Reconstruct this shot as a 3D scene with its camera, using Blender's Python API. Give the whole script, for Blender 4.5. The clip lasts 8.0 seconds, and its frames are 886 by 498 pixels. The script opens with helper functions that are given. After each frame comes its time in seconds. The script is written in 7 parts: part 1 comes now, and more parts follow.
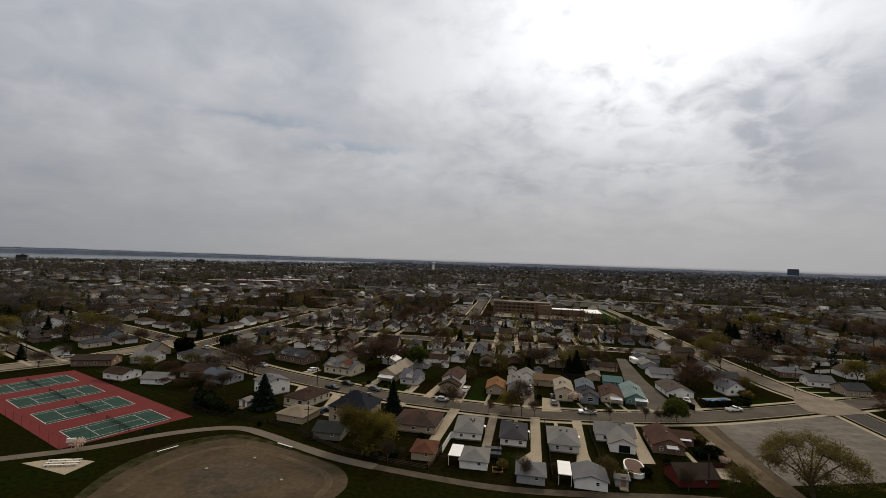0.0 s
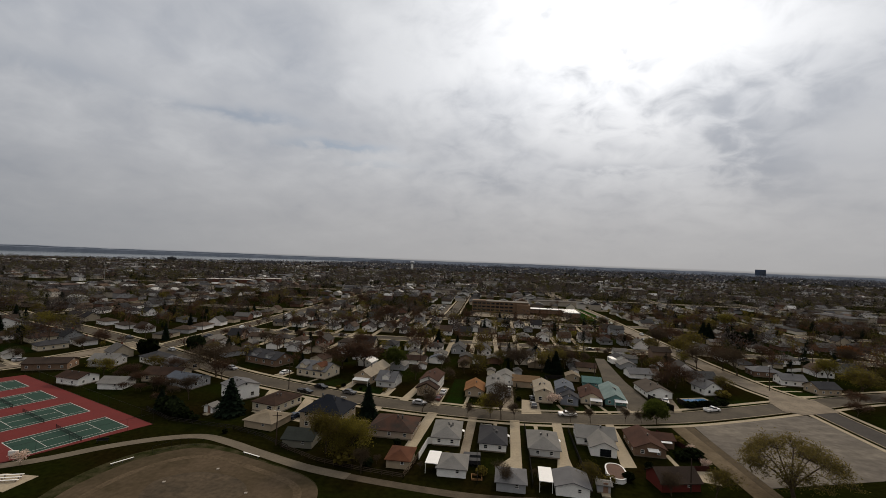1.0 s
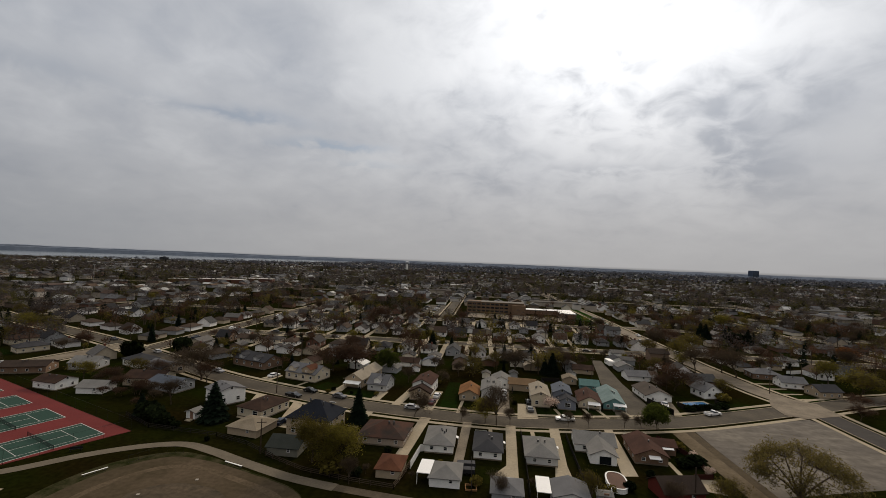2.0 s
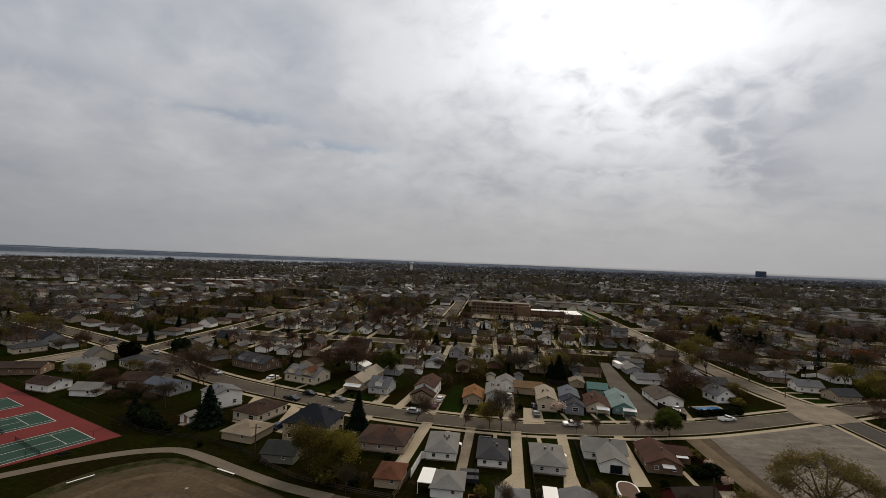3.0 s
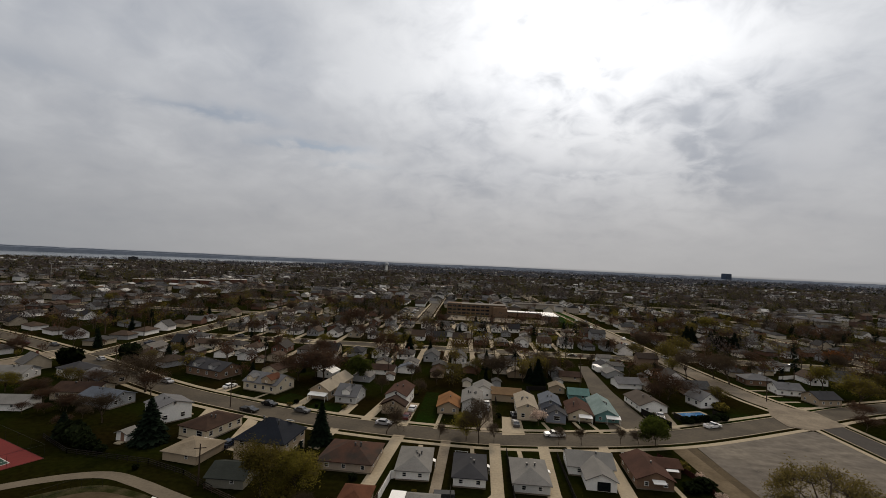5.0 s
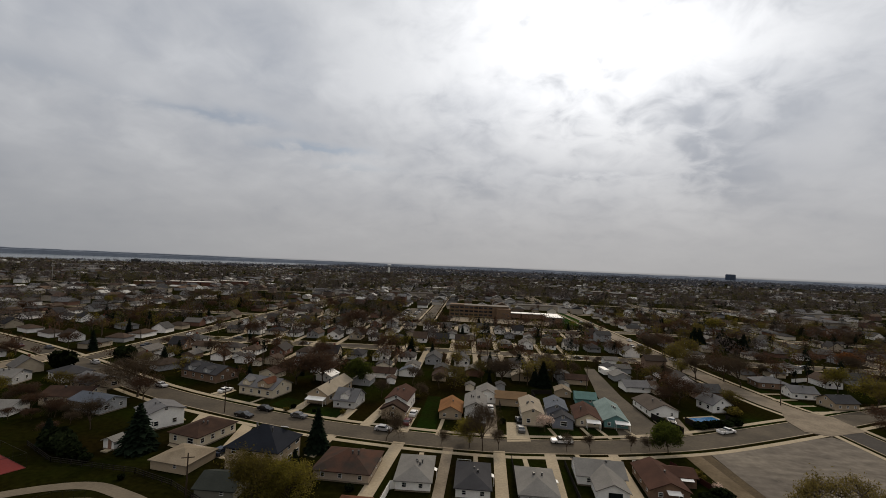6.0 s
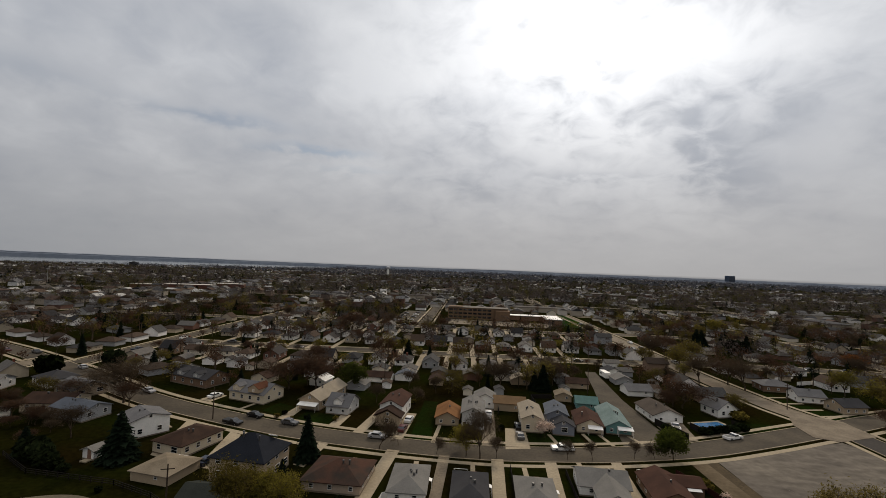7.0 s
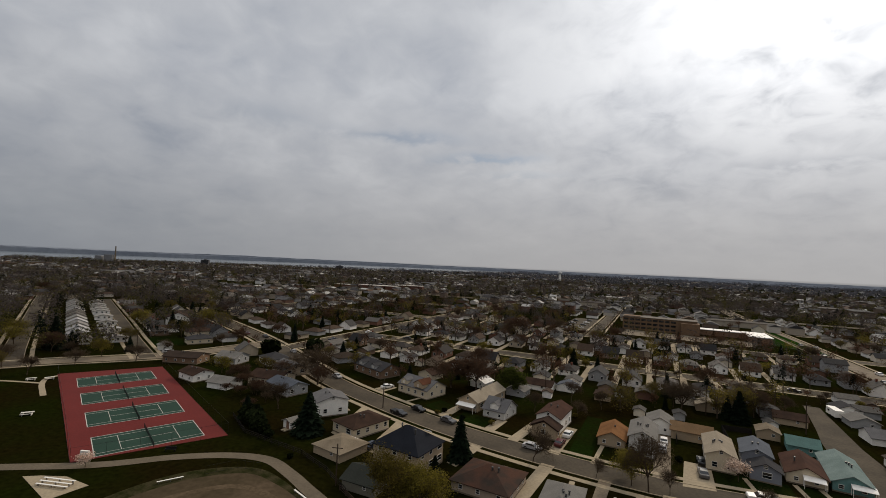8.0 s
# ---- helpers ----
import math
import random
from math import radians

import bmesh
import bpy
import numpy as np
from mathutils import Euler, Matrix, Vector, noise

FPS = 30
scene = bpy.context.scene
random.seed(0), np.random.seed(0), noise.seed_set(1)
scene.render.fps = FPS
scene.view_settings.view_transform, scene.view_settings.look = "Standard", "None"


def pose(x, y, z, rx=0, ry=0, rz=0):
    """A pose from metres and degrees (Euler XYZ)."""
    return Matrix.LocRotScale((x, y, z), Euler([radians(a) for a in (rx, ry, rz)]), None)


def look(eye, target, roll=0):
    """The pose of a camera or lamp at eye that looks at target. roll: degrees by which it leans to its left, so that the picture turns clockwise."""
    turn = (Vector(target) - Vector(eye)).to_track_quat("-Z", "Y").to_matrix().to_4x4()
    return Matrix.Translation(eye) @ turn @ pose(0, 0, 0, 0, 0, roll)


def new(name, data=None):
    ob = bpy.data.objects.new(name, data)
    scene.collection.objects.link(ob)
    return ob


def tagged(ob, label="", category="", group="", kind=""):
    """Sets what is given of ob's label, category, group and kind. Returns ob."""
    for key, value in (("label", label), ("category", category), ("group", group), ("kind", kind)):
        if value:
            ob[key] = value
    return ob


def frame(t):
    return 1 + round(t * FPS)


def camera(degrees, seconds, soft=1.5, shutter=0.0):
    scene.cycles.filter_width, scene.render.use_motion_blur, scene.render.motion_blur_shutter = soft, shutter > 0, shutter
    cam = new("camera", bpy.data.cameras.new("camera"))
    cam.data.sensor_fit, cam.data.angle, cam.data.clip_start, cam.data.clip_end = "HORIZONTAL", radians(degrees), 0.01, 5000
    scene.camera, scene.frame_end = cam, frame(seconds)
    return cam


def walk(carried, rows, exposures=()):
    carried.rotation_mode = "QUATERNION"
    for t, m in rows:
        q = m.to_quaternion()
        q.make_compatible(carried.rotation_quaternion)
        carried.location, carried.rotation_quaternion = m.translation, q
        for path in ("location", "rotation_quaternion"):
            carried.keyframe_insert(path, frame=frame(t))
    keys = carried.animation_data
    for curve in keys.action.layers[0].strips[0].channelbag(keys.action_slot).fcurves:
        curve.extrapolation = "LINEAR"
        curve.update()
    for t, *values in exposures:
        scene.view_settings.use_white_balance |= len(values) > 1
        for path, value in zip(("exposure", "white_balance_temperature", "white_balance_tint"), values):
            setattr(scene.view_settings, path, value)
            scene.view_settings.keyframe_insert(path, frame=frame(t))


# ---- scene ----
cam = camera(89.8, 8.0, 0.8)
PATH = [
    (0, (0.551, -3.316, 46.882), (0.234, -1.342, 46.929), 1.8),
    (0.5, (0.305, -1.064, 46.799), (0.006, 0.913, 46.845), 1.9),
    (1, (0.035, 1.239, 46.701), (-0.188, 3.226, 46.748), 2.1),
    (1.5, (-0.087, 3.647, 46.57), (-0.283, 5.636, 46.619), 2.2),
    (3, (0.018, 10.867, 45.871), (-0.204, 12.854, 45.923), 2.2),
    (3.5, (0.014, 13.241, 45.671), (-0.214, 15.227, 45.724), 2.2),
    (4, (0.005, 15.746, 45.467), (-0.23, 17.732, 45.521), 2.3),
    (4.5, (-0.151, 18.306, 45.266), (-0.385, 20.292, 45.321), 2.3),
    (5, (-0.536, 20.914, 45.086), (-0.65, 22.909, 45.148), 2.5),
    (6.5, (-0.489, 27.943, 44.197), (-0.619, 29.938, 44.27), 2.3),
    (7, (0.164, 30.008, 44.03), (0.041, 32.002, 44.109), 2.2),
    (7.5, (1.793, 32.026, 43.899), (1.412, 33.988, 43.975), 2.5),
    (8, (3.918, 34.259, 43.821), (3.059, 36.064, 43.89), 2.6),
]
walk(cam, [(t, look(e, g, r)) for t, e, g, r in PATH])

# ---- light: a bright overcast with the sun behind thin cloud, ahead and high ----
SUN_AZ, SUN_EL = radians(15), radians(32)          # azimuth from +y towards +x
sun_way = Vector((math.sin(SUN_AZ) * math.cos(SUN_EL), math.cos(SUN_AZ) * math.cos(SUN_EL), math.sin(SUN_EL)))
scene.view_settings.exposure = 0.0


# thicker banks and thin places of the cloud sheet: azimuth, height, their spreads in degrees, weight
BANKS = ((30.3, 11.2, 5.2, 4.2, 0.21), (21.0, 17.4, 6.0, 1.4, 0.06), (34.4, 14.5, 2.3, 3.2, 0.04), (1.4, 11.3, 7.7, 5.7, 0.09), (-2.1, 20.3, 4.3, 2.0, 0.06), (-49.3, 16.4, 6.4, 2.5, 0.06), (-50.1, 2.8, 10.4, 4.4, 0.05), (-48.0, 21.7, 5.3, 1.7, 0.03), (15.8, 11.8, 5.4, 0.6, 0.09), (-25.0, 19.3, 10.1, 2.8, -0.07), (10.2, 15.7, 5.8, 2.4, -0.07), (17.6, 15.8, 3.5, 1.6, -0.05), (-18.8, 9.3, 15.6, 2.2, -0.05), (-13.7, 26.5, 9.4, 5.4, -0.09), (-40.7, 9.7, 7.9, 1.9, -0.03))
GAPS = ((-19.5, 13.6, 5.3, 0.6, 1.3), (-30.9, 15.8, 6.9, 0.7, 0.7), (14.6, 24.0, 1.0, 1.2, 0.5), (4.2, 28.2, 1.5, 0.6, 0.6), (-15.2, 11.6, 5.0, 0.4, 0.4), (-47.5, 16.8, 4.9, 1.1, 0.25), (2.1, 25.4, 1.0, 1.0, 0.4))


def make_world():
    w = bpy.data.worlds.new("overcast_sky")
    scene.world = w
    w.use_nodes = True
    nt = w.node_tree
    nt.nodes.clear()
    N, K = nt.nodes.new, nt.links.new

    def val(op, a, b=None, clamp=False):
        n = N("ShaderNodeMath")
        n.operation, n.use_clamp = op, clamp
        for i, v in enumerate((a, b)):
            if v is None:
                continue
            if isinstance(v, (int, float)):
                n.inputs[i].default_value = v
            else:
                K(v, n.inputs[i])
        return n.outputs[0]

    def blend(f, a, b, mode="MIX"):
        n = N("ShaderNodeMix")
        n.data_type, n.blend_type = "RGBA", mode
        for sock, v in ((n.inputs[0], f), (n.inputs[6], a), (n.inputs[7], b)):
            if isinstance(v, (int, float)):
                sock.default_value = v
            elif isinstance(v, tuple):
                sock.default_value = (*v, 1)
            else:
                K(v, sock)
        return n.outputs[2]

    def ramp(v, stops):
        n = N("ShaderNodeValToRGB")
        cr = n.color_ramp
        while len(cr.elements) < len(stops):
            cr.elements.new(0.5)
        for e, (p, c) in zip(cr.elements, stops):
            e.position, e.color = p, (c, c, c, 1) if isinstance(c, (int, float)) else (*c, 1)
        K(v, n.inputs[0])
        return n.outputs[0]

    tc = N("ShaderNodeTexCoord").outputs["Generated"]
    sep = N("ShaderNodeSeparateXYZ")
    K(tc, sep.inputs[0])
    up = val("MAXIMUM", sep.outputs[2], 0.0)
    # the sheet lies flat overhead, so its puffs draw together towards the horizon
    flat = val("ADD", up, 0.40)
    sheet = N("ShaderNodeCombineXYZ")
    K(val("DIVIDE", sep.outputs[0], flat), sheet.inputs[0])
    K(val("DIVIDE", sep.outputs[1], flat), sheet.inputs[1])

    def clouds(scale, detail, rough, off, warp=0.6):
        m = N("ShaderNodeMapping")
        m.inputs["Location"].default_value = off
        m.inputs["Rotation"].default_value = (0, 0, radians(12))
        K(sheet.outputs[0], m.inputs[0])
        n = N("ShaderNodeTexNoise")
        n.inputs["Scale"].default_value, n.inputs["Detail"].default_value = scale, detail
        n.inputs["Roughness"].default_value, n.inputs["Distortion"].default_value = rough, warp
        K(m.outputs[0], n.inputs["Vector"])
        return n.outputs[0]

    big = clouds(1.5, 2, 0.45, (3.1, 0.4, 0.0), 0.2)
    mid = clouds(3.6, 3, 0.5, (1.7, 5.2, 0.3), 0.25)
    fine = clouds(9.0, 4, 0.55, (4.4, 1.2, 0.0), 0.4)
    az = val("ADD", val("ARCTAN2", sep.outputs[0], sep.outputs[1]), val("MULTIPLY", val("SUBTRACT", fine, 0.5), 0.16))
    el = val("ADD", val("ARCSINE", sep.outputs[2]), val("MULTIPLY", val("SUBTRACT", fine, 0.5), 0.06))

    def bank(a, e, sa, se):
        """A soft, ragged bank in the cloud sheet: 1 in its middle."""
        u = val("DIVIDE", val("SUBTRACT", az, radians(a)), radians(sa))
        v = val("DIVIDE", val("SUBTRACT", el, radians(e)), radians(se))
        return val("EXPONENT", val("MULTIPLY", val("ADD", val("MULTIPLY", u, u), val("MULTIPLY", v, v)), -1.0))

    dens = val("ADD", val("MULTIPLY", big, 0.24), val("ADD", val("MULTIPLY", mid, 0.38), val("MULTIPLY", fine, 0.26)))
    dens = val("ADD", dens, 0.055)
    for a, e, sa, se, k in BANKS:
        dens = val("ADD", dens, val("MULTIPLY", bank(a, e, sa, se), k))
    body = ramp(dens, [(0.36, (0.59, 0.605, 0.635)), (0.48, (0.485, 0.503, 0.54)), (0.56, (0.425, 0.447, 0.492)), (0.76, (0.20, 0.242, 0.318))])
    # blue showing through where the sheet is thin
    sky = N("ShaderNodeTexSky")
    sky.sky_type, sky.sun_disc = "NISHITA", False
    sky.sun_elevation, sky.sun_rotation = SUN_EL, SUN_AZ
    sky_in = N("ShaderNodeVectorMath")
    sky_in.operation = "SCALE"
    K(sky.outputs[0], sky_in.inputs[0])
    sky_in.inputs["Scale"].default_value = 0.06
    hole = 0.0
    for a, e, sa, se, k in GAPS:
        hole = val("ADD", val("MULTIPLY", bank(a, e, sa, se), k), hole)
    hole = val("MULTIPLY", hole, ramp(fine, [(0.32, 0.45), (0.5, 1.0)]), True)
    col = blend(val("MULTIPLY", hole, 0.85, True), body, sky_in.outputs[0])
    # the sheet is brighter towards the hidden sun
    dot = N("ShaderNodeVectorMath")
    dot.operation = "DOT_PRODUCT"
    K(tc, dot.inputs[0])
    dot.inputs[1].default_value = sun_way
    near = val("MAXIMUM", dot.outputs["Value"], 0.0)
    side = ramp(val("ADD", val("MULTIPLY", dot.outputs["Value"], 0.5), 0.5), [(0.0, 0.85), (0.5, 0.88), (0.70, 0.96), (1.0, 1.0)])
    col = blend(1.0, col, side, "MULTIPLY")
    # an overcast sky is brightest overhead
    col = blend(1.0, col, ramp(val("MULTIPLY", up, 0.4), [(0.22, 0.4), (0.36, 0.85), (0.4, 0.9)]), "MULTIPLY")
    col = blend(1.0, col, (2.5, 2.5, 2.5), "MULTIPLY")
    thin = ramp(val("ADD", dens, val("MULTIPLY", val("SUBTRACT", fine, 0.5), 0.35)), [(0.44, 1.0), (0.53, 0.8), (0.66, 0.22)])
    glow = val("ADD", val("MULTIPLY", val("POWER", near, 7.0), 0.12), val("MULTIPLY", val("MULTIPLY", val("POWER", near, 20.0), thin), 0.72))
    col = blend(1.0, col, blend(1.0, glow, (1.0, 0.985, 0.965), "MULTIPLY"), "ADD")
    # even, hazy grey band low over the land
    low = ramp(up, [(0.0, 0.9), (0.08, 0.72), (0.2, 0.32), (0.36, 0.0)])
    haze = blend(ramp(val("ADD", val("MULTIPLY", dot.outputs["Value"], 0.5), 0.5), [(0.55, 0.0), (0.95, 1.0)]), (0.208, 0.224, 0.248), (0.415, 0.402, 0.395))
    col = blend(low, col, haze)
    # below the horizon: dull ground
    col = blend(ramp(val("ADD", sep.outputs[2], 0.5), [(0.49, 1.0), (0.5, 0.0)]), col, (0.05, 0.05, 0.045))
    bg = N("ShaderNodeBackground")
    K(col, bg.inputs[0])
    bg.inputs[1].default_value = 1.0
    out = N("ShaderNodeOutputWorld")
    K(bg.outputs[0], out.inputs[0])


make_world()
sun = new("sun", bpy.data.lights.new("sun", "SUN"))
sun.data.energy, sun.data.angle, sun.data.color = 2.0, radians(9), (1.0, 0.88, 0.72)
sun.matrix_world = look((0, 0, 300), Vector((0, 0, 300)) - sun_way)

# ---- materials ----
MATS = {}


def earthy(c):
    """Base colours a little deeper and warmer than the paint chart."""
    return tuple(v ** 1.27 * k for v, k in zip(c, (1.05, 0.98, 0.895)))


def mat(name, c, rough=0.85, amount=0.25, scale=0.8, fine=8.0, bump=0.15, metal=0.0, second=None, random_shift=0.0, island=0.0, spec=0.12, wave=0.0):
    """Surface with variation at two scales, in metres; second: a colour that shows through in patches."""
    if name in MATS:
        return MATS[name]
    c, second = earthy(c), second and earthy(second)
    m = bpy.data.materials.new(name)
    m.use_nodes = True
    nt = m.node_tree
    b = nt.nodes["Principled BSDF"]
    N, K = nt.nodes.new, nt.links.new
    geo = N("ShaderNodeTexCoord").outputs["Object"]

    def noise_at(s, d):
        n = N("ShaderNodeTexNoise")
        n.inputs["Scale"].default_value, n.inputs["Detail"].default_value = s, d
        K(geo, n.inputs["Vector"])
        return n.outputs[0]

    n1, n2 = noise_at(scale, 4), noise_at(fine, 3)
    mx = N("ShaderNodeMix")
    mx.data_type = "RGBA"
    s = second or tuple(v * (1 - amount) for v in c)
    mx.inputs[6].default_value, mx.inputs[7].default_value = (*s, 1), (*c, 1)
    mr = N("ShaderNodeMapRange")
    mr.inputs[1].default_value, mr.inputs[2].default_value = 0.36, 0.64
    K(n1, mr.inputs[0])
    K(mr.outputs[0], mx.inputs[0])
    hsv = N("ShaderNodeHueSaturation")
    K(mx.outputs[2], hsv.inputs["Color"])
    mv = N("ShaderNodeMapRange")
    mv.inputs[1].default_value, mv.inputs[2].default_value = 0.25, 0.75
    mv.inputs[3].default_value, mv.inputs[4].default_value = 1 - amount, 1 + amount
    K(n2, mv.inputs[0])
    value = mv.outputs[0]
    for kind, strength in (("o", random_shift), ("g", island)):
        if strength:
            r = N("ShaderNodeObjectInfo").outputs["Random"] if kind == "o" else N("ShaderNodeNewGeometry").outputs["Random Per Island"]
            q = N("ShaderNodeMapRange")
            q.inputs[3].default_value, q.inputs[4].default_value = 1 - strength, 1 + strength
            K(r, q.inputs[0])
            mul = N("ShaderNodeMath")
            mul.operation = "MULTIPLY"
            K(value, mul.inputs[0])
            K(q.outputs[0], mul.inputs[1])
            value = mul.outputs[0]
    K(value, hsv.inputs["Value"])
    K(hsv.outputs[0], b.inputs["Base Color"])
    b.inputs["Roughness"].default_value, b.inputs["Metallic"].default_value = rough, metal
    b.inputs["Specular IOR Level"].default_value = spec
    if bump:
        bp = N("ShaderNodeBump")
        bp.inputs["Strength"].default_value, bp.inputs["Distance"].default_value = bump, 0.05
        if wave:
            wv = N("ShaderNodeTexWave")
            wv.bands_direction = "Z"
            wv.inputs["Scale"].default_value = wave
            K(geo, wv.inputs["Vector"])
            K(wv.outputs[1], bp.inputs["Height"])
        else:
            K(n2, bp.inputs["Height"])
        K(bp.outputs[0], b.inputs["Normal"])
    MATS[name] = m
    return m


def palette_mat(name, colours, rough=0.85, source="g", amount=0.15, scale=1.5):
    """One colour out of a few, picked for each loose piece (g) or object (o), with mottling."""
    m = bpy.data.materials.new(name)
    m.use_nodes = True
    nt = m.node_tree
    b = nt.nodes["Principled BSDF"]
    N, K = nt.nodes.new, nt.links.new
    r = N("ShaderNodeNewGeometry").outputs["Random Per Island"] if source == "g" else N("ShaderNodeObjectInfo").outputs["Random"]
    cr = N("ShaderNodeValToRGB")
    cr.color_ramp.interpolation = "CONSTANT"
    while len(cr.color_ramp.elements) < len(colours):
        cr.color_ramp.elements.new(0.5)
    for i, c in enumerate(colours):
        e = cr.color_ramp.elements[i]
        e.position, e.color = i / len(colours), (*earthy(c), 1)
    K(r, cr.inputs[0])
    n = N("ShaderNodeTexNoise")
    n.inputs["Scale"].default_value, n.inputs["Detail"].default_value = scale, 4
    K(N("ShaderNodeTexCoord").outputs["Object"], n.inputs["Vector"])
    q = N("ShaderNodeMapRange")
    q.inputs[1].default_value, q.inputs[2].default_value = 0.3, 0.7
    q.inputs[3].default_value, q.inputs[4].default_value = 1 - amount, 1 + amount
    K(n.outputs[0], q.inputs[0])
    hsv = N("ShaderNodeHueSaturation")
    K(cr.outputs[0], hsv.inputs["Color"])
    K(q.outputs[0], hsv.inputs["Value"])
    K(hsv.outputs[0], b.inputs["Base Color"])
    b.inputs["Roughness"].default_value = rough
    b.inputs["Specular IOR Level"].default_value = 0.05
    MATS[name] = m
    return m


GRASS = mat("park_grass", (0.0195, 0.0245, 0.0058), 0.95, 0.4, 0.045, 0.9, 0.3, second=(0.023, 0.0185, 0.0070), spec=0.0)
LAWN = mat("lawn_grass", (0.019, 0.0335, 0.0083), 0.95, 0.35, 0.09, 1.2, 0.3, second=(0.021, 0.0255, 0.0083), spec=0.0)
ASPHALT = mat("worn_asphalt", (0.129, 0.113, 0.090), 0.9, 0.18, 0.12, 1.5, 0.1, second=(0.097, 0.086, 0.070), spec=0.05)
CONCRETE = mat("pale_concrete", (0.365, 0.32, 0.244), 0.9, 0.15, 0.25, 1.8, 0.1, second=(0.33, 0.29, 0.225), spec=0.05)
OLD_CONCRETE = mat("old_concrete", (0.255, 0.223, 0.178), 0.9, 0.18, 0.2, 2.0, 0.1, second=(0.195, 0.168, 0.134), spec=0.05)
LOT = mat("cracked_lot_asphalt", (0.15, 0.136, 0.12), 0.9, 0.2, 0.06, 0.6, 0.1, second=(0.195, 0.177, 0.152), spec=0.05)
DIRT = mat("infield_dirt", (0.125, 0.100, 0.073), 0.95, 0.2, 0.10, 0.9, 0.2, second=(0.088, 0.073, 0.050), spec=0.0)
TRACK = mat("gravel_track", (0.185, 0.155, 0.115), 0.95, 0.2, 0.2, 1.5, 0.2, second=(0.135, 0.112, 0.082), spec=0.0)
RED_COURT = mat("red_acrylic", (0.175, 0.037, 0.031), 0.8, 0.12, 0.12, 2.0, 0.05)
GREEN_COURT = mat("green_acrylic", (0.040, 0.082, 0.062), 0.8, 0.12, 0.15, 2.0, 0.05)
LINE = mat("white_line_paint", (0.72, 0.72, 0.70), 0.8, 0.08, 1.0, 5.0, 0.0)
WATER = mat("lake_water", (0.10, 0.13, 0.15), 0.12, 0.1, 0.01, 0.1, 0.0, spec=0.5)
# horizon woods: distance haze is painted in as a pale blue-grey base colour
HAZY_WOOD = mat("haze_blue_woodland", (0.26, 0.29, 0.34), 1.0, 0.12, 0.004, 0.03, 0.0, second=(0.22, 0.25, 0.30), spec=0.0)
GLASS = mat("window_glass", (0.025, 0.03, 0.035), 0.08, 0.1, 1.0, 3.0, 0.0, spec=0.6)
TRIM = mat("white_trim", (0.80, 0.80, 0.78), 0.7, 0.06, 1.0, 5.0, 0.0)
WOOD = mat("weathered_wood", (0.17, 0.13, 0.095), 0.9, 0.3, 0.8, 6.0, 0.2)
POLE = mat("pole_wood", (0.085, 0.065, 0.05), 0.9, 0.25, 0.8, 6.0, 0.2)
STEEL = mat("galvanised_steel", (0.35, 0.35, 0.35), 0.5, 0.1, 1.0, 5.0, 0.0, metal=0.8)
BARK = mat("grey_brown_bark", (0.12, 0.095, 0.072), 0.95, 0.3, 1.2, 7.0, 0.4, spec=0.1)
TYRE = mat("tyre_rubber", (0.02, 0.02, 0.02), 0.85, 0.1, 3.0, 20.0, 0.0)
RIM = mat("wheel_metal", (0.45, 0.45, 0.45), 0.35, 0.1, 3.0, 20.0, 0.0, metal=0.9)
BRICK = mat("tan_brick", (0.26, 0.185, 0.135), 0.9, 0.2, 0.6, 6.0, 0.2)
DARK_METAL = mat("dark_metal", (0.05, 0.05, 0.05), 0.5, 0.1, 1.0, 5.0, 0.0, metal=0.6)


def siding(name, c):
    return mat("siding_" + name, c, 0.75, 0.07, 0.5, 3.0, 0.25, wave=3.2)


def shingle(name, c, second=None):
    return mat("shingle_" + name, c, 0.92, 0.16, 0.35, 5.0, 0.3, second=second, spec=0.03)


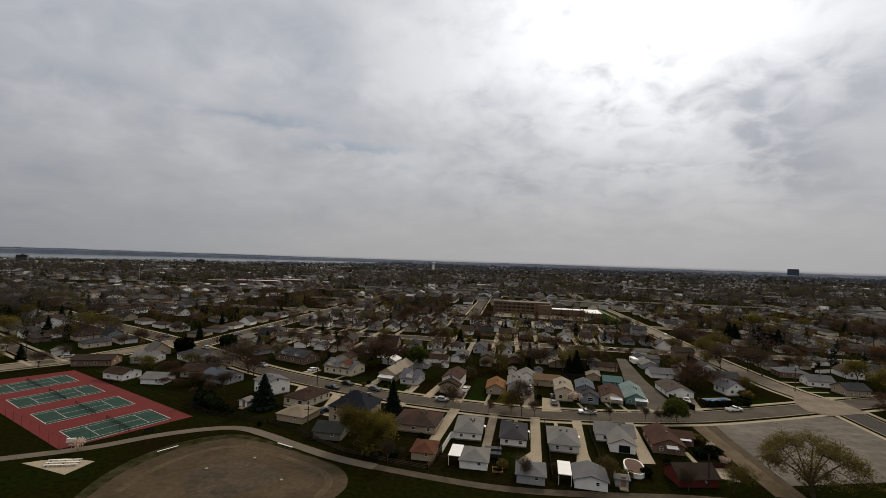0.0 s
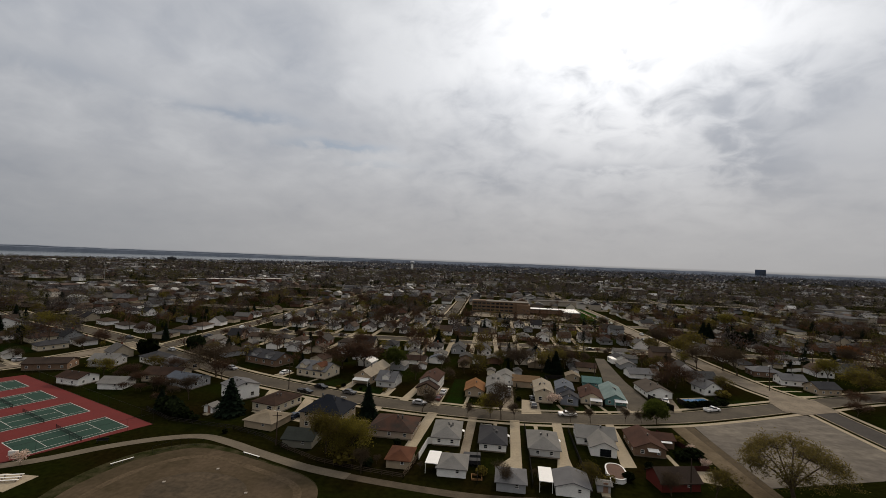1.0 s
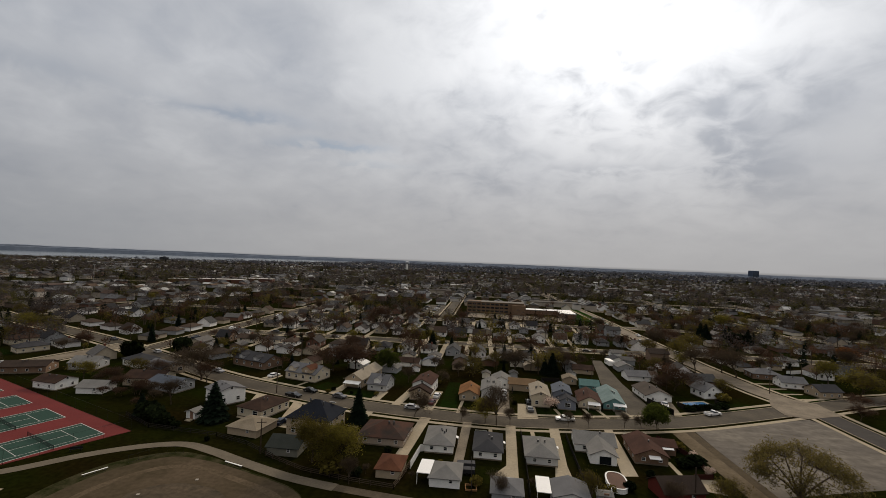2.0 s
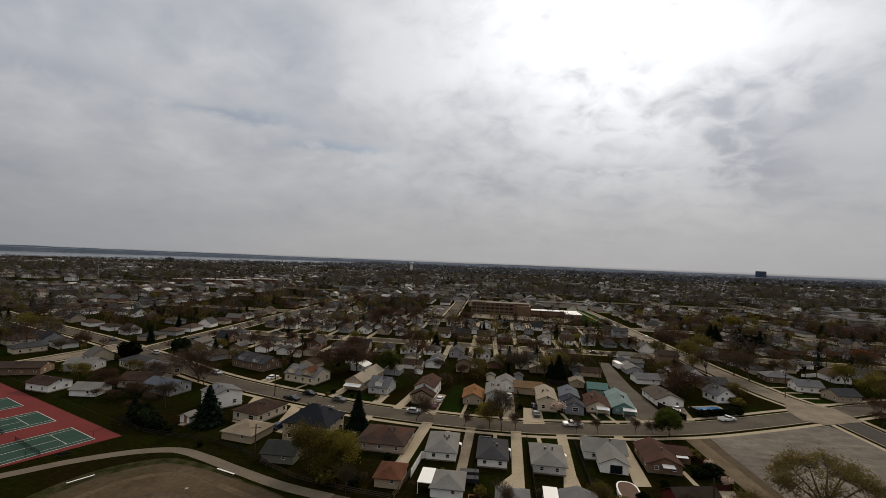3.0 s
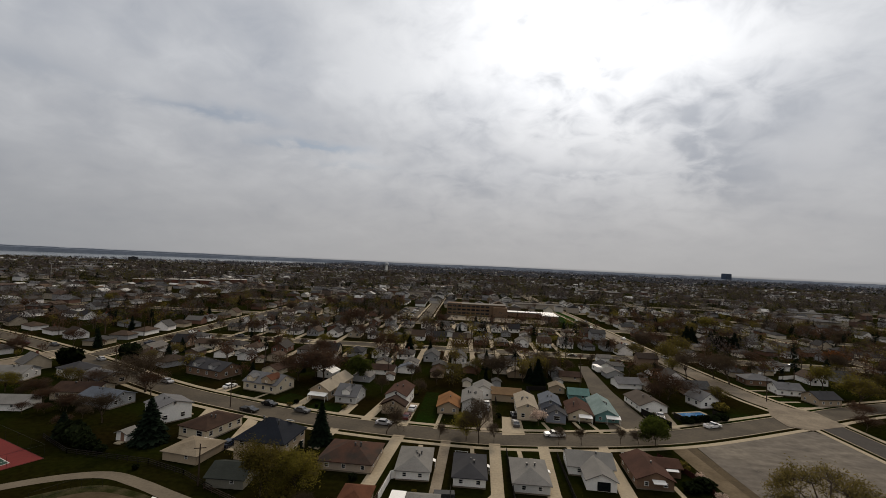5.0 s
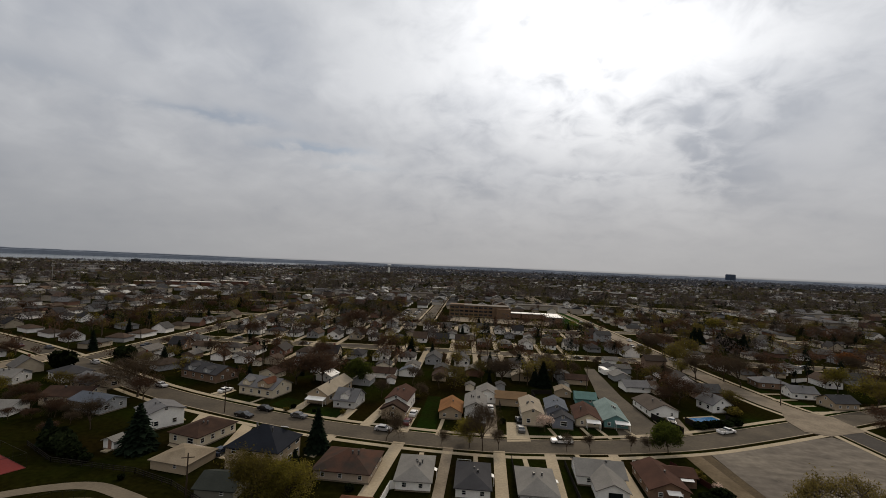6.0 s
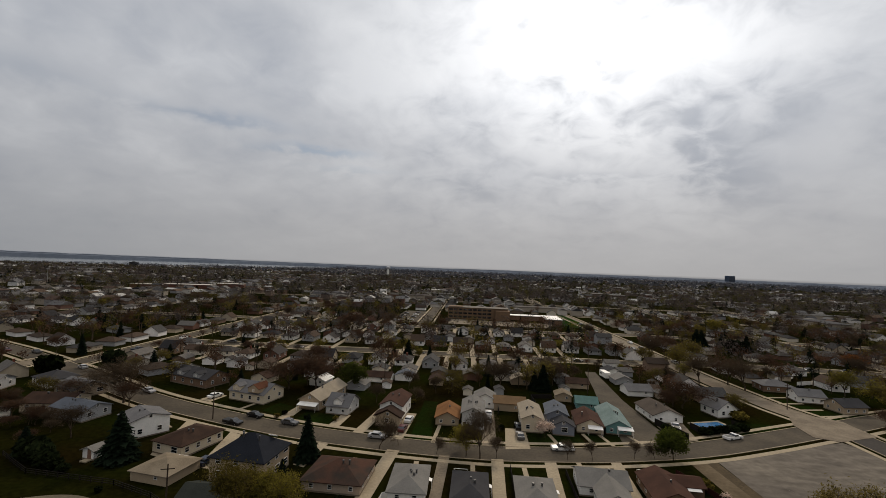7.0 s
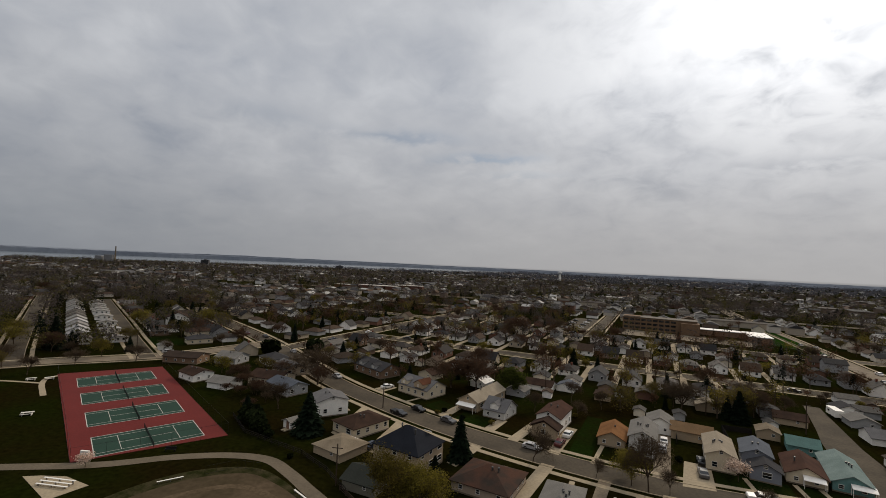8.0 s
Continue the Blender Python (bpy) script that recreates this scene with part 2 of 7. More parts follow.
# ---- mesh helpers ----
class Mesh:
    """Collects faces and turns them into one mesh."""

    def __init__(self):
        self.v, self.f, self.m = [], [], []

    def face(self, pts, mi=0):
        n = len(self.v)
        self.v += [tuple(p) for p in pts]
        self.f.append(tuple(range(n, n + len(pts))))
        self.m.append(mi)

    def solid(self, pts, faces, mi=0):
        n = len(self.v)
        self.v += [tuple(p) for p in pts]
        for f in faces:
            self.f.append(tuple(n + i for i in f))
            self.m.append(mi)

    def box(self, x, y, z, sx, sy, sz, turn=0.0, mi=0, taper=1.0):
        """Centre of the base, sizes; taper narrows the top."""
        c, s = math.cos(turn), math.sin(turn)
        pts = []
        for zz, k in ((0, 1.0), (sz, taper)):
            for dx, dy in ((-1, -1), (1, -1), (1, 1), (-1, 1)):
                a, b = dx * sx / 2 * k, dy * sy / 2 * k
                pts.append((x + a * c - b * s, y + a * s + b * c, z + zz))
        self.solid(pts, [(3, 2, 1, 0), (4, 5, 6, 7), (0, 1, 5, 4), (1, 2, 6, 5), (2, 3, 7, 6), (3, 0, 4, 7)], mi)

    def prism(self, outline, z0, z1, mi=0):
        """Upright prism over a counter-clockwise outline."""
        n = len(outline)
        pts = [(x, y, z0) for x, y in outline] + [(x, y, z1) for x, y in outline]
        faces = [tuple(range(n - 1, -1, -1)), tuple(range(n, 2 * n))]
        faces += [(i, (i + 1) % n, n + (i + 1) % n, n + i) for i in range(n)]
        self.solid(pts, faces, mi)

    def tube(self, a, b, ra, rb, sides=6, mi=0, cap=True):
        a, b = Vector(a), Vector(b)
        d = (b - a).normalized()
        u = d.orthogonal().normalized()
        w = d.cross(u)
        pts = []
        for p, r in ((a, ra), (b, rb)):
            for i in range(sides):
                q = 2 * math.pi * i / sides
                pts.append(p + (u * math.cos(q) + w * math.sin(q)) * r)
        faces = [(i, (i + 1) % sides, sides + (i + 1) % sides, sides + i) for i in range(sides)]
        if cap:
            faces += [tuple(range(sides - 1, -1, -1)), tuple(range(sides, 2 * sides))]
        self.solid(pts, faces, mi)

    def data(self, name, *mats):
        me = bpy.data.meshes.new(name)
        me.from_pydata(self.v, [], self.f)
        for mt in mats:
            me.materials.append(mt)
        if len(mats) > 1:
            me.polygons.foreach_set("material_index", self.m)
        me.update()
        return me


def thing(name, x, y, turn, label, category, group="", z=0.0):
    ob = new(name)
    ob.empty_display_size = 0.3
    ob.matrix_basis = pose(x, y, z, 0, 0, turn)
    return tagged(ob, label, category, group)


def part(name, mesh, material, parent, label="", at=None):
    me = mesh if isinstance(mesh, bpy.types.Mesh) else mesh.data(name, *(material if isinstance(material, (list, tuple)) else [material]))
    ob = new(name, me)
    ob.parent = parent
    if at is not None:
        ob.matrix_basis = at
    if label:
        ob["label"] = label
    return ob


def structure(name, mesh, material, label, category, z=0.0, kind="structure"):
    ob = new(name, mesh.data(name, *(material if isinstance(material, (list, tuple)) else [material])))
    ob.location.z = z
    return tagged(ob, label, category, "", kind)


def ribbon(points, width, z0, z1, ends=True):
    """A strip of ground along a line, as a slab."""
    ms = Mesh()
    pts = [Vector((*p, 0)) for p in points]
    left, right = [], []
    for i, p in enumerate(pts):
        d = (pts[min(i + 1, len(pts) - 1)] - pts[max(i - 1, 0)]).normalized()
        n = Vector((-d.y, d.x, 0)) * width / 2
        left.append(p + n)
        right.append(p - n)
    k = len(pts)
    v = [(*q.xy, z1) for q in left] + [(*q.xy, z1) for q in right] + [(*q.xy, z0) for q in left] + [(*q.xy, z0) for q in right]
    f = []
    for i in range(k - 1):
        f += [(k + i, k + i + 1, i + 1, i), (i, i + 1, 2 * k + i + 1, 2 * k + i), (k + i + 1, k + i, 3 * k + i, 3 * k + i + 1)]
    f += [(0, 2 * k, 3 * k, k), (k - 1, 2 * k - 1, 4 * k - 1, 3 * k - 1)]
    ms.solid(v, f)
    return ms


def smooth(points, n=6):
    """A rounded line through the points."""
    out = []
    P = [Vector(p) for p in points]
    P = [P[0] * 2 - P[1], *P, P[-1] * 2 - P[-2]]
    for i in range(1, len(P) - 2):
        for j in range(n):
            t = j / n
            a, b, c, d = P[i - 1], P[i], P[i + 1], P[i + 2]
            out.append(0.5 * ((2 * b) + (c - a) * t + (2 * a - 5 * b + 4 * c - d) * t * t + (3 * b - a - 3 * c + d) * t ** 3))
    out.append(P[-2])
    return [tuple(p) for p in out]


def offset(points, d):
    """The line moved d to its left."""
    out = []
    for i, p in enumerate(points):
        a, b = Vector(points[max(i - 1, 0)]), Vector(points[min(i + 1, len(points) - 1)])
        t = (b - a).normalized()
        out.append((p[0] - t.y * d, p[1] + t.x * d))
    return out

# ---- ground, water, roads ----
def build_ground():
    ms = Mesh()
    xs = np.concatenate((np.linspace(-5200, -400, 13), np.linspace(-300, 300, 13), np.linspace(400, 5200, 13)))
    ys = np.concatenate((np.linspace(-300, 600, 19), np.linspace(700, 4950, 16)))
    ms.v = [(x, y, 0.0) for y in ys for x in xs]
    k = len(xs)
    ms.f = [(j * k + i, j * k + i + 1, (j + 1) * k + i + 1, (j + 1) * k + i) for j in range(len(ys) - 1) for i in range(k - 1)]
    structure("ground", ms, GRASS, "flat dark spring grass reaching the horizon", "ground")


build_ground()
lake = Mesh()
shore = [(math.sin(radians(a)) * r, math.cos(radians(a)) * r) for a, r in ((-15, 4440), (-18, 3200), (-24, 2750), (-34, 2420), (-48, 2240), (-66, 2150), (-84, 2120), (-100, 2120), (-100, 4440), (-84, 4440), (-66, 4440), (-50, 4440), (-36, 4440), (-26, 4440))]
lake.prism(shore, 0.0, 0.4)


def in_lake(x, y, margin=60):
    """Whether a place lies beyond the near shore of the lake."""
    a, r = math.degrees(math.atan2(x, y)), math.hypot(x, y) + margin
    if a > -15.5:
        return False
    near = [(p[0], p[1]) for p in ((-100, 2120), (-66, 2150), (-48, 2240), (-34, 2420), (-24, 2750), (-18, 3200), (-15, 4440))]
    for (a0, r0), (a1, r1) in zip(near, near[1:]):
        if a0 <= a <= a1:
            return r > r0 + (r1 - r0) * (a - a0) / (a1 - a0)
    return True


structure("water", lake, WATER, "pale grey lake far behind the suburb", "lake")
for pts in ([(-560, 3700), (-150, 3560), (-80, 3640), (-520, 3800)], [(-330, 2850), (80, 2900), (60, 2960), (-320, 2930)]):
    pond = Mesh()
    pond.prism(pts, 0.0, 0.5)
    structure("water", pond, WATER, "narrow strip of far water between woods", "lake")


def build_far_woods():
    """Low wooded land along the horizon, in overlapping ragged arcs; the nearest row ends where the lake begins."""
    ms = Mesh()
    rng = random.Random(5)
    for row, (dist, high) in enumerate(((3700, 10), (4000, 13), (4250, 16), (4420, 23), (4600, 31))):
        prev = None
        for i in range(-400, 271):
            a = radians(i * 0.25)
            if row < 3 and a < radians(-17 + row * 4):
                prev = None
                continue
            swell = noise.noise((i * 0.02, row * 3.1, 0))
            h = (high + 12 * min(1.0, max(0.0, (-i * 0.25 - 26) / 25))) * (0.86 + 0.16 * swell + 0.08 * noise.noise((i * 0.13, row, 2.0)) + 0.07 * rng.random())
            c, s = math.sin(a), math.cos(a)
            cur = tuple((c * (dist + d), s * (dist + d), z) for d, z in ((0, 0), (10, h * 0.93), (22, h), (90, h * 0.9), (110, 0)))
            if prev:
                for k in range(4):
                    ms.solid([prev[k], cur[k], cur[k + 1], prev[k + 1]], [(0, 1, 2, 3)])
            prev = cur
    structure("backdrop", ms, HAZY_WOOD, "far wooded shore along the horizon, haze painted into its colour", "backdrop")


build_far_woods()

MAIN = smooth([(-330, 276), (-277, 250), (-200, 217), (-150, 192), (-101, 165), (-68, 152), (-43, 144.5), (-18, 140.2), (5, 138.6), (22, 140), (37, 142.3), (58, 148), (78, 156.5), (98, 166), (112, 172.5), (150, 190), (240, 222)], 4)
SIDE = [(111, 174), (108, 185), (106, 195), (102, 235), (100, 300), (96, 430), (90, 620), (86, 1100)]
KERB = 0.12
road_level = [0.020]
ROADS = []


def road(name, line, width, label, walks=1.5, verge=1.6, skip=(), material=None):
    road_level[0] += 0.004
    ROADS.append((line, width))
    structure(name, ribbon(line, width, -0.2, road_level[0]), material or ASPHALT, label, "road")
    for side in (1, -1):
        kerb = ribbon(offset(line, side * (width / 2 + 0.12)), 0.24, -0.2, KERB + road_level[0] * 0.3 + side * 0.002)
        structure("kerb", kerb, CONCRETE, "pale concrete kerb beside the street", "kerb")
        if walks:
            walkway = ribbon(offset(line, side * (width / 2 + verge + walks / 2)), walks, -0.2, 0.05 + road_level[0] * 0.6 + side * 0.002)
            structure("pavement", walkway, CONCRETE, "pale concrete pavement along the street", "pavement")


road("road", MAIN, 8.2, "worn grey residential street, gently curving")
road("road", smooth(SIDE, 3), 9.0, "pale worn side street with kerbs", material=OLD_CONCRETE)
for y, x0, x1 in ((256, -152, 96), (352, -152, 96), (256, 104, 420), (470, -420, -160), (360, -520, -160), (352, 106, 520), (470, 106, 640), (600, -600, 700), (730, -800, 900)):
    road("road", [(x, y + (6 * math.sin(x * 0.013) if x0 > 50 else 0)) for x in np.linspace(x0, x1, 8)], 7.5, "grey cross street between rows of houses")
for x, y0, y1 in ((-155, 200, 1000), (-33, 356, 1100), (215, 260, 900), (330, 260, 900), (-290, 275, 1000), (-430, 340, 1000)):
    road("road", [(x + 0.0 * y, y) for y in np.linspace(y0, y1, 8)], 7.5, "grey street leading away from the park")
road("road", smooth([(-222, 92), (-204, 124), (-192, 140), (-180, 158), (-174, 181), (-170, 205)], 4), 8.5, "pale concrete street behind the tennis courts", material=OLD_CONCRETE)
road("road", [(-203, 113), (-237, 127.5), (-285, 149), (-330, 170), (-430, 215), (-520, 256)], 7.0, "grey street beside a row of small houses")
road("road", [(-183, 149.5), (-228, 169.5), (-287, 197), (-340, 221), (-430, 262)], 6.0, "narrow grey street between small houses")
road("road", [(112, 60), (112, 110), (112, 140), (112, 168)], 8.5, "dark asphalt street beside the parking lot", material=mat("dark_asphalt", (0.092, 0.085, 0.078), 0.9, 0.15, 0.2, 1.5, 0.1, spec=0.05))

# the alley beside the teal house and its wide mouth
alley = Mesh()
alley.prism([(40.8, 146.5), (56, 151.5), (55.3, 165), (54.8, 190), (57, 232), (52.5, 232), (48.3, 202), (46.3, 190), (44.5, 170)], -0.2, 0.045)
structure("road", alley, ASPHALT, "pale concrete alley between back yards", "alley")
apron = Mesh()
apron.prism([(56.4, 152.5), (63, 155.2), (65.4, 170.5), (56.2, 165)], -0.2, 0.05)
structure("driveway", apron, OLD_CONCRETE, "pale concrete driveway beside a dark hedge", "driveway")

crossing = Mesh()
crossing.prism([(98.2, 163.0), (103.6, 160.4), (118.0, 166.2), (118.6, 179), (113, 183.2), (103.4, 180.2), (99.5, 172.2)], -0.2, 0.16)
structure("road", crossing, OLD_CONCRETE, "wide pale concrete street crossing", "road")

# parking lot with its brown verge and gravel lane
FADED = mat("faded_line", (0.19, 0.175, 0.15), 0.9, 0.3, 0.5, 3.0, 0.0)
lot = Mesh()
lot.prism([(61.4, 105.5), (90, 114), (107, 121), (106, 155), (103.5, 160), (97.5, 157.8), (60.8, 141.2), (60.7, 130)], -0.2, 0.05)
tree_n, tree_l = LOT.node_tree.nodes, LOT.node_tree.links
lot_bsdf = tree_n["Principled BSDF"]
lot_place, lot_turn, lot_noise, lot_mix = tree_n.new("ShaderNodeTexCoord"), tree_n.new("ShaderNodeMapping"), tree_n.new("ShaderNodeTexNoise"), tree_n.new("ShaderNodeMix")
lot_turn.inputs["Rotation"].default_value = (0, 0, math.radians(-24.7))
lot_turn.inputs["Scale"].default_value = (0.16, 0.42, 1.0)
tree_l.new(lot_place.outputs["Object"], lot_turn.inputs[0])
tree_l.new(lot_turn.outputs[0], lot_noise.inputs["Vector"])
lot_noise.inputs["Scale"].default_value = 1.0
lot_noise.inputs["Detail"].default_value = 4.0
lot_range = tree_n.new("ShaderNodeMapRange")
lot_range.inputs[1].default_value, lot_range.inputs[2].default_value, lot_range.inputs[3].default_value, lot_range.inputs[4].default_value = 0.3, 0.72, 0.74, 1.24
tree_l.new(lot_noise.outputs[0], lot_range.inputs[0])
lot_mix.data_type, lot_mix.blend_type = "RGBA", "MULTIPLY"
lot_mix.inputs[0].default_value = 1.0
tree_l.new(lot_bsdf.inputs["Base Color"].links[0].from_socket, lot_mix.inputs[6])
tree_l.new(lot_range.outputs[0], lot_mix.inputs[7])
tree_l.new(lot_mix.outputs[2], lot_bsdf.inputs["Base Color"])
structure("parking_lot", lot, LOT, "empty cracked grey asphalt parking lot", "parking lot")
for i in range(9):
    x = 66 + i * 3.4
    ms = ribbon([(x, 125.5 + i * 1.1), (x - 1.5, 130.2 + i * 1.1)], 0.1, 0.05, 0.056)
    structure("painted_line", ms, FADED, "faded white parking line on asphalt", "marking")
lane = Mesh()
lane.prism([(55.2, 99.5), (59.5, 100), (58.5, 122), (57.6, 141.5), (53.5, 139.6), (54.1, 122)], -0.2, 0.04)
structure("lane", lane, TRACK, "bare gravel lane beside the parking lot", "lane")
strip = Mesh()
strip.prism([(59.4, 100), (61.6, 100.6), (60.9, 125), (60.5, 141.6), (57.5, 141.4), (58.4, 122)], -0.2, 0.03)
structure("verge", strip, mat("dry_verge", (0.11, 0.085, 0.05), 0.95, 0.3, 0.3, 2.0, 0.2), "dry brown grass verge", "verge")

# park: path, ball field, pad with benches
PATHLINE = smooth([(-150, 52), (-112, 77.6), (-97, 88), (-88, 97.5), (-79, 104.2), (-70.5, 107), (-62, 104.8), (-52, 100.8), (-37, 95.6), (-16, 92), (1, 90.6), (20, 92.5), (36, 95), (60, 98), (110, 112)], 5)
PATH_MAT = mat("park_path", (0.175, 0.152, 0.118), 0.95, 0.15, 0.3, 2.0, 0.1)
OLD_PATH = mat("dark_park_path", (0.115, 0.095, 0.07), 0.95, 0.2, 0.3, 2.0, 0.1, second=(0.085, 0.07, 0.05))
split = next(k for k, p in enumerate(PATHLINE) if p[0] > -30)
structure("path", ribbon(PATHLINE[:split + 1], 2.8, -0.2, 0.03), PATH_MAT, "worn grey asphalt park path", "path")
structure("path", ribbon(PATHLINE[split:], 2.4, -0.2, 0.032), OLD_PATH, "darker old stretch of the park path", "path")
worn = Mesh()
worn.prism(smooth([(-33.4, 77), (-32.4, 86), (-37, 92.2), (-50, 97.6), (-60, 101.8), (-69.5, 103), (-77.5, 97.5), (-81.5, 90), (-82.5, 80), (-80, 70), (-74, 57), (-52, 52), (-36, 62), (-33.4, 77)], 5)[:-1], -0.2, 0.026)
structure("worn_turf", worn, mat("worn_turf", (0.078, 0.07, 0.044), 0.95, 0.3, 0.35, 2.5, 0.2, second=(0.036, 0.04, 0.017), spec=0.0), "worn thin grass and dirt round the infield", "ball field")
infield = Mesh()
infield.prism(smooth([(-33, 78), (-32, 85), (-36.5, 91.5), (-50, 97), (-60, 100.0), (-69, 100.4), (-76, 93.5), (-79, 84), (-78.5, 74), (-72, 60), (-52, 55), (-36, 64), (-33, 78)], 5)[:-1], -0.2, 0.04)
structure("ball_field", infield, DIRT, "bare brown dirt infield of a ball field", "ball field")
ring = smooth([(-36, 79), (-36, 85), (-40, 89.5), (-51, 94), (-60, 96.6), (-67, 95.6), (-72, 89.5), (-74.3, 82), (-74, 73)], 5)
structure("worn_ring", ribbon(ring, 1.6, -0.2, 0.046), mat("pale_dirt", (0.142, 0.114, 0.083), 0.95, 0.25, 0.25, 1.5, 0.1, second=(0.115, 0.093, 0.066), spec=0.0), "paler worn ring on the dirt infield", "ball field")
damp = Mesh()
damp.prism(smooth([(-50, 78), (-46, 84), (-51, 89), (-60, 90), (-66, 85), (-63, 77), (-55, 73), (-50, 78)], 5)[:-1], -0.2, 0.045)
structure("damp_patch", damp, mat("damp_dirt", (0.085, 0.071, 0.052), 0.9, 0.3, 0.2, 1.0, 0.1, second=(0.115, 0.092, 0.066), spec=0.05), "damp dark patch on the dirt infield", "ball field")
for x, y in ((-57, 92), (-46, 84), (-64, 85)):
    base = thing("base_plate", x, y, 20, "small white base on the dirt infield", "base", "bases")
    ms = Mesh()
    ms.box(0, 0, 0.04, 0.6, 0.6, 0.08, taper=0.9)
    part("cushion", ms, mat("dusty_white", (0.36, 0.33, 0.29), 0.9, 0.2, 2.0, 9.0, 0.0), base)
pad = Mesh()
pad.prism([(-103.2, 78.4), (-89.8, 76.2), (-89.4, 82.6), (-96.4, 82.4), (-100.8, 80.2)], -0.2, 0.07)
structure("concrete_pad", pad, CONCRETE, "pale concrete pad under the bleachers", "pad")


def bench(x, y, turn, length, label, rows=1):
    b = thing("bleacher" if rows > 1 else "bench", x, y, turn, label, "bleachers" if rows > 1 else "bench")
    for r in range(rows):
        ms = Mesh()
        ms.box(0, r * 0.75, 0.42 + r * 0.2, length, 0.32, 0.06)
        part("seat", ms, LINE, b)
        for sx in (-0.42, 0.0, 0.42):
            leg = Mesh()
            leg.box(sx * length, r * 0.75, 0.0, 0.08, 0.3, 0.42 + r * 0.2)
            part("leg", leg, STEEL, b)
    return b


bench(-94.1, 79.0, 18, 6.6, "white bleachers with three plank rows on a pad", 3)
dark_bench = thing("park_bench", -91.2, 99.2, 28, "dark park bench beside the courts", "bench")
ms = Mesh()
ms.box(0, 0, 0.42, 2.4, 0.45, 0.07)
part("seat", ms, DARK_METAL, dark_bench)
ms = Mesh()
ms.box(0, 0.25, 0.5, 2.4, 0.06, 0.45)
part("backrest", ms, DARK_METAL, dark_bench)
for s in (-1, 1):
    ms = Mesh()
    ms.box(s, 0, 0, 0.08, 0.4, 0.42)
    part("leg", ms, DARK_METAL, dark_bench)
backstop = thing("backstop", 0, 0, 0, "low grey chain-link backstop behind home plate", "backstop")
for a, b in (((-75.6, 96.0), (-72.6, 101.2)), ((-72.6, 101.2), (-67.6, 102.6))):
    a, b = Vector((*a, 0)), Vector((*b, 0))
    for h in (0.1, 1.6):
        ms = Mesh()
        ms.tube((a.x, a.y, h), (b.x, b.y, h), 0.02, 0.02, 5)
        part("rail", ms, DARK_METAL, backstop)
    for i in range(4):
        p = a.lerp(b, i / 3)
        ms = Mesh()
        ms.tube((p.x, p.y, 0), (p.x, p.y, 1.6), 0.025, 0.025, 5)
        part("post", ms, DARK_METAL, backstop)
bench(-78.5, 90.9, 60, 4.4, "long white player bench beside the infield")
bench(-53.4, 99.0, -18, 5.0, "long white player bench beside the path")


# ---- tennis courts ----
COURT_LINE = mat("court_line_paint", (0.52, 0.52, 0.50), 0.8, 0.1, 1.0, 5.0, 0.0)


def tennis_courts():
    w, l = Vector((-0.922, 0.387, 0)), Vector((0.40, 0.916, 0))
    o = Vector((-96.8, 99.6, 0))                 # middle of the first court's near side
    turn = math.degrees(math.atan2(-w.y, -w.x))
    slab = Mesh()
    slab.prism([(-102.4, 85.6), (-88.3, 111.6), (-164.5, 143.8), (-181, 118.0)], -0.2, 0.05)
    structure("court_surface", slab, RED_COURT, "red acrylic surface round four tennis courts", "court surface")
    for i in range(4):
        c = o + w * (6.3 + 20.6 * i) - l * 0.5
        court = thing("tennis_court", c.x, c.y, math.degrees(math.atan2(l.y, l.x)) - 90, "green tennis court with white lines and a net", "tennis court", "tennis courts")
        W, Lc = 12.4, 21.0
        ms = Mesh()
        ms.box(0, 0, 0.05, W, Lc, 0.006)
        part("playing_surface", ms, GREEN_COURT, court)
        lw = 0.16

        def line(x, y, sx, sy):
            q = Mesh()
            q.box(x, y, 0.056, sx, sy, 0.006)
            part("line", q, COURT_LINE, court)
        for s in (-1, 1):
            line(s * W / 2, 0, lw, Lc + lw)
            line(s * W * 0.375, 0, 0.11, Lc)
            line(0, s * Lc / 2, W, lw)
            line(0, s * Lc * 0.27, W * 0.75, 0.11)
        line(0, 0, 0.11, Lc * 0.54)
        net = Mesh()
        net.box(0, 0, 0.93, W + 1.6, 0.04, 0.07)
        for q in range(57):
            net.box((q / 56 - 0.5) * (W + 1.6), 0, 0.06, 0.022, 0.02, 0.9)
        for q in range(7):
            net.box(0, 0, 0.1 + q * 0.125, W + 1.6, 0.02, 0.02)
        part("net", net, mat("dark_net", (0.03, 0.035, 0.035), 0.9, 0.2, 1.0, 20.0, 0.0), court)
        for s in (-1, 1):
            post = Mesh()
            post.tube((s * (W / 2 + 0.85), 0, 0.05), (s * (W / 2 + 0.85), 0, 1.1), 0.06, 0.06, 8)
            part("net_post", post, DARK_METAL, court)
    ring = [(-102.4, 85.6), (-88.3, 111.6), (-164.5, 143.8), (-181, 118.0)]
    fence = thing("chain_fence", 0, 0, 0, "grey steel posts and rails round the tennis courts", "fence")
    for a, b in zip(ring, ring[1:] + ring[:1]):
        a, b = Vector((*a, 0)), Vector((*b, 0))
        n = max(2, round((b - a).length / 6))
        for i in range(n):
            p = a.lerp(b, i / n)
            ms = Mesh()
            ms.tube((p.x, p.y, 0), (p.x, p.y, 3.0), 0.025, 0.025, 6)
            part("post", ms, DARK_METAL, fence)
        for h in (3.0, 0.12):
            ms = Mesh()
            ms.tube((a.x, a.y, h), (b.x, b.y, h), 0.02, 0.02, 5)
            part("rail", ms, DARK_METAL, fence)


tennis_courts()


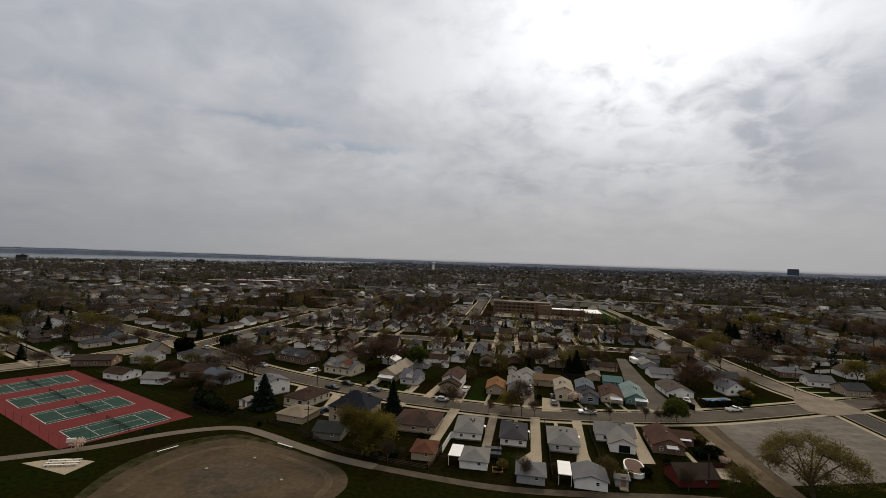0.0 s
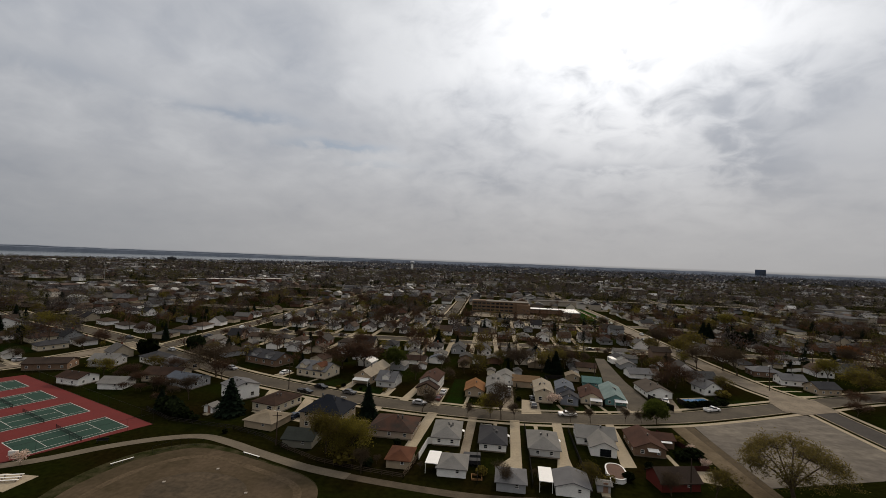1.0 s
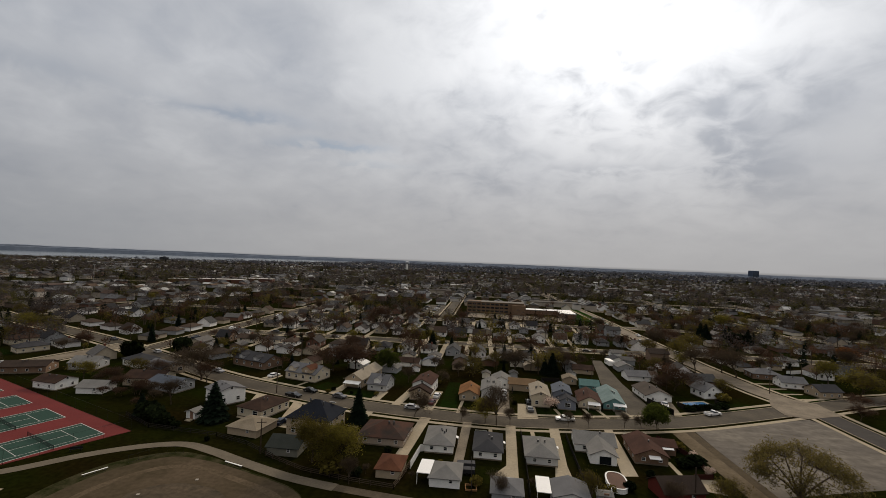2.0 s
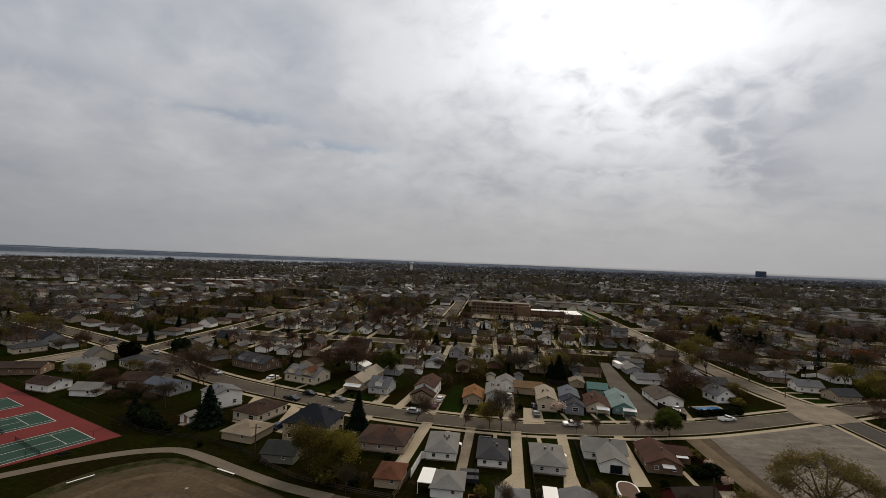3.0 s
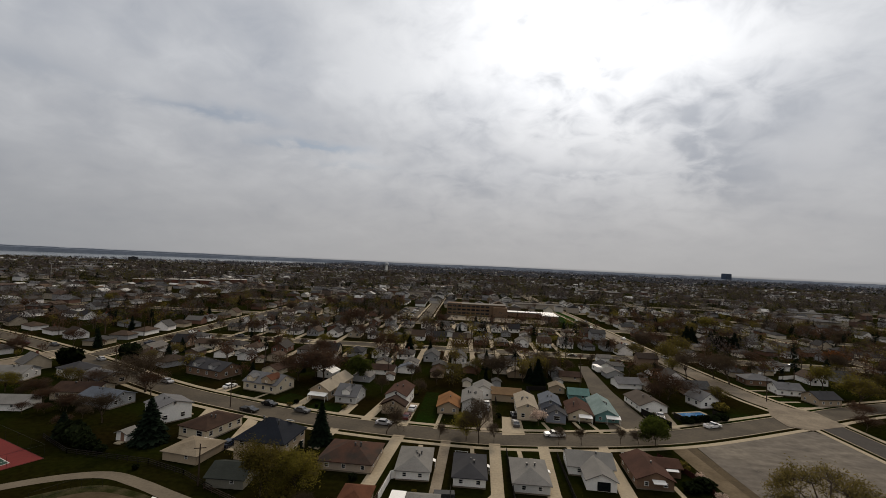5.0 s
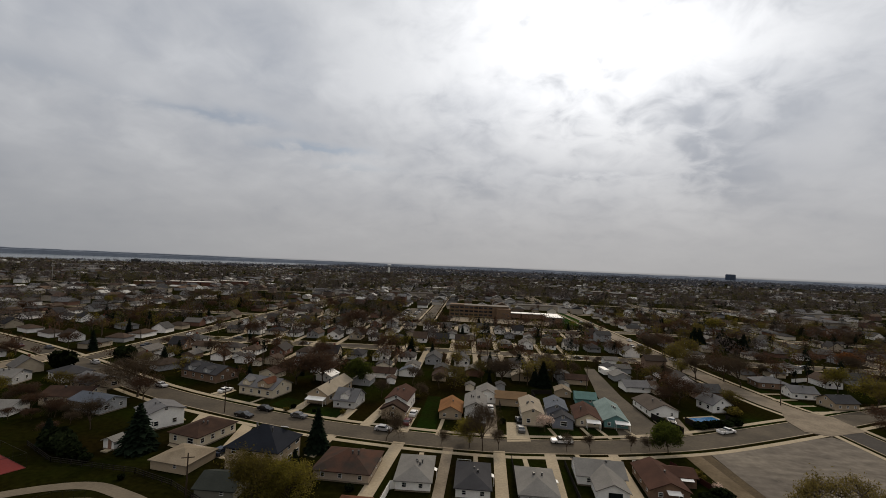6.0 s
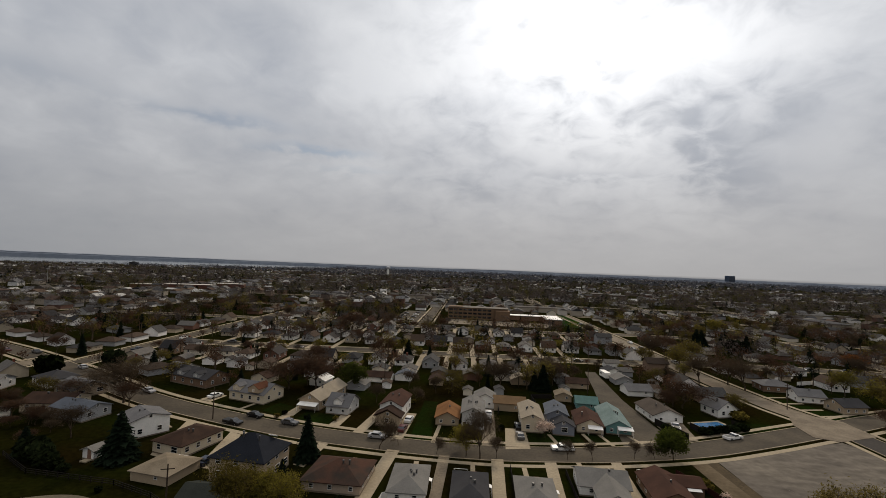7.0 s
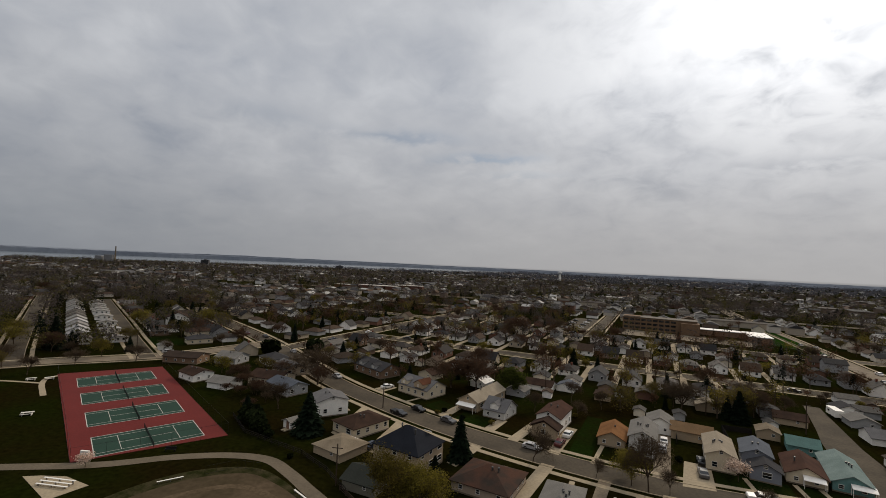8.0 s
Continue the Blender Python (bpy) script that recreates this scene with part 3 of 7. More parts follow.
# ---- houses ----
def make_window(w, h):
    fr, pn = Mesh(), Mesh()
    for x, z, sx, sz in ((-w / 2, 0, 0.07, h), (w / 2, 0, 0.07, h), (0, 0, w + 0.07, 0.08), (0, h - 0.07, w + 0.07, 0.07), (0, h / 2 - 0.02, w, 0.04)):
        fr.box(x, 0, z, sx, 0.1, sz)
    pn.box(0, 0, 0.05, w - 0.05, 0.04, h - 0.1)
    return fr.data("window", TRIM), pn.data("pane", GLASS)


WIN = {k: make_window(*k) for k in ((1.0, 1.2), (1.7, 1.3), (0.7, 0.8), (0.8, 0.9))}


def add_window(parent, x, y, z, turn, size):
    fr, pn = WIN[size]
    f = part("window", fr, None, parent, at=pose(x, y, z, 0, 0, turn))
    part("pane", pn, None, f)


def roof_mesh(w, d, h, kind, pitch, over=0.4, thick=0.16):
    """Hip roof, or a gable whose ridge runs along x or y, as a closed slab."""
    W, D = w / 2 + over, d / 2 + over
    ms = Mesh()
    e = h - over * pitch * 0.5
    if kind == "hip":
        if w >= d:
            r, top = W - D, e + D * pitch
            ridge = [(-r, 0, top), (r, 0, top)]
            corners = [(-W, -D, e), (W, -D, e), (W, D, e), (-W, D, e)]
            f = [(0, 1, 5, 4), (1, 2, 5), (2, 3, 4, 5), (3, 0, 4)]
        else:
            r, top = D - W, e + W * pitch
            ridge = [(0, -r, top), (0, r, top)]
            corners = [(-W, -D, e), (W, -D, e), (W, D, e), (-W, D, e)]
            f = [(0, 1, 4), (1, 2, 5, 4), (2, 3, 5), (3, 0, 4, 5)]
        pts = corners + ridge
        low = [(x, y, z - thick) for x, y, z in corners]
        ms.solid(pts + low, f + [(0, 6, 7, 1), (1, 7, 8, 2), (2, 8, 9, 3), (3, 9, 6, 0), (9, 8, 7, 6)])
        return ms, top
    if kind == "x":
        top = e + D * pitch
        prof = [(-D, e), (0, top), (D, e), (D, e - thick), (0, top - thick), (-D, e - thick)]
        a = [(-W, y, z) for y, z in prof]
        b = [(W, y, z) for y, z in prof]
    elif kind == "y":
        top = e + W * pitch
        prof = [(W, e), (0, top), (-W, e), (-W, e - thick), (0, top - thick), (W, e - thick)]
        a = [(x, -D, z) for x, z in prof]
        b = [(x, D, z) for x, z in prof]
    else:                                         # gambrel, ridge along y
        top = e + W * 1.05
        prof = [(W, e), (W * 0.62, e + W * 0.72), (0, top), (-W * 0.62, e + W * 0.72), (-W, e), (-W, e - thick), (0, e - thick), (W, e - thick)]
        a = [(x, -D, z) for x, z in prof]
        b = [(x, D, z) for x, z in prof]
    n = len(a)
    ms.solid(a + b, [tuple(range(n))[::-1], tuple(range(n, 2 * n))] + [(i, (i + 1) % n, n + (i + 1) % n, n + i) for i in range(n)])
    return ms, top


def wall_mesh(w, d, h, kind, pitch):
    ms = Mesh()
    W, D = w / 2, d / 2
    ms.box(0, 0, 0, w, d, h - 0.05)
    if kind == "x":
        t = h - 0.1 + D * pitch
        for s in (-1, 1):
            ms.prism([(s * W - 0.12 * (s > 0), -D + 0.05), (s * W + 0.12 * (s < 0), -D + 0.05), (s * W + 0.12 * (s < 0), D - 0.05), (s * W - 0.12 * (s > 0), D - 0.05)], h - 0.06, h - 0.05)
            x0, x1 = sorted((s * W, s * (W - 0.15)))
            ms.solid([(x0, -D, h - 0.06), (x0, D, h - 0.06), (x0, 0, t), (x1, -D, h - 0.06), (x1, D, h - 0.06), (x1, 0, t)], [(0, 2, 1), (3, 4, 5), (0, 3, 5, 2), (1, 2, 5, 4), (0, 1, 4, 3)])
    elif kind in ("y", "gambrel"):
        t = h - 0.1 + W * (pitch if kind == "y" else 0.9)
        for s in (-1, 1):
            y0, y1 = sorted((s * D, s * (D - 0.15)))
            ms.solid([(-W, y0, h - 0.06), (W, y0, h - 0.06), (0, y0, t), (-W, y1, h - 0.06), (W, y1, h - 0.06), (0, y1, t)], [(0, 1, 2), (3, 5, 4), (0, 2, 5, 3), (1, 4, 5, 2), (0, 3, 4, 1)])
    return ms


def place_windows(h, w, d, hh, wins, storeys, rng):
    """Windows on all four walls; a door on the street side."""
    for s in range(storeys):
        z = (0.8 if hh < 2.7 else 1.0) + s * 2.5
        if z + 1.2 > hh:
            break
        for side, (length, dist, turn) in enumerate(((w, d / 2, 0), (d, w / 2, 90), (w, d / 2, 180), (d, w / 2, 270))):
            n = wins[side % 2]
            for i in range(n):
                u = (i + 0.5) / n * length - length / 2 + rng.uniform(-0.25, 0.25)
                a = radians(turn)
                x, y = u * math.cos(a) + (dist + 0.03) * math.sin(a), u * math.sin(a) - (dist + 0.03) * math.cos(a)
                add_window(h, x, y, z, turn, (0.8, 0.9) if hh < 2.7 else (1.0, 1.2) if rng.random() < 0.75 else (1.7, 1.3))


DOOR = Mesh()
DOOR.box(0, 0, 0.25, 0.95, 0.08, 2.05)
DOOR_ME = DOOR.data("door", mat("door_paint", (0.30, 0.20, 0.15), 0.6, 0.15, 1.0, 5.0, 0.0))
GDOOR = Mesh()
GDOOR.box(0, 0, 0.05, 2.6, 0.08, 2.05)
for i in range(3):
    GDOOR.box(0, 0, 0.5 + i * 0.5, 2.6, 0.1, 0.03)
GDOOR_ME = GDOOR.data("garage_door", TRIM)
CHIM = Mesh()
CHIM.box(0, 0, 0, 0.7, 0.55, 2.2)
CHIM.box(0, 0, 2.2, 0.82, 0.66, 0.12)
CHIM_ME = CHIM.data("chimney", mat("red_brick", (0.22, 0.10, 0.07), 0.9, 0.25, 1.0, 8.0, 0.2))
VENT = Mesh()
VENT.tube((0, 0, -0.5), (0, 0, 0.5), 0.16, 0.16, 8)
VENT.tube((0, 0, 0.5), (0, 0, 0.66), 0.26, 0.18, 8)
VENT_ME = VENT.data("vent", mat("vent_metal", (0.14, 0.14, 0.14), 0.5, 0.1, 1.0, 5.0, 0.0, metal=0.5))


def house(x, y, turn, w, d, h, kind, pitch, wall, roof, label, name="house", category="house", storeys=1, wins=(3, 3), chimney=False, vents=2, door=True, awning=None, group="houses", seed=0):
    rng = random.Random(seed + int(x * 7 + y * 13))
    ho = thing(name, x, y, turn, label, category, group)
    part("wall", wall_mesh(w, d, h, kind, pitch), wall, ho)
    ms, top = roof_mesh(w, d, h, kind, pitch)
    part("roof", ms, roof, ho)
    if name == "garage":
        part("garage_door", GDOOR_ME, None, ho, at=pose(0, d / 2 + 0.03, 0))
        if wins[0]:
            add_window(ho, w * 0.2, -d / 2 - 0.03, 1.0, 0, (0.7, 0.8))
        return ho
    base = Mesh()
    base.box(0, 0, -0.1, w + 0.06, d + 0.06, 0.4)
    part("foundation", base, OLD_CONCRETE, ho)
    place_windows(ho, w, d, h, wins, storeys, rng)
    if kind == "y" and h > 2.5:
        for s in (-1, 1):
            add_window(ho, 0, s * (d / 2 + 0.03), h + 0.25, 0 if s < 0 else 180, (0.7, 0.8))
    elif kind == "x":
        for s in (-1, 1):
            add_window(ho, s * (w / 2 + 0.03), 0, h + 0.2, 90 * s, (0.7, 0.8))
    if door:
        part("door", DOOR_ME, None, ho, at=pose(w * 0.12, (d / 2 + 0.04) * door, 0))
        st = Mesh()
        st.box(w * 0.12, (d / 2 + 0.75) * door, 0, 1.7, 1.4, 0.24)
        part("front_step", st, CONCRETE, ho)
    if chimney:
        part("chimney", CHIM_ME, None, ho, at=pose(w * 0.14, d * 0.08, top - 1.5))
    for i in range(vents):
        u = rng.uniform(-0.22, 0.22)
        part("vent", VENT_ME, None, ho, at=pose(u * w, -d * rng.uniform(0.0, 0.14), top - 0.45))
    if awning:
        ax, ay, aw, ad = awning
        ms = Mesh()
        hi, lo = 2.35, 1.85
        zi, zo = (hi, lo) if ay > 0 else (lo, hi)
        top = [(ax - aw / 2, ay - ad / 2, zi), (ax + aw / 2, ay - ad / 2, zi), (ax + aw / 2, ay + ad / 2, zo), (ax - aw / 2, ay + ad / 2, zo)]
        ms.solid(top + [(x_, y_, z_ - 0.09) for x_, y_, z_ in top], [(0, 1, 2, 3), (7, 6, 5, 4), (0, 4, 5, 1), (1, 5, 6, 2), (2, 6, 7, 3), (3, 7, 4, 0)])
        aw_ob = part("awning", ms, TRIM, ho, "white metal awning")
        for s in (-1, 1):
            for r in (-1, 1):
                q = Mesh()
                q.box(ax + s * (aw / 2 - 0.1), ay + r * (ad / 2 - 0.1), 0, 0.08, 0.08, 1.85 if r * ay > 0 else 2.2)
                part("post", q, TRIM, aw_ob)
    return ho


def dormer(ho, x, y, z, w, depth, wall, roof, turn=0):
    """A small gabled dormer set into a roof slope, facing -y before it is turned."""
    a = pose(x, y, z, 0, 0, turn)
    body = part("dormer", wall_mesh(w, depth, 1.3, "y", 0.6), wall, ho, at=a)
    ms, _ = roof_mesh(w, depth, 1.3, "y", 0.6, 0.2, 0.1)
    part("dormer_roof", ms, roof, body)
    fr, pn = WIN[(0.7, 0.8)]
    part("window", fr, None, body, at=pose(0, -depth / 2 - 0.03, 0.25))


S_WHITE, S_CREAM, S_TAN = siding("white", (0.80, 0.80, 0.78)), siding("cream", (0.62, 0.56, 0.45)), siding("tan", (0.44, 0.37, 0.28))
S_GREY, S_BLUE, S_TEAL = siding("grey", (0.38, 0.39, 0.40)), siding("slate_blue", (0.27, 0.29, 0.335)), siding("teal", (0.19, 0.33, 0.33))
S_RED, S_PINK, S_BEIGE = siding("barn_red", (0.16, 0.045, 0.035)), siding("rose", (0.45, 0.385, 0.32)), siding("beige", (0.47, 0.41, 0.33))
S_PALE = siding("pale_grey", (0.56, 0.565, 0.56))
R_BROWN, R_LGREY = shingle("brown", (0.085, 0.058, 0.045), (0.062, 0.044, 0.036)), shingle("light_grey", (0.228, 0.223, 0.213))
R_RUST, R_GREY = shingle("rust", (0.15, 0.078, 0.050), (0.115, 0.06, 0.041)), shingle("grey", (0.185, 0.185, 0.19))
R_DARK, R_NAVY = shingle("charcoal", (0.085, 0.085, 0.09)), shingle("navy_grey", (0.040, 0.044, 0.054))
R_TAN, R_ORANGE = shingle("tan", (0.25, 0.218, 0.172), (0.205, 0.176, 0.136)), shingle("orange", (0.25, 0.145, 0.075), (0.20, 0.115, 0.06))
R_WHITE, R_SAND = mat("white_membrane", (0.74, 0.74, 0.73), 0.6, 0.05, 0.5, 3.0, 0.0), shingle("sand", (0.325, 0.292, 0.24))
R_DARKBR = shingle("dark_brown", (0.082, 0.064, 0.054), (0.066, 0.053, 0.045))
R_REDBR = shingle("red_brown", (0.108, 0.066, 0.052), (0.084, 0.053, 0.043))
R_TEAL = shingle("teal_grey", (0.22, 0.275, 0.27), (0.18, 0.23, 0.225))
R_SLATE = shingle("slate", (0.15, 0.165, 0.19))


def gable_garage(x, y, turn, w, d, wall, roof, label, kind="y", pitch=0.4, h=2.05):
    return house(x, y, turn, w, d, h, kind, pitch, wall, roof, label, "garage", "garage", wins=(1, 0), group="garages")


green = Mesh()
green.prism([(-13.6, 143.6), (-8.2, 143.4), (-8.6, 176), (-13.0, 177)], -0.2, 0.02)
structure("lawn", green, LAWN, "green empty lot beside a driveway", "lawn")
for pts in ([(-59, 158.5), (-51.5, 155), (-50.5, 163), (-57, 166)], [(-46.5, 152.4), (-37, 149.6), (-36, 158), (-46, 160)], [(17.2, 146), (31.5, 147.4), (31, 154), (17.2, 154)], [(33, 148), (44, 150), (43, 155), (32.5, 155)], [(61, 147.5), (95, 163), (92, 172), (84, 172)], [(109.5, 176), (111, 187), (104, 192)], [(115, 188), (140, 196), (138, 186), (118, 180)]):
    green = Mesh()
    green.prism(pts, -0.2, 0.018)
    structure("lawn", green, LAWN, "green front lawn behind the pavement", "lawn")

# south side of the street, along the park
house(-24.6, 120.6, -3, 11.6, 11.0, 2.2, "hip", 0.40, S_PINK, mat("patched_shingle", (0.068, 0.057, 0.050), 0.92, 0.15, 0.3, 5.0, 0.3, second=(0.11, 0.068, 0.053), spec=0.03), "beige bungalow with a patched dark brown hip roof", wins=(3, 3))
gable_garage(-19.3, 102.8, -1, 5.2, 7.0, S_TAN, R_RUST, "small tan garage with a rust red roof", "hip")
house(-10.2, 119.2, 1, 6.9, 11.6, 2.2, "hip", 0.42, S_WHITE, R_LGREY, "white bungalow with a pale grey hip roof", wins=(2, 3), vents=4)
gable_garage(-7.2, 101.2, 0, 6.2, 7.2, S_WHITE, R_LGREY, "white garage with a pale grey roof", "hip")
house(1.7, 117.7, -1, 6.6, 11.2, 2.2, "hip", 0.42, S_WHITE, R_DARK, "white bungalow with a charcoal hip roof", wins=(2, 3), vents=3, awning=(-2.0, 6.9, 3.0, 1.2))
gable_garage(5.4, 96.8, -2, 5.9, 6.4, S_GREY, R_GREY, "grey garage at the end of a flared driveway", "hip", 0.3)
house(14.2, 117.0, -2, 7.2, 11.4, 2.2, "hip", 0.42, S_PALE, R_LGREY, "pale bungalow with a light grey hip roof", wins=(2, 3), vents=3)
gable_garage(17.8, 97.4, -3, 6.6, 6.8, S_WHITE, R_GREY, "white garage with a grey gable roof", "y", 0.3)
ho = house(28.4, 124.6, -4, 9.6, 8.0, 2.2, "x", 0.44, S_WHITE, R_LGREY, "white house with a grey roof and a rear wing", wins=(2, 2))
wing = Mesh()
wg = wall_mesh(6.0, 7.4, 2.2, "y", 0.46)
part("rear_wing", wg, S_WHITE, ho, at=pose(0.9, -6.2, 0))
part("wing_roof", roof_mesh(6.0, 8.6, 2.2, "y", 0.46)[0], R_LGREY, ho, at=pose(0.9, -5.6, 0))
opening = Mesh()
opening.box(0, 0, 0.1, 2.6, 0.06, 1.8)
part("patio_door", opening, GLASS, ho, "dark glass patio door", at=pose(1.3, -9.95, 0))
ho = house(40.4, 122.4, -3, 7.4, 11.4, 2.2, "y", 0.42, BRICK, R_REDBR, "tan brick ranch house with a dark brown roof", wins=(2, 3), vents=1, awning=(-0.6, 7.4, 5.0, 1.3))
part("side_wing", wall_mesh(4.6, 5.0, 2.3, "x", 0.36), BRICK, ho, at=pose(5.4, 3.4, 0))
part("wing_roof", roof_mesh(6.0, 5.0, 2.3, "x", 0.36)[0], R_REDBR, ho, at=pose(4.7, 3.4, 0))
for ax, ay in ((0.6, -6.3), (5.6, 0.4)):
    shade = Mesh()
    shade.solid([(-1.3, -0.6, 1.85), (1.3, -0.6, 1.85), (1.3, 0.6, 2.2), (-1.3, 0.6, 2.2), (-1.3, -0.6, 1.77), (1.3, -0.6, 1.77), (1.3, 0.6, 2.12), (-1.3, 0.6, 2.12)], [(0, 1, 2, 3), (7, 6, 5, 4), (0, 4, 5, 1), (1, 5, 6, 2), (2, 6, 7, 3), (3, 7, 4, 0)])
    part("awning", shade, TRIM, ho, "white metal awning", at=pose(ax, ay, 0))
ho = house(40.2, 103.2, 12, 8.6, 6.0, 2.0, "x", 0.62, S_RED, R_DARKBR, "dark red barn-like garage with a red-brown roof", "garage", "garage", wins=(1, 0), group="garages")


def canopy(x, y, turn, w, d):
    c = thing("patio_canopy", x, y, turn, "white flat metal patio canopy on thin posts", "canopy", "canopies")
    ms = Mesh()
    ms.box(0, 0, 2.25, w, d, 0.14)
    part("cover", ms, R_WHITE, c)
    for sx in (-1, 1):
        for sy in (-1, 1):
            q = Mesh()
            q.box(sx * (w / 2 - 0.12), sy * (d / 2 - 0.12), 0, 0.1, 0.1, 2.25)
            part("post", q, TRIM, c)


canopy(-11.6, 101.4, -2, 2.8, 6.4)
canopy(12.6, 97.9, -3, 2.8, 6.6)


def driveway(pts, label="pale concrete driveway beside a house", material=None, z=0.055):
    ms = Mesh()
    ms.prism(pts, -0.2, z)
    structure("driveway", ms, material or CONCRETE, label, "driveway")


driveway([(-20.6, 105.5), (-17.6, 106.5), (-14.9, 136.6), (-17.9, 136.9)])
driveway([(-6.4, 105.0), (-4.2, 105), (-2.9, 135.6), (-5.4, 135.6)], material=OLD_CONCRETE)
driveway([(3.0, 101.2), (8.2, 101.4), (9.5, 135.4), (6.7, 135.2), (5.9, 110.0), (3.2, 105.5)])
driveway([(15.6, 101.4), (20.2, 101.4), (19.9, 112), (21.6, 135.8), (18.9, 135.5), (17.2, 112)])
driveway([(31.4, 109.4), (35, 110), (36.9, 138), (34.5, 137.6)])
driveway([(46.4, 106), (51.0, 104.6), (51.8, 111.2), (46.8, 111)])
driveway([(44.4, 112.5), (45.5, 112.3), (45.3, 119), (44.2, 119)])
for x, y in ((-6.1, 119.5), (5.6, 118.5), (18.4, 118.0)):
    sa = thing("side_awning", x, y, 0, "small white door awning on a bungalow wall", "awning", "side awnings")
    ms = Mesh()
    ms.solid([(-0.6, -0.65, 2.1), (0.35, -0.65, 1.8), (0.35, 0.65, 1.8), (-0.6, 0.65, 2.1), (-0.6, -0.65, 2.02), (0.35, -0.65, 1.72), (0.35, 0.65, 1.72), (-0.6, 0.65, 2.02)], [(0, 1, 2, 3), (7, 6, 5, 4), (0, 4, 5, 1), (1, 5, 6, 2), (2, 6, 7, 3), (3, 7, 4, 0)])
    part("cover", ms, TRIM, sa)
    for r in (-0.6, 0.6):
        ms = Mesh()
        ms.box(0.28, r, 0, 0.05, 0.05, 1.76)
        part("post", ms, TRIM, sa)
# west of them
bigh = house(-43.6, 121.2, -6, 11.6, 10.0, 4.8, "hip", 0.66, S_TAN, R_NAVY, "two-storey beige house with a dark slate hip roof", storeys=2, wins=(3, 3))
part("roof_vent", VENT_ME, None, bigh, at=pose(2.4, -1.2, 7.6))
hatch = Mesh()
hatch.box(0, 0, 0, 1.5, 1.0, 0.14)
part("skylight", hatch, TRIM, bigh, "white framed skylight", at=pose(3.2, 2.6, 6.9, -30, 0, 0))
gable_garage(-45.4, 108.8, 0, 7.4, 7.2, siding("olive_grey", (0.24, 0.235, 0.20)), shingle("green_grey", (0.06, 0.066, 0.06)), "grey garage with a dark low roof", "x")
house(-63.6, 131.6, -16, 8.6, 11.4, 2.8, "hip", 0.34, S_CREAM, R_BROWN, "cream bungalow with a weathered brown hip roof", wins=(2, 4))
gable_garage(-59.6, 118.2, -10, 8.6, 8.4, S_TAN, R_TAN, "tan garage with a low tan roof", "hip", 0.28)
driveway([(-55.5, 122), (-51.5, 121), (-55.5, 140), (-59, 141.5)])
driveway([(-68.8, 126), (-66, 125), (-71.5, 147), (-74.4, 148)])
driveway([(-36.5, 126), (-33.8, 125), (-32.5, 138.4), (-36.0, 138.8)])
house(-79.6, 138.2, -36, 8.2, 8.6, 4.3, "x", 0.3, S_WHITE, R_GREY, "two-storey white house with a low grey gable roof", storeys=2, wins=(2, 2), chimney=False)
sh = house(-79.4, 123.4, -10, 3.0, 3.0, 2.1, "y", 0.4, S_WHITE, R_LGREY, "small white garden shed beside a spruce", "shed", "shed", wins=(0, 0), chimney=False, vents=0, door=-1, group="sheds")
house(24.4, 97.6, -6, 2.6, 2.0, 1.9, "x", 0.3, S_GREY, R_LGREY, "small grey garden shed", "shed", "shed", wins=(0, 0), chimney=False, vents=0, door=-1, group="sheds")
house(-115, 150.6, 6, 12.5, 9.0, 2.8, "x", 0.36, S_CREAM, R_BROWN, "cream ranch house with a brown gable roof", wins=(3, 2))
house(-103.6, 146.2, -14, 12.0, 7.6, 2.8, "x", 0.36, S_GREY, R_SLATE, "grey ranch house with a slate roof", wins=(3, 2))
gable_garage(-124.0, 139.0, 8, 8.0, 7.0, S_WHITE, R_LGREY, "white garage with a pale roof", "x")
house(-139.7, 140, -8, 9.5, 7.2, 2.6, "x", 0.36, S_WHITE, R_BROWN, "small white house with a brown roof beside the courts", wins=(2, 2))
house(-150.6, 163.5, 12, 9.5, 8.5, 2.8, "x", 0.4, S_GREY, R_LGREY, "grey house with a pale roof", wins=(2, 2))
house(-166, 154.5, 20, 14.5, 8.2, 2.6, "x", 0.33, BRICK, R_DARKBR, "long brick ranch house with a brown roof", wins=(4, 2))
house(-120, 164, -22, 11, 9, 2.8, "x", 0.4, S_BEIGE, R_GREY, "beige house with a grey gable roof", wins=(3, 2))
house(-136, 172, -24, 10, 9, 2.8, "hip", 0.4, S_WHITE, R_DARK, "white house with a charcoal hip roof", wins=(3, 2))

# north side of the street
ho = house(-93.5, 183.5, -20, 17.5, 9.5, 3.0, "x", 0.45, BRICK, R_DARK, "long dark house with a grey roof and front gables", wins=(4, 2))
dormer(ho, -4, -3.2, 3.1, 2.6, 3.4, S_GREY, R_DARK)
dormer(ho, 4, -3.2, 3.1, 2.6, 3.4, S_GREY, R_DARK)
ho = house(-66, 169.5, -16, 13.2, 9.2, 3.0, "x", 0.5, S_CREAM, R_GREY, "cream house with a grey roof, porch and rust dormer", wins=(4, 2))
dormer(ho, -3.8, -3.2, 3.2, 2.6, 3.2, S_CREAM, R_GREY)
dormer(ho, 3.2, -2.6, 3.4, 4.0, 5.2, S_TAN, R_RUST)
house(-44.6, 170.8, -8, 6.6, 19.0, 3.0, "y", 0.58, S_TAN, R_SAND, "long tan house with a front gable and sand roof", storeys=1, wins=(2, 4), awning=(0, -10.6, 6.0, 2.2))
ho = house(-36.2, 162.8, -8, 6.8, 8.4, 2.5, "x", 0.6, S_PALE, R_GREY, "pale grey cape house with a gabled dormer", wins=(2, 2))
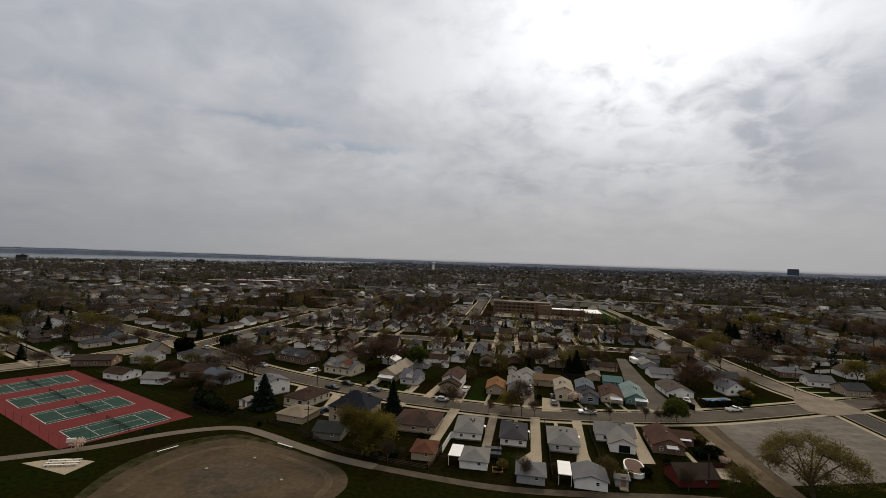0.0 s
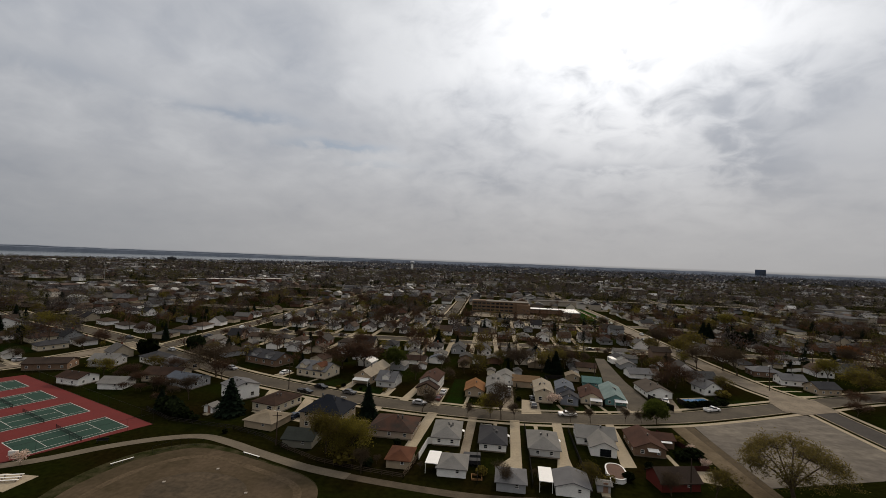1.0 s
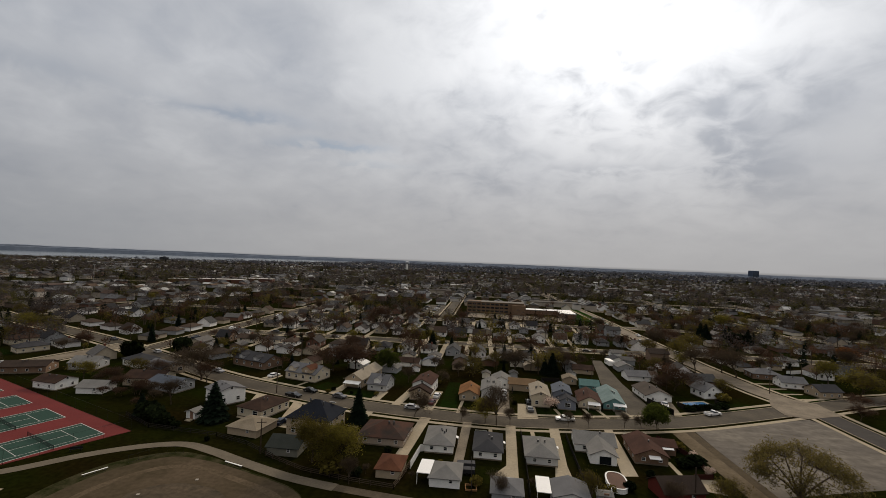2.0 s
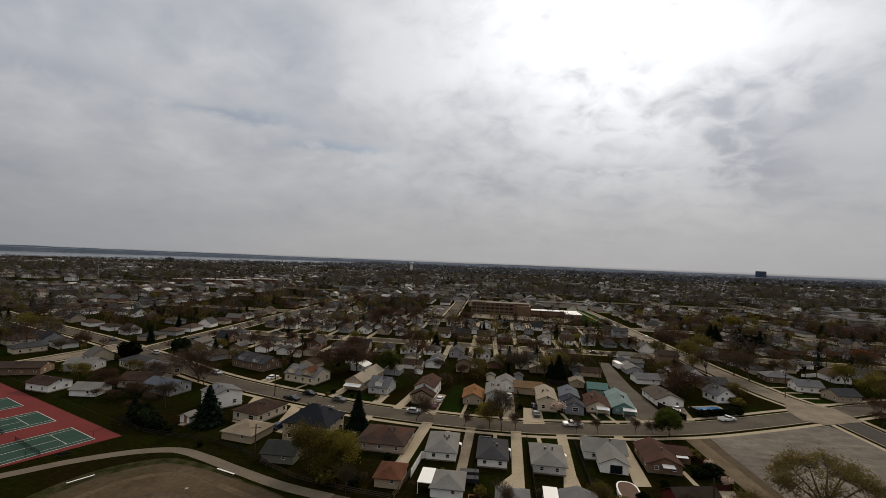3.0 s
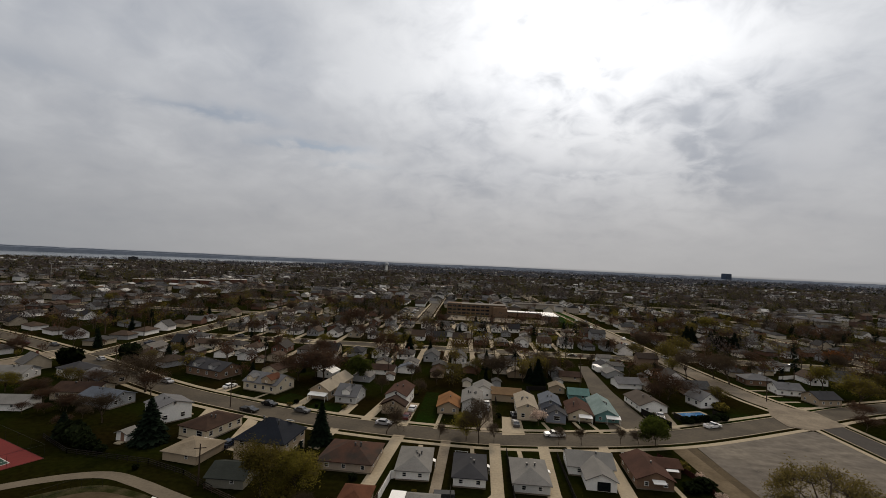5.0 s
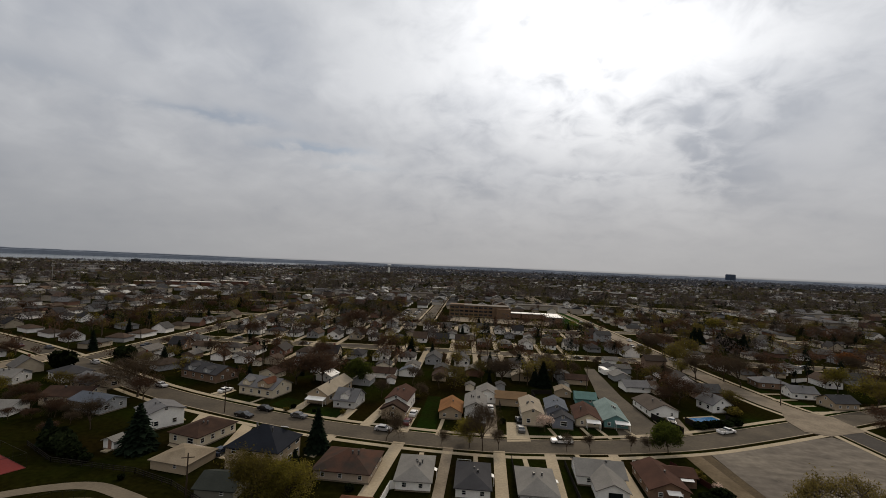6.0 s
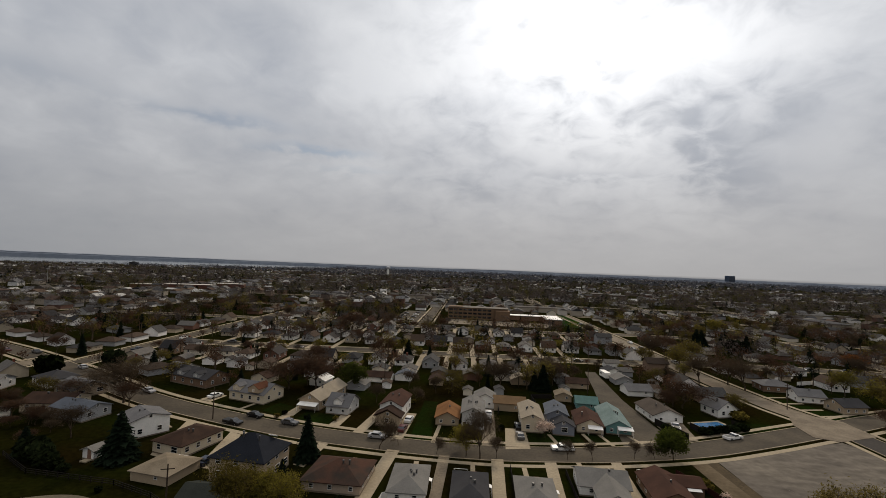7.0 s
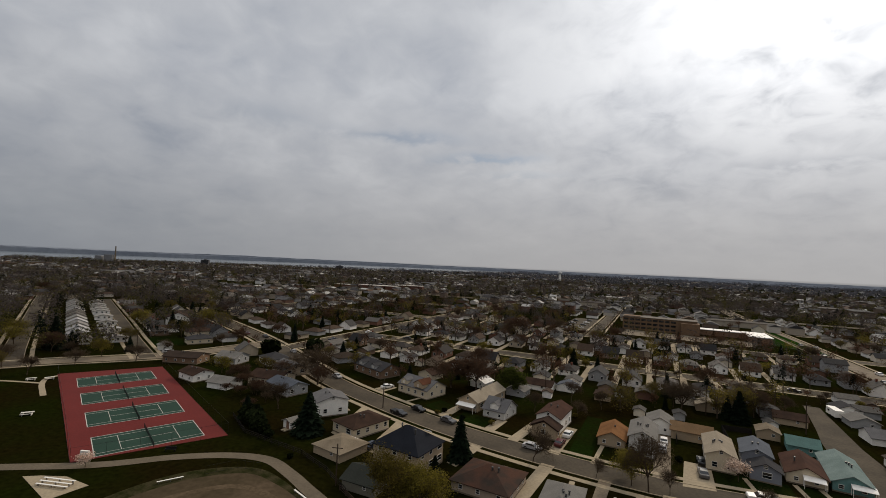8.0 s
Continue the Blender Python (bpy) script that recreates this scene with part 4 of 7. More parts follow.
dormer(ho, 0, -2.5, 2.7, 2.4, 3.0, S_WHITE, R_GREY)
house(-20.2, 162.5, -5, 6.4, 12.0, 4.3, "y", 0.46, S_WHITE, R_REDBR, "two-storey white house with a red-brown front gable roof", storeys=2, wins=(2, 3))
part("porch_roof", roof_mesh(7.2, 3.8, 2.8, "y", 0.5)[0], R_BROWN, house(-20.6, 153.6, -5, 6.6, 3.4, 2.7, "y", 0.5, S_TAN, R_BROWN, "tan front room with a brown gable", "porch", "porch", wins=(1, 1), chimney=False, vents=0, group="porches"), at=pose(0, 0, 0.1))
house(-4.6, 160.4, 0, 6.4, 10.6, 2.2, "y", 0.50, S_TAN, R_ORANGE, "small cream house with a bright orange-brown roof", wins=(2, 2), vents=1)
house(2.6, 159.0, -1, 6.0, 12.4, 4.6, "y", 0.5, S_PALE, R_LGREY, "tall pale grey house with a front gable", storeys=2, wins=(3, 3), vents=4)
gable_garage(6.6, 176.6, -1, 6.6, 8.0, S_WHITE, R_LGREY, "pale grey garage behind a house", "y", 0.5, 2.8)
house(18.9, 160.2, -2, 5.8, 13.4, 3.8, "y", 0.42, S_CREAM, R_SAND, "tall cream house with a sand-coloured gable roof", storeys=2, wins=(2, 3), vents=5)
house(14.2, 174.2, -3, 9.6, 7.2, 2.5, "x", 0.36, S_TAN, shingle("warm_brown", (0.21, 0.15, 0.095)), "tan garage wing with a low brown roof", "garage", "garage", wins=(1, 0), group="garages")
ho = house(26.6, 163.2, -5, 5.8, 9.6, 3.8, "y", 0.45, S_BLUE, R_SLATE, "two-storey slate blue house with a grey roof", storeys=2, wins=(2, 3), awning=(1.0, -7.4, 6.2, 2.0))
house(27.0, 155.0, -5, 5.6, 4.6, 2.7, "y", 0.5, S_BLUE, R_DARK, "slate blue front room with a dark gable", "porch", "porch", wins=(1, 1), chimney=False, vents=0, group="porches")
house(35.2, 161.4, -6, 7.0, 11.6, 2.2, "y", 0.50, S_CREAM, R_REDBR, "cream bungalow with a red-brown roof and white awning", wins=(2, 3), vents=1, awning=(1.2, -6.7, 3.8, 1.8))
house(43.2, 164.4, -6, 6.6, 17.0, 2.2, "y", 0.50, S_TEAL, R_TEAL, "teal bungalow with a grey-green roof and white awning", wins=(2, 4), vents=3, awning=(1.6, -9.3, 4.0, 1.8))
gable_garage(39.6, 180.2, -6, 6.6, 7.0, S_TEAL, mat("teal_roof", (0.10, 0.185, 0.178), 0.8, 0.15, 0.5, 4.0, 0.1), "teal garage with a faded teal roof", "x")
ho = house(60.2, 174, 4, 8.8, 12.0, 2.4, "y", 0.4, S_WHITE, shingle("umber", (0.125, 0.108, 0.094)), "white corner house with a wide grey and brown roof", wins=(2, 3))
house(81.6, 180.0, 14, 7.0, 7.2, 2.8, "y", 0.66, S_WHITE, R_GREY, "white cape house with a steep grey roof", wins=(2, 2), storeys=2)
house(124.6, 202.6, -6, 9.0, 7.2, 2.6, "x", 0.5, S_WHITE, R_GREY, "white cape house with a grey gable roof", wins=(3, 2))
house(129.6, 191.6, 8, 8.8, 7.2, 2.6, "x", 0.5, S_TAN, R_DARK, "tan house with a dark gable roof on a corner", wins=(3, 2))
house(122.4, 217.0, -4, 11.2, 8.0, 2.5, "hip", 0.4, BRICK, R_GREY, "brick ranch house with a grey hip roof", wins=(3, 2))
driveway([(10.5, 141.4), (16.7, 142.6), (16.9, 155.6), (11.5, 155.9)], "pale concrete parking pad before a house")
driveway([(-18.0, 143.6), (-15.3, 143.2), (-14.0, 163.4), (-17.0, 163.8)])
driveway([(-28.8, 146.4), (-26, 145.8), (-22.8, 167), (-25.8, 166.8)])
driveway([(-36.6, 149.4), (-33.6, 148.4), (-32.6, 158.8), (-35.2, 160)])
driveway([(-51.8, 153.6), (-48.6, 152.2), (-48.0, 163.5), (-50.4, 164.3)])
driveway([(-82, 165.0), (-77.5, 163.2), (-76, 170), (-79.5, 171.5)])
driveway([(4.8, 142.5), (8.4, 142.5), (9.2, 172), (5.6, 172)], "dull concrete driveway beside a tall house", OLD_CONCRETE)
for x0, y0, x1, y1 in ((-7.5, 142.6, -6.6, 155), (24.3, 145.6, 23.0, 153), (33.6, 147.0, 32.4, 155), (38.4, 147.6, 36.8, 155), (46.4, 150, 44.6, 155.4), (-66, 157.4, -63.8, 164)):
    structure("garden_path", ribbon([(x0, y0), (x1, y1)], 1.0, -0.2, 0.058), CONCRETE, "narrow concrete path to a front door", "path")


# the corner beyond the crossing: front lawns cut by walks
for k, (x, y) in enumerate(((112.8, 207.5), (113.6, 200.2), (115.2, 193.4), (118.6, 187.4))):
    green = Mesh()
    green.prism([(x - 1.6, y - 2.8), (x + 4.6 + k * 0.6, y - 1.6), (x + 4.4 + k * 0.6, y + 2.6), (x - 2.0, y + 2.4)], -0.2, 0.02)
    structure("lawn", green, LAWN, "green front lawn between two walks", "lawn")
    structure("garden_path", ribbon([(x - 2.2, y - 3.5), (x + 7.0, y - 1.8)], 1.1, -0.2, 0.058), CONCRETE, "narrow concrete path to a front door", "path")


# front walks from the pavement to the doors, and the flare before a garage
for points, width in (([(-10.2, 125.2), (-10.2, 131.6)], 1.1), ([(13.9, 123.2), (13.8, 133.4)], 1.1), ([(27.1, 129.2), (26.7, 136.2)], 1.1), ([(2.4, 123.6), (2.4, 132.2)], 1.0)):
    structure("front_walk", ribbon(points, width, -0.2, 0.036), CONCRETE, "narrow concrete front walk across a lawn", "front walk")
flare = Mesh()
flare.prism([(2.6, 101.4), (8.2, 101.2), (8.0, 112.0), (6.6, 110.6), (4.6, 107.6), (3.2, 104.6)], -0.2, 0.037)
structure("driveway", flare, CONCRETE, "pale concrete driveway flaring out before a garage", "driveway")

# ---- rows of houses behind: a few models, repeated ----
WALLS = palette_mat("row_house_siding", [(0.76, 0.76, 0.75), (0.46, 0.41, 0.33), (0.80, 0.79, 0.78), (0.66, 0.62, 0.54), (0.25, 0.19, 0.15), (0.80, 0.80, 0.79), (0.34, 0.35, 0.36), (0.22, 0.14, 0.11)], 0.8, "o", 0.08)
ROOFS = palette_mat("row_house_shingle", [(0.10, 0.099, 0.098), (0.075, 0.06, 0.05), (0.135, 0.13, 0.123), (0.055, 0.054, 0.056), (0.10, 0.076, 0.06), (0.165, 0.157, 0.148), (0.085, 0.084, 0.083), (0.08, 0.074, 0.07)], 0.92, "o", 0.18)
MODELS = [(7.0, 9.4, 2.4, "hip", 0.44, 1), (6.7, 9.8, 2.6, "y", 0.62, 1), (9.6, 7.0, 2.4, "x", 0.45, 1), (6.6, 9.0, 4.3, "y", 0.55, 2), (7.4, 8.0, 2.6, "x", 0.70, 1), (10.8, 7.4, 2.4, "hip", 0.38, 1)]
model_meshes = {}
for i, (w, d, h, kind, pitch, st) in enumerate(MODELS):
    model_meshes[i] = (wall_mesh(w, d, h, kind, pitch).data("wall", WALLS), roof_mesh(w, d, h, kind, pitch)[0].data("roof", ROOFS), roof_mesh(w, d, h, kind, pitch)[1])
GAR_ME = (wall_mesh(5.6, 6.4, 2.3, "y", 0.4).data("wall", WALLS), roof_mesh(5.6, 6.4, 2.3, "y", 0.4)[0].data("roof", ROOFS))
SHED_ME = (wall_mesh(3.0, 3.2, 2.0, "y", 0.45).data("wall", WALLS), roof_mesh(3.0, 3.2, 2.0, "y", 0.45)[0].data("roof", ROOFS))
TAKEN = []          # centres of what stands already, with a radius


def free(x, y, r):
    return all((x - a) ** 2 + (y - b) ** 2 > (r + q) ** 2 for a, b, q in TAKEN)


for ob in list(scene.objects):
    if ob.parent is None and ob.get("category") in ("house", "garage", "porch"):
        TAKEN.append((ob.location.x, ob.location.y, 6.5 if ob.get("category") == "house" else 4.0))
KINDS_TEXT = ["hip-roofed bungalow among the rows", "front-gabled house among the rows", "side-gabled ranch house among the rows", "two-storey gabled house among the rows", "steep-roofed cape house among the rows", "long hip-roofed ranch house among the rows"]
row_rng = random.Random(11)
row_count = 0


def row_house(x, y, turn, detail):
    """A house of the rows; turn 0 faces +y. detail: with windows."""
    global row_count
    if not free(x, y, 5.3) or on_road(x, y, 5.5):
        return False
    i = row_rng.choice((0, 0, 1, 1, 1, 3, 4, 4) if abs(x) < 110 else (0, 1, 2, 2, 4, 5, 5, 4))
    w, d, h, kind, pitch, st = MODELS[i]
    TAKEN.append((x, y, 5.3))
    row_count += 1
    ho = thing("house", x, y, turn, KINDS_TEXT[i], "house", "houses")
    wm, rm, top = model_meshes[i]
    part("wall", wm, None, ho)
    part("roof", rm, None, ho)
    if detail:
        for s in range(st):
            for u in (-0.28, 0.28):
                add_window(ho, u * w, -d / 2 - 0.03, 1.0 + 2.6 * s, 0, (1.0, 1.2))
                if detail > 1:
                    add_window(ho, u * w, d / 2 + 0.03, 1.0 + 2.6 * s, 180, (1.0, 1.2))
                    add_window(ho, w / 2 + 0.03, u * d, 1.0 + 2.6 * s, 90, (1.0, 1.2))
        if row_rng.random() < 0.3:
            part("chimney", CHIM_ME, None, ho, at=pose(w * 0.14, d * 0.05, top - 1.6))
    return True


def row_garage(x, y, turn):
    if free(x, y, 3.2) and not on_road(x, y, 4.0):
        TAKEN.append((x, y, 3.2))
        g = thing("garage", x, y, turn, "small gabled back-yard garage", "garage", "garages")
        part("wall", GAR_ME[0], None, g)
        part("roof", GAR_ME[1], None, g)


def row_drive(x, y0, y1):
    ms = Mesh()
    ms.box(x, (y0 + y1) / 2, -0.2, 2.6, abs(y1 - y0), 0.25)
    structure("driveway", ms, CONCRETE, "pale concrete driveway between houses", "driveway")


def on_road(x, y, margin):
    for line, width in ROADS:
        for a, b in zip(line, line[1:]):
            dx, dy = b[0] - a[0], b[1] - a[1]
            t = max(0.0, min(1.0, ((x - a[0]) * dx + (y - a[1]) * dy) / (dx * dx + dy * dy + 1e-9)))
            if (x - a[0] - t * dx) ** 2 + (y - a[1] - t * dy) ** 2 < (width / 2 + margin) ** 2:
                return True
    return False


def blocked(x, y):
    """School ground, car park, lawn, park and streets."""
    if on_road(x, y, 1.5):
        return True
    if -62 < x < 112 and 372 < y < 470:
        return True
    if abs(x - 100) < 10 or abs(x + 155) < 9 or (abs(x + 33) < 9 and y > 355):
        return True
    if 44 < x < 60 and y < 234:
        return True
    if 108 < x < 141 and 178 < y < 213:
        return True
    return False


for y_row, facing, x0, x1 in ((229, 1, -140, 46), (279, -1, -140, 84), (328, 1, -140, 84), (378, -1, -140, -66)):
    x = x0 + 5
    while x < x1:
        yy = y_row + row_rng.uniform(-1.5, 1.5)
        if not blocked(x, yy) and row_house(x, yy, (0 if facing > 0 else 180) + row_rng.uniform(-2, 2), 2 if y_row < 300 else 1):
            if row_rng.random() < 0.85:
                row_drive(x + 6.4, yy - facing * 12, yy + facing * 24)
            if row_rng.random() < 0.8:
                row_garage(x + 4.8, yy - facing * 18, 0)
        x += row_rng.uniform(11.4, 12.6)
# both sides of the side street, and of the street farther west
for x_row, y0, y1, face in ((85, 196, 345, 90), (84, 480, 590, 90), (121, 232, 590, -90), (-139, 214, 460, 90), (-171, 222, 460, -90), (-48, 475, 590, 90), (-18, 475, 590, -90), (200, 250, 560, 90), (231, 200, 560, -90), (314, 250, 560, 90), (-274, 290, 500, 90), (-306, 290, 500, -90)):
    y = y0
    while y < y1:
        if row_house(x_row + row_rng.uniform(-1.5, 1.5), y, face + row_rng.uniform(-3, 3), 1 if y < 330 else 0):
            sx = 1 if face < 0 else -1
            if row_rng.random() < 0.7:
                row_garage(x_row + sx * 17, y + 5, 90)
        y += row_rng.uniform(13.5, 17)
# along the curve of the main street to the west, and behind the courts
for s, dist in ((1, 17), (-1, 17), (1, 52), (-1, 52)):
    ln = offset(MAIN, s * dist)
    acc = 0.0
    for a, b in zip(ln, ln[1:]):
        acc += math.dist(a, b)
        if acc > 14.5 and b[0] < -104 and not (-190 < b[0] < -84 and b[1] < 150):
            if row_house(b[0], b[1], math.degrees(math.atan2(b[1] - a[1], b[0] - a[0])) + (180 if s > 0 else 0), 1):
                acc = 0.0
# rows of small pale houses west of the courts
PALE = palette_mat("pale_siding", [(0.80, 0.80, 0.79), (0.70, 0.69, 0.66), (0.76, 0.76, 0.76), (0.62, 0.60, 0.56)], 0.8, "o", 0.06)
PALE_ROOF = palette_mat("pale_shingle", [(0.36, 0.36, 0.365), (0.30, 0.295, 0.285), (0.14, 0.125, 0.112), (0.25, 0.245, 0.24)], 0.9, "o", 0.12)
small_w, small_d, small_h, small_pitch = 9.0, 7.6, 2.6, 0.5
SMALL = (wall_mesh(small_w, small_d, small_h, "y", small_pitch).data("wall", PALE), roof_mesh(small_w, small_d, small_h, "y", small_pitch)[0].data("roof", PALE_ROOF))
LOW = (wall_mesh(9.0, 6.0, 2.2, "y", 0.24).data("wall", PALE), roof_mesh(9.0, 6.0, 2.2, "y", 0.24)[0].data("roof", PALE_ROOF))


def pale_house(x, y, turn, meshes, label):
    if not free(x, y, 4.4) or on_road(x, y, 3.6):
        return
    TAKEN.append((x, y, 4.6))
    ho = thing("house", x, y, turn + row_rng.uniform(-3, 3), label, "house", "houses")
    part("wall", meshes[0], None, ho)
    part("roof", meshes[1], None, ho)
    for u in (-0.28, 0.05, 0.3):
        add_window(ho, u * 9.0, -(small_d if meshes is SMALL else 6.0) / 2 - 0.03, 0.9, 0, (1.0, 1.2))


for i in range(14):
    pale_house(-233.5 - i * 12.9, 149.0 + i * 5.85, 65, SMALL, "small white side-gabled house in a close row")
    if row_rng.random() < 0.75:
        pale_house(-228.0 - i * 12.9 + row_rng.uniform(-2, 2), 161.3 + i * 5.85, 65, LOW, "low pale house in a close row")
    if i > 1:
        row_house(-231 - i * 14.5, 118 + i * 6.5, 245, 1)
        row_house(-247 - i * 14.5, 100 + i * 6.5, 65, 0)
        row_house(-203 - i * 14.5, 172 + i * 6.5, 65, 1)
two = house(-259, 213, 56, 12.5, 11.0, 4.4, "y", 0.5, S_WHITE, R_BROWN, "big white house with two dark garage bays", wins=(0, 2), chimney=False, door=0)
# each garage bay is a flat dark panel set on the closed front wall
for u in (-2.9, 2.9):
    opening = Mesh()
    opening.box(0, 0, 0.1, 4.2, 0.12, 2.0)
    part("garage_opening", opening, DARK_METAL, two, "flat dark panel at a garage bay", at=pose(u, -5.55, 0))
TAKEN.append((-263, 213, 7.0))
for x, y, turn, w, d, wall, roof, txt in ((-236, 191, 66, 11.5, 6.6, S_WHITE, R_BROWN, "long white house with a low brown roof"), (-216, 196, 66, 12.5, 7.5, S_CREAM, R_BROWN, "cream house with a brown hip roof"), (-196.5, 182, 66, 11, 7.0, S_CREAM, R_DARK, "cream house with a dark hip roof")):
    house(x, y, turn, w, d, 2.6, "hip" if "hip" in txt else "x", 0.42, wall, roof, txt, wins=(3, 2))
    TAKEN.append((x, y, 6.5))
gable_garage(-195, 164.2, 62, 5.4, 5.0, S_WHITE, R_LGREY, "small white garage beside a street corner", "y", 0.4)
TAKEN.append((-195, 164.2, 4.0))
side_lawn = Mesh()
side_lawn.prism([(-203, 164.5), (-197, 177), (-222, 188), (-228, 176.5)], -0.2, 0.025)
structure("lawn", side_lawn, LAWN, "green lawn beside a street corner", "lawn")
for x0, y0 in ((150, 178), (166, 186), (150, 200), (168, 206), (185, 212), (150, 224), (168, 230), (152, 250), (172, 262), (155, 280), (175, 292), (152, 310), (160, 335), (180, 330), (150, 390), (170, 400), (188, 380)):
    row_house(x0, y0, row_rng.choice((0, 90)), 1)


# small sheds
for x, y in ((-47, 181), (-28, 190), (1, 187), (12, 190), (36, 196), (-60, 200), (-86, 205), (-6, 206), (28, 212), (70, 196), (74, 212), (73, 240), (-100, 215), (-45, 212), (12, 212), (-118, 190)):
    if free(x, y, 1.5):
        TAKEN.append((x, y, 2.0))
        sh = thing("shed", x, y, row_rng.uniform(-8, 8), "small gabled garden shed in a back yard", "shed", "sheds")
        part("wall", SHED_ME[0], None, sh)
        part("roof", SHED_ME[1], None, sh)
# back yards of the block behind the street
for x, y, turn, w, d, wall, roof, txt in (
        (-37.6, 187.5, -6, 6.4, 6.6, S_GREY, R_LGREY, "pale grey back-yard garage with a gable"), (-33.2, 199.4, -4, 11.0, 6.6, S_WHITE, R_BROWN, "wide white garage with a brown roof"), (-23.6, 203, -4, 6.2, 6.0, S_WHITE, R_SLATE, "white garage with a slate roof"),
        (-10.8, 199, 0, 5.0, 5.6, S_TAN, R_BROWN, "tan shed with a brown roof"), (21.0, 206, 0, 7.0, 6.0, S_TAN, R_SAND, "tan garage with a sand-coloured roof"), (42.6, 205.6, -5, 8.2, 6.2, S_TAN, R_BROWN, "tan garage with a dark brown roof"),
        (33.6, 187, -5, 5.2, 5.2, S_TAN, R_TAN, "small tan timber shed behind a bungalow"), (63.0, 200, 4, 9.0, 7.4, S_WHITE, R_GREY, "white garage beside the alley"), (62.5, 215, 4, 7.0, 6.4, S_GREY, R_LGREY, "grey garage beside the alley"), (63.0, 229, 4, 7.0, 6.4, S_WHITE, R_DARK, "white garage beside the alley"), (-52, 190, -10, 6.0, 6.2, S_WHITE, R_WHITE, "white garage with a pale flat roof"), (-73, 190, -14, 7.0, 6.4, S_CREAM, R_BROWN, "cream garage with a brown roof"), (-108, 196, -20, 9.4, 7.0, S_WHITE, R_LGREY, "white garage with a pale roof")):
    gable_garage(x, y, turn, w, d, wall, roof, txt, "x" if w > d + 1 else "y", 0.42)
    TAKEN.append((x, y, 5.0))
for x, y, turn in ((58.4, 222.5, 96),):
    tr = thing("camper_trailer", x, y, turn, "white camper trailer parked beside the alley", "trailer", "trailers")
    ms = Mesh()
    ms.prism([(-3.2, -1.2), (3.0, -1.2), (3.3, -0.8), (3.3, 0.8), (3.0, 1.2), (-3.2, 1.2)], 0.55, 2.7)
    part("body", ms, TRIM, tr)
    for sy in (-1, 1):
        ms = Mesh()
        ms.tube((-0.3, sy * 1.0, 0.36), (-0.3, sy * 1.22, 0.36), 0.36, 0.36, 10)
        part("wheel", ms, TYRE, tr)
        ms = Mesh()
        ms.box(1.2, sy * 1.21, 1.5, 1.2, 0.05, 0.6)
        part("window", ms, GLASS, tr)


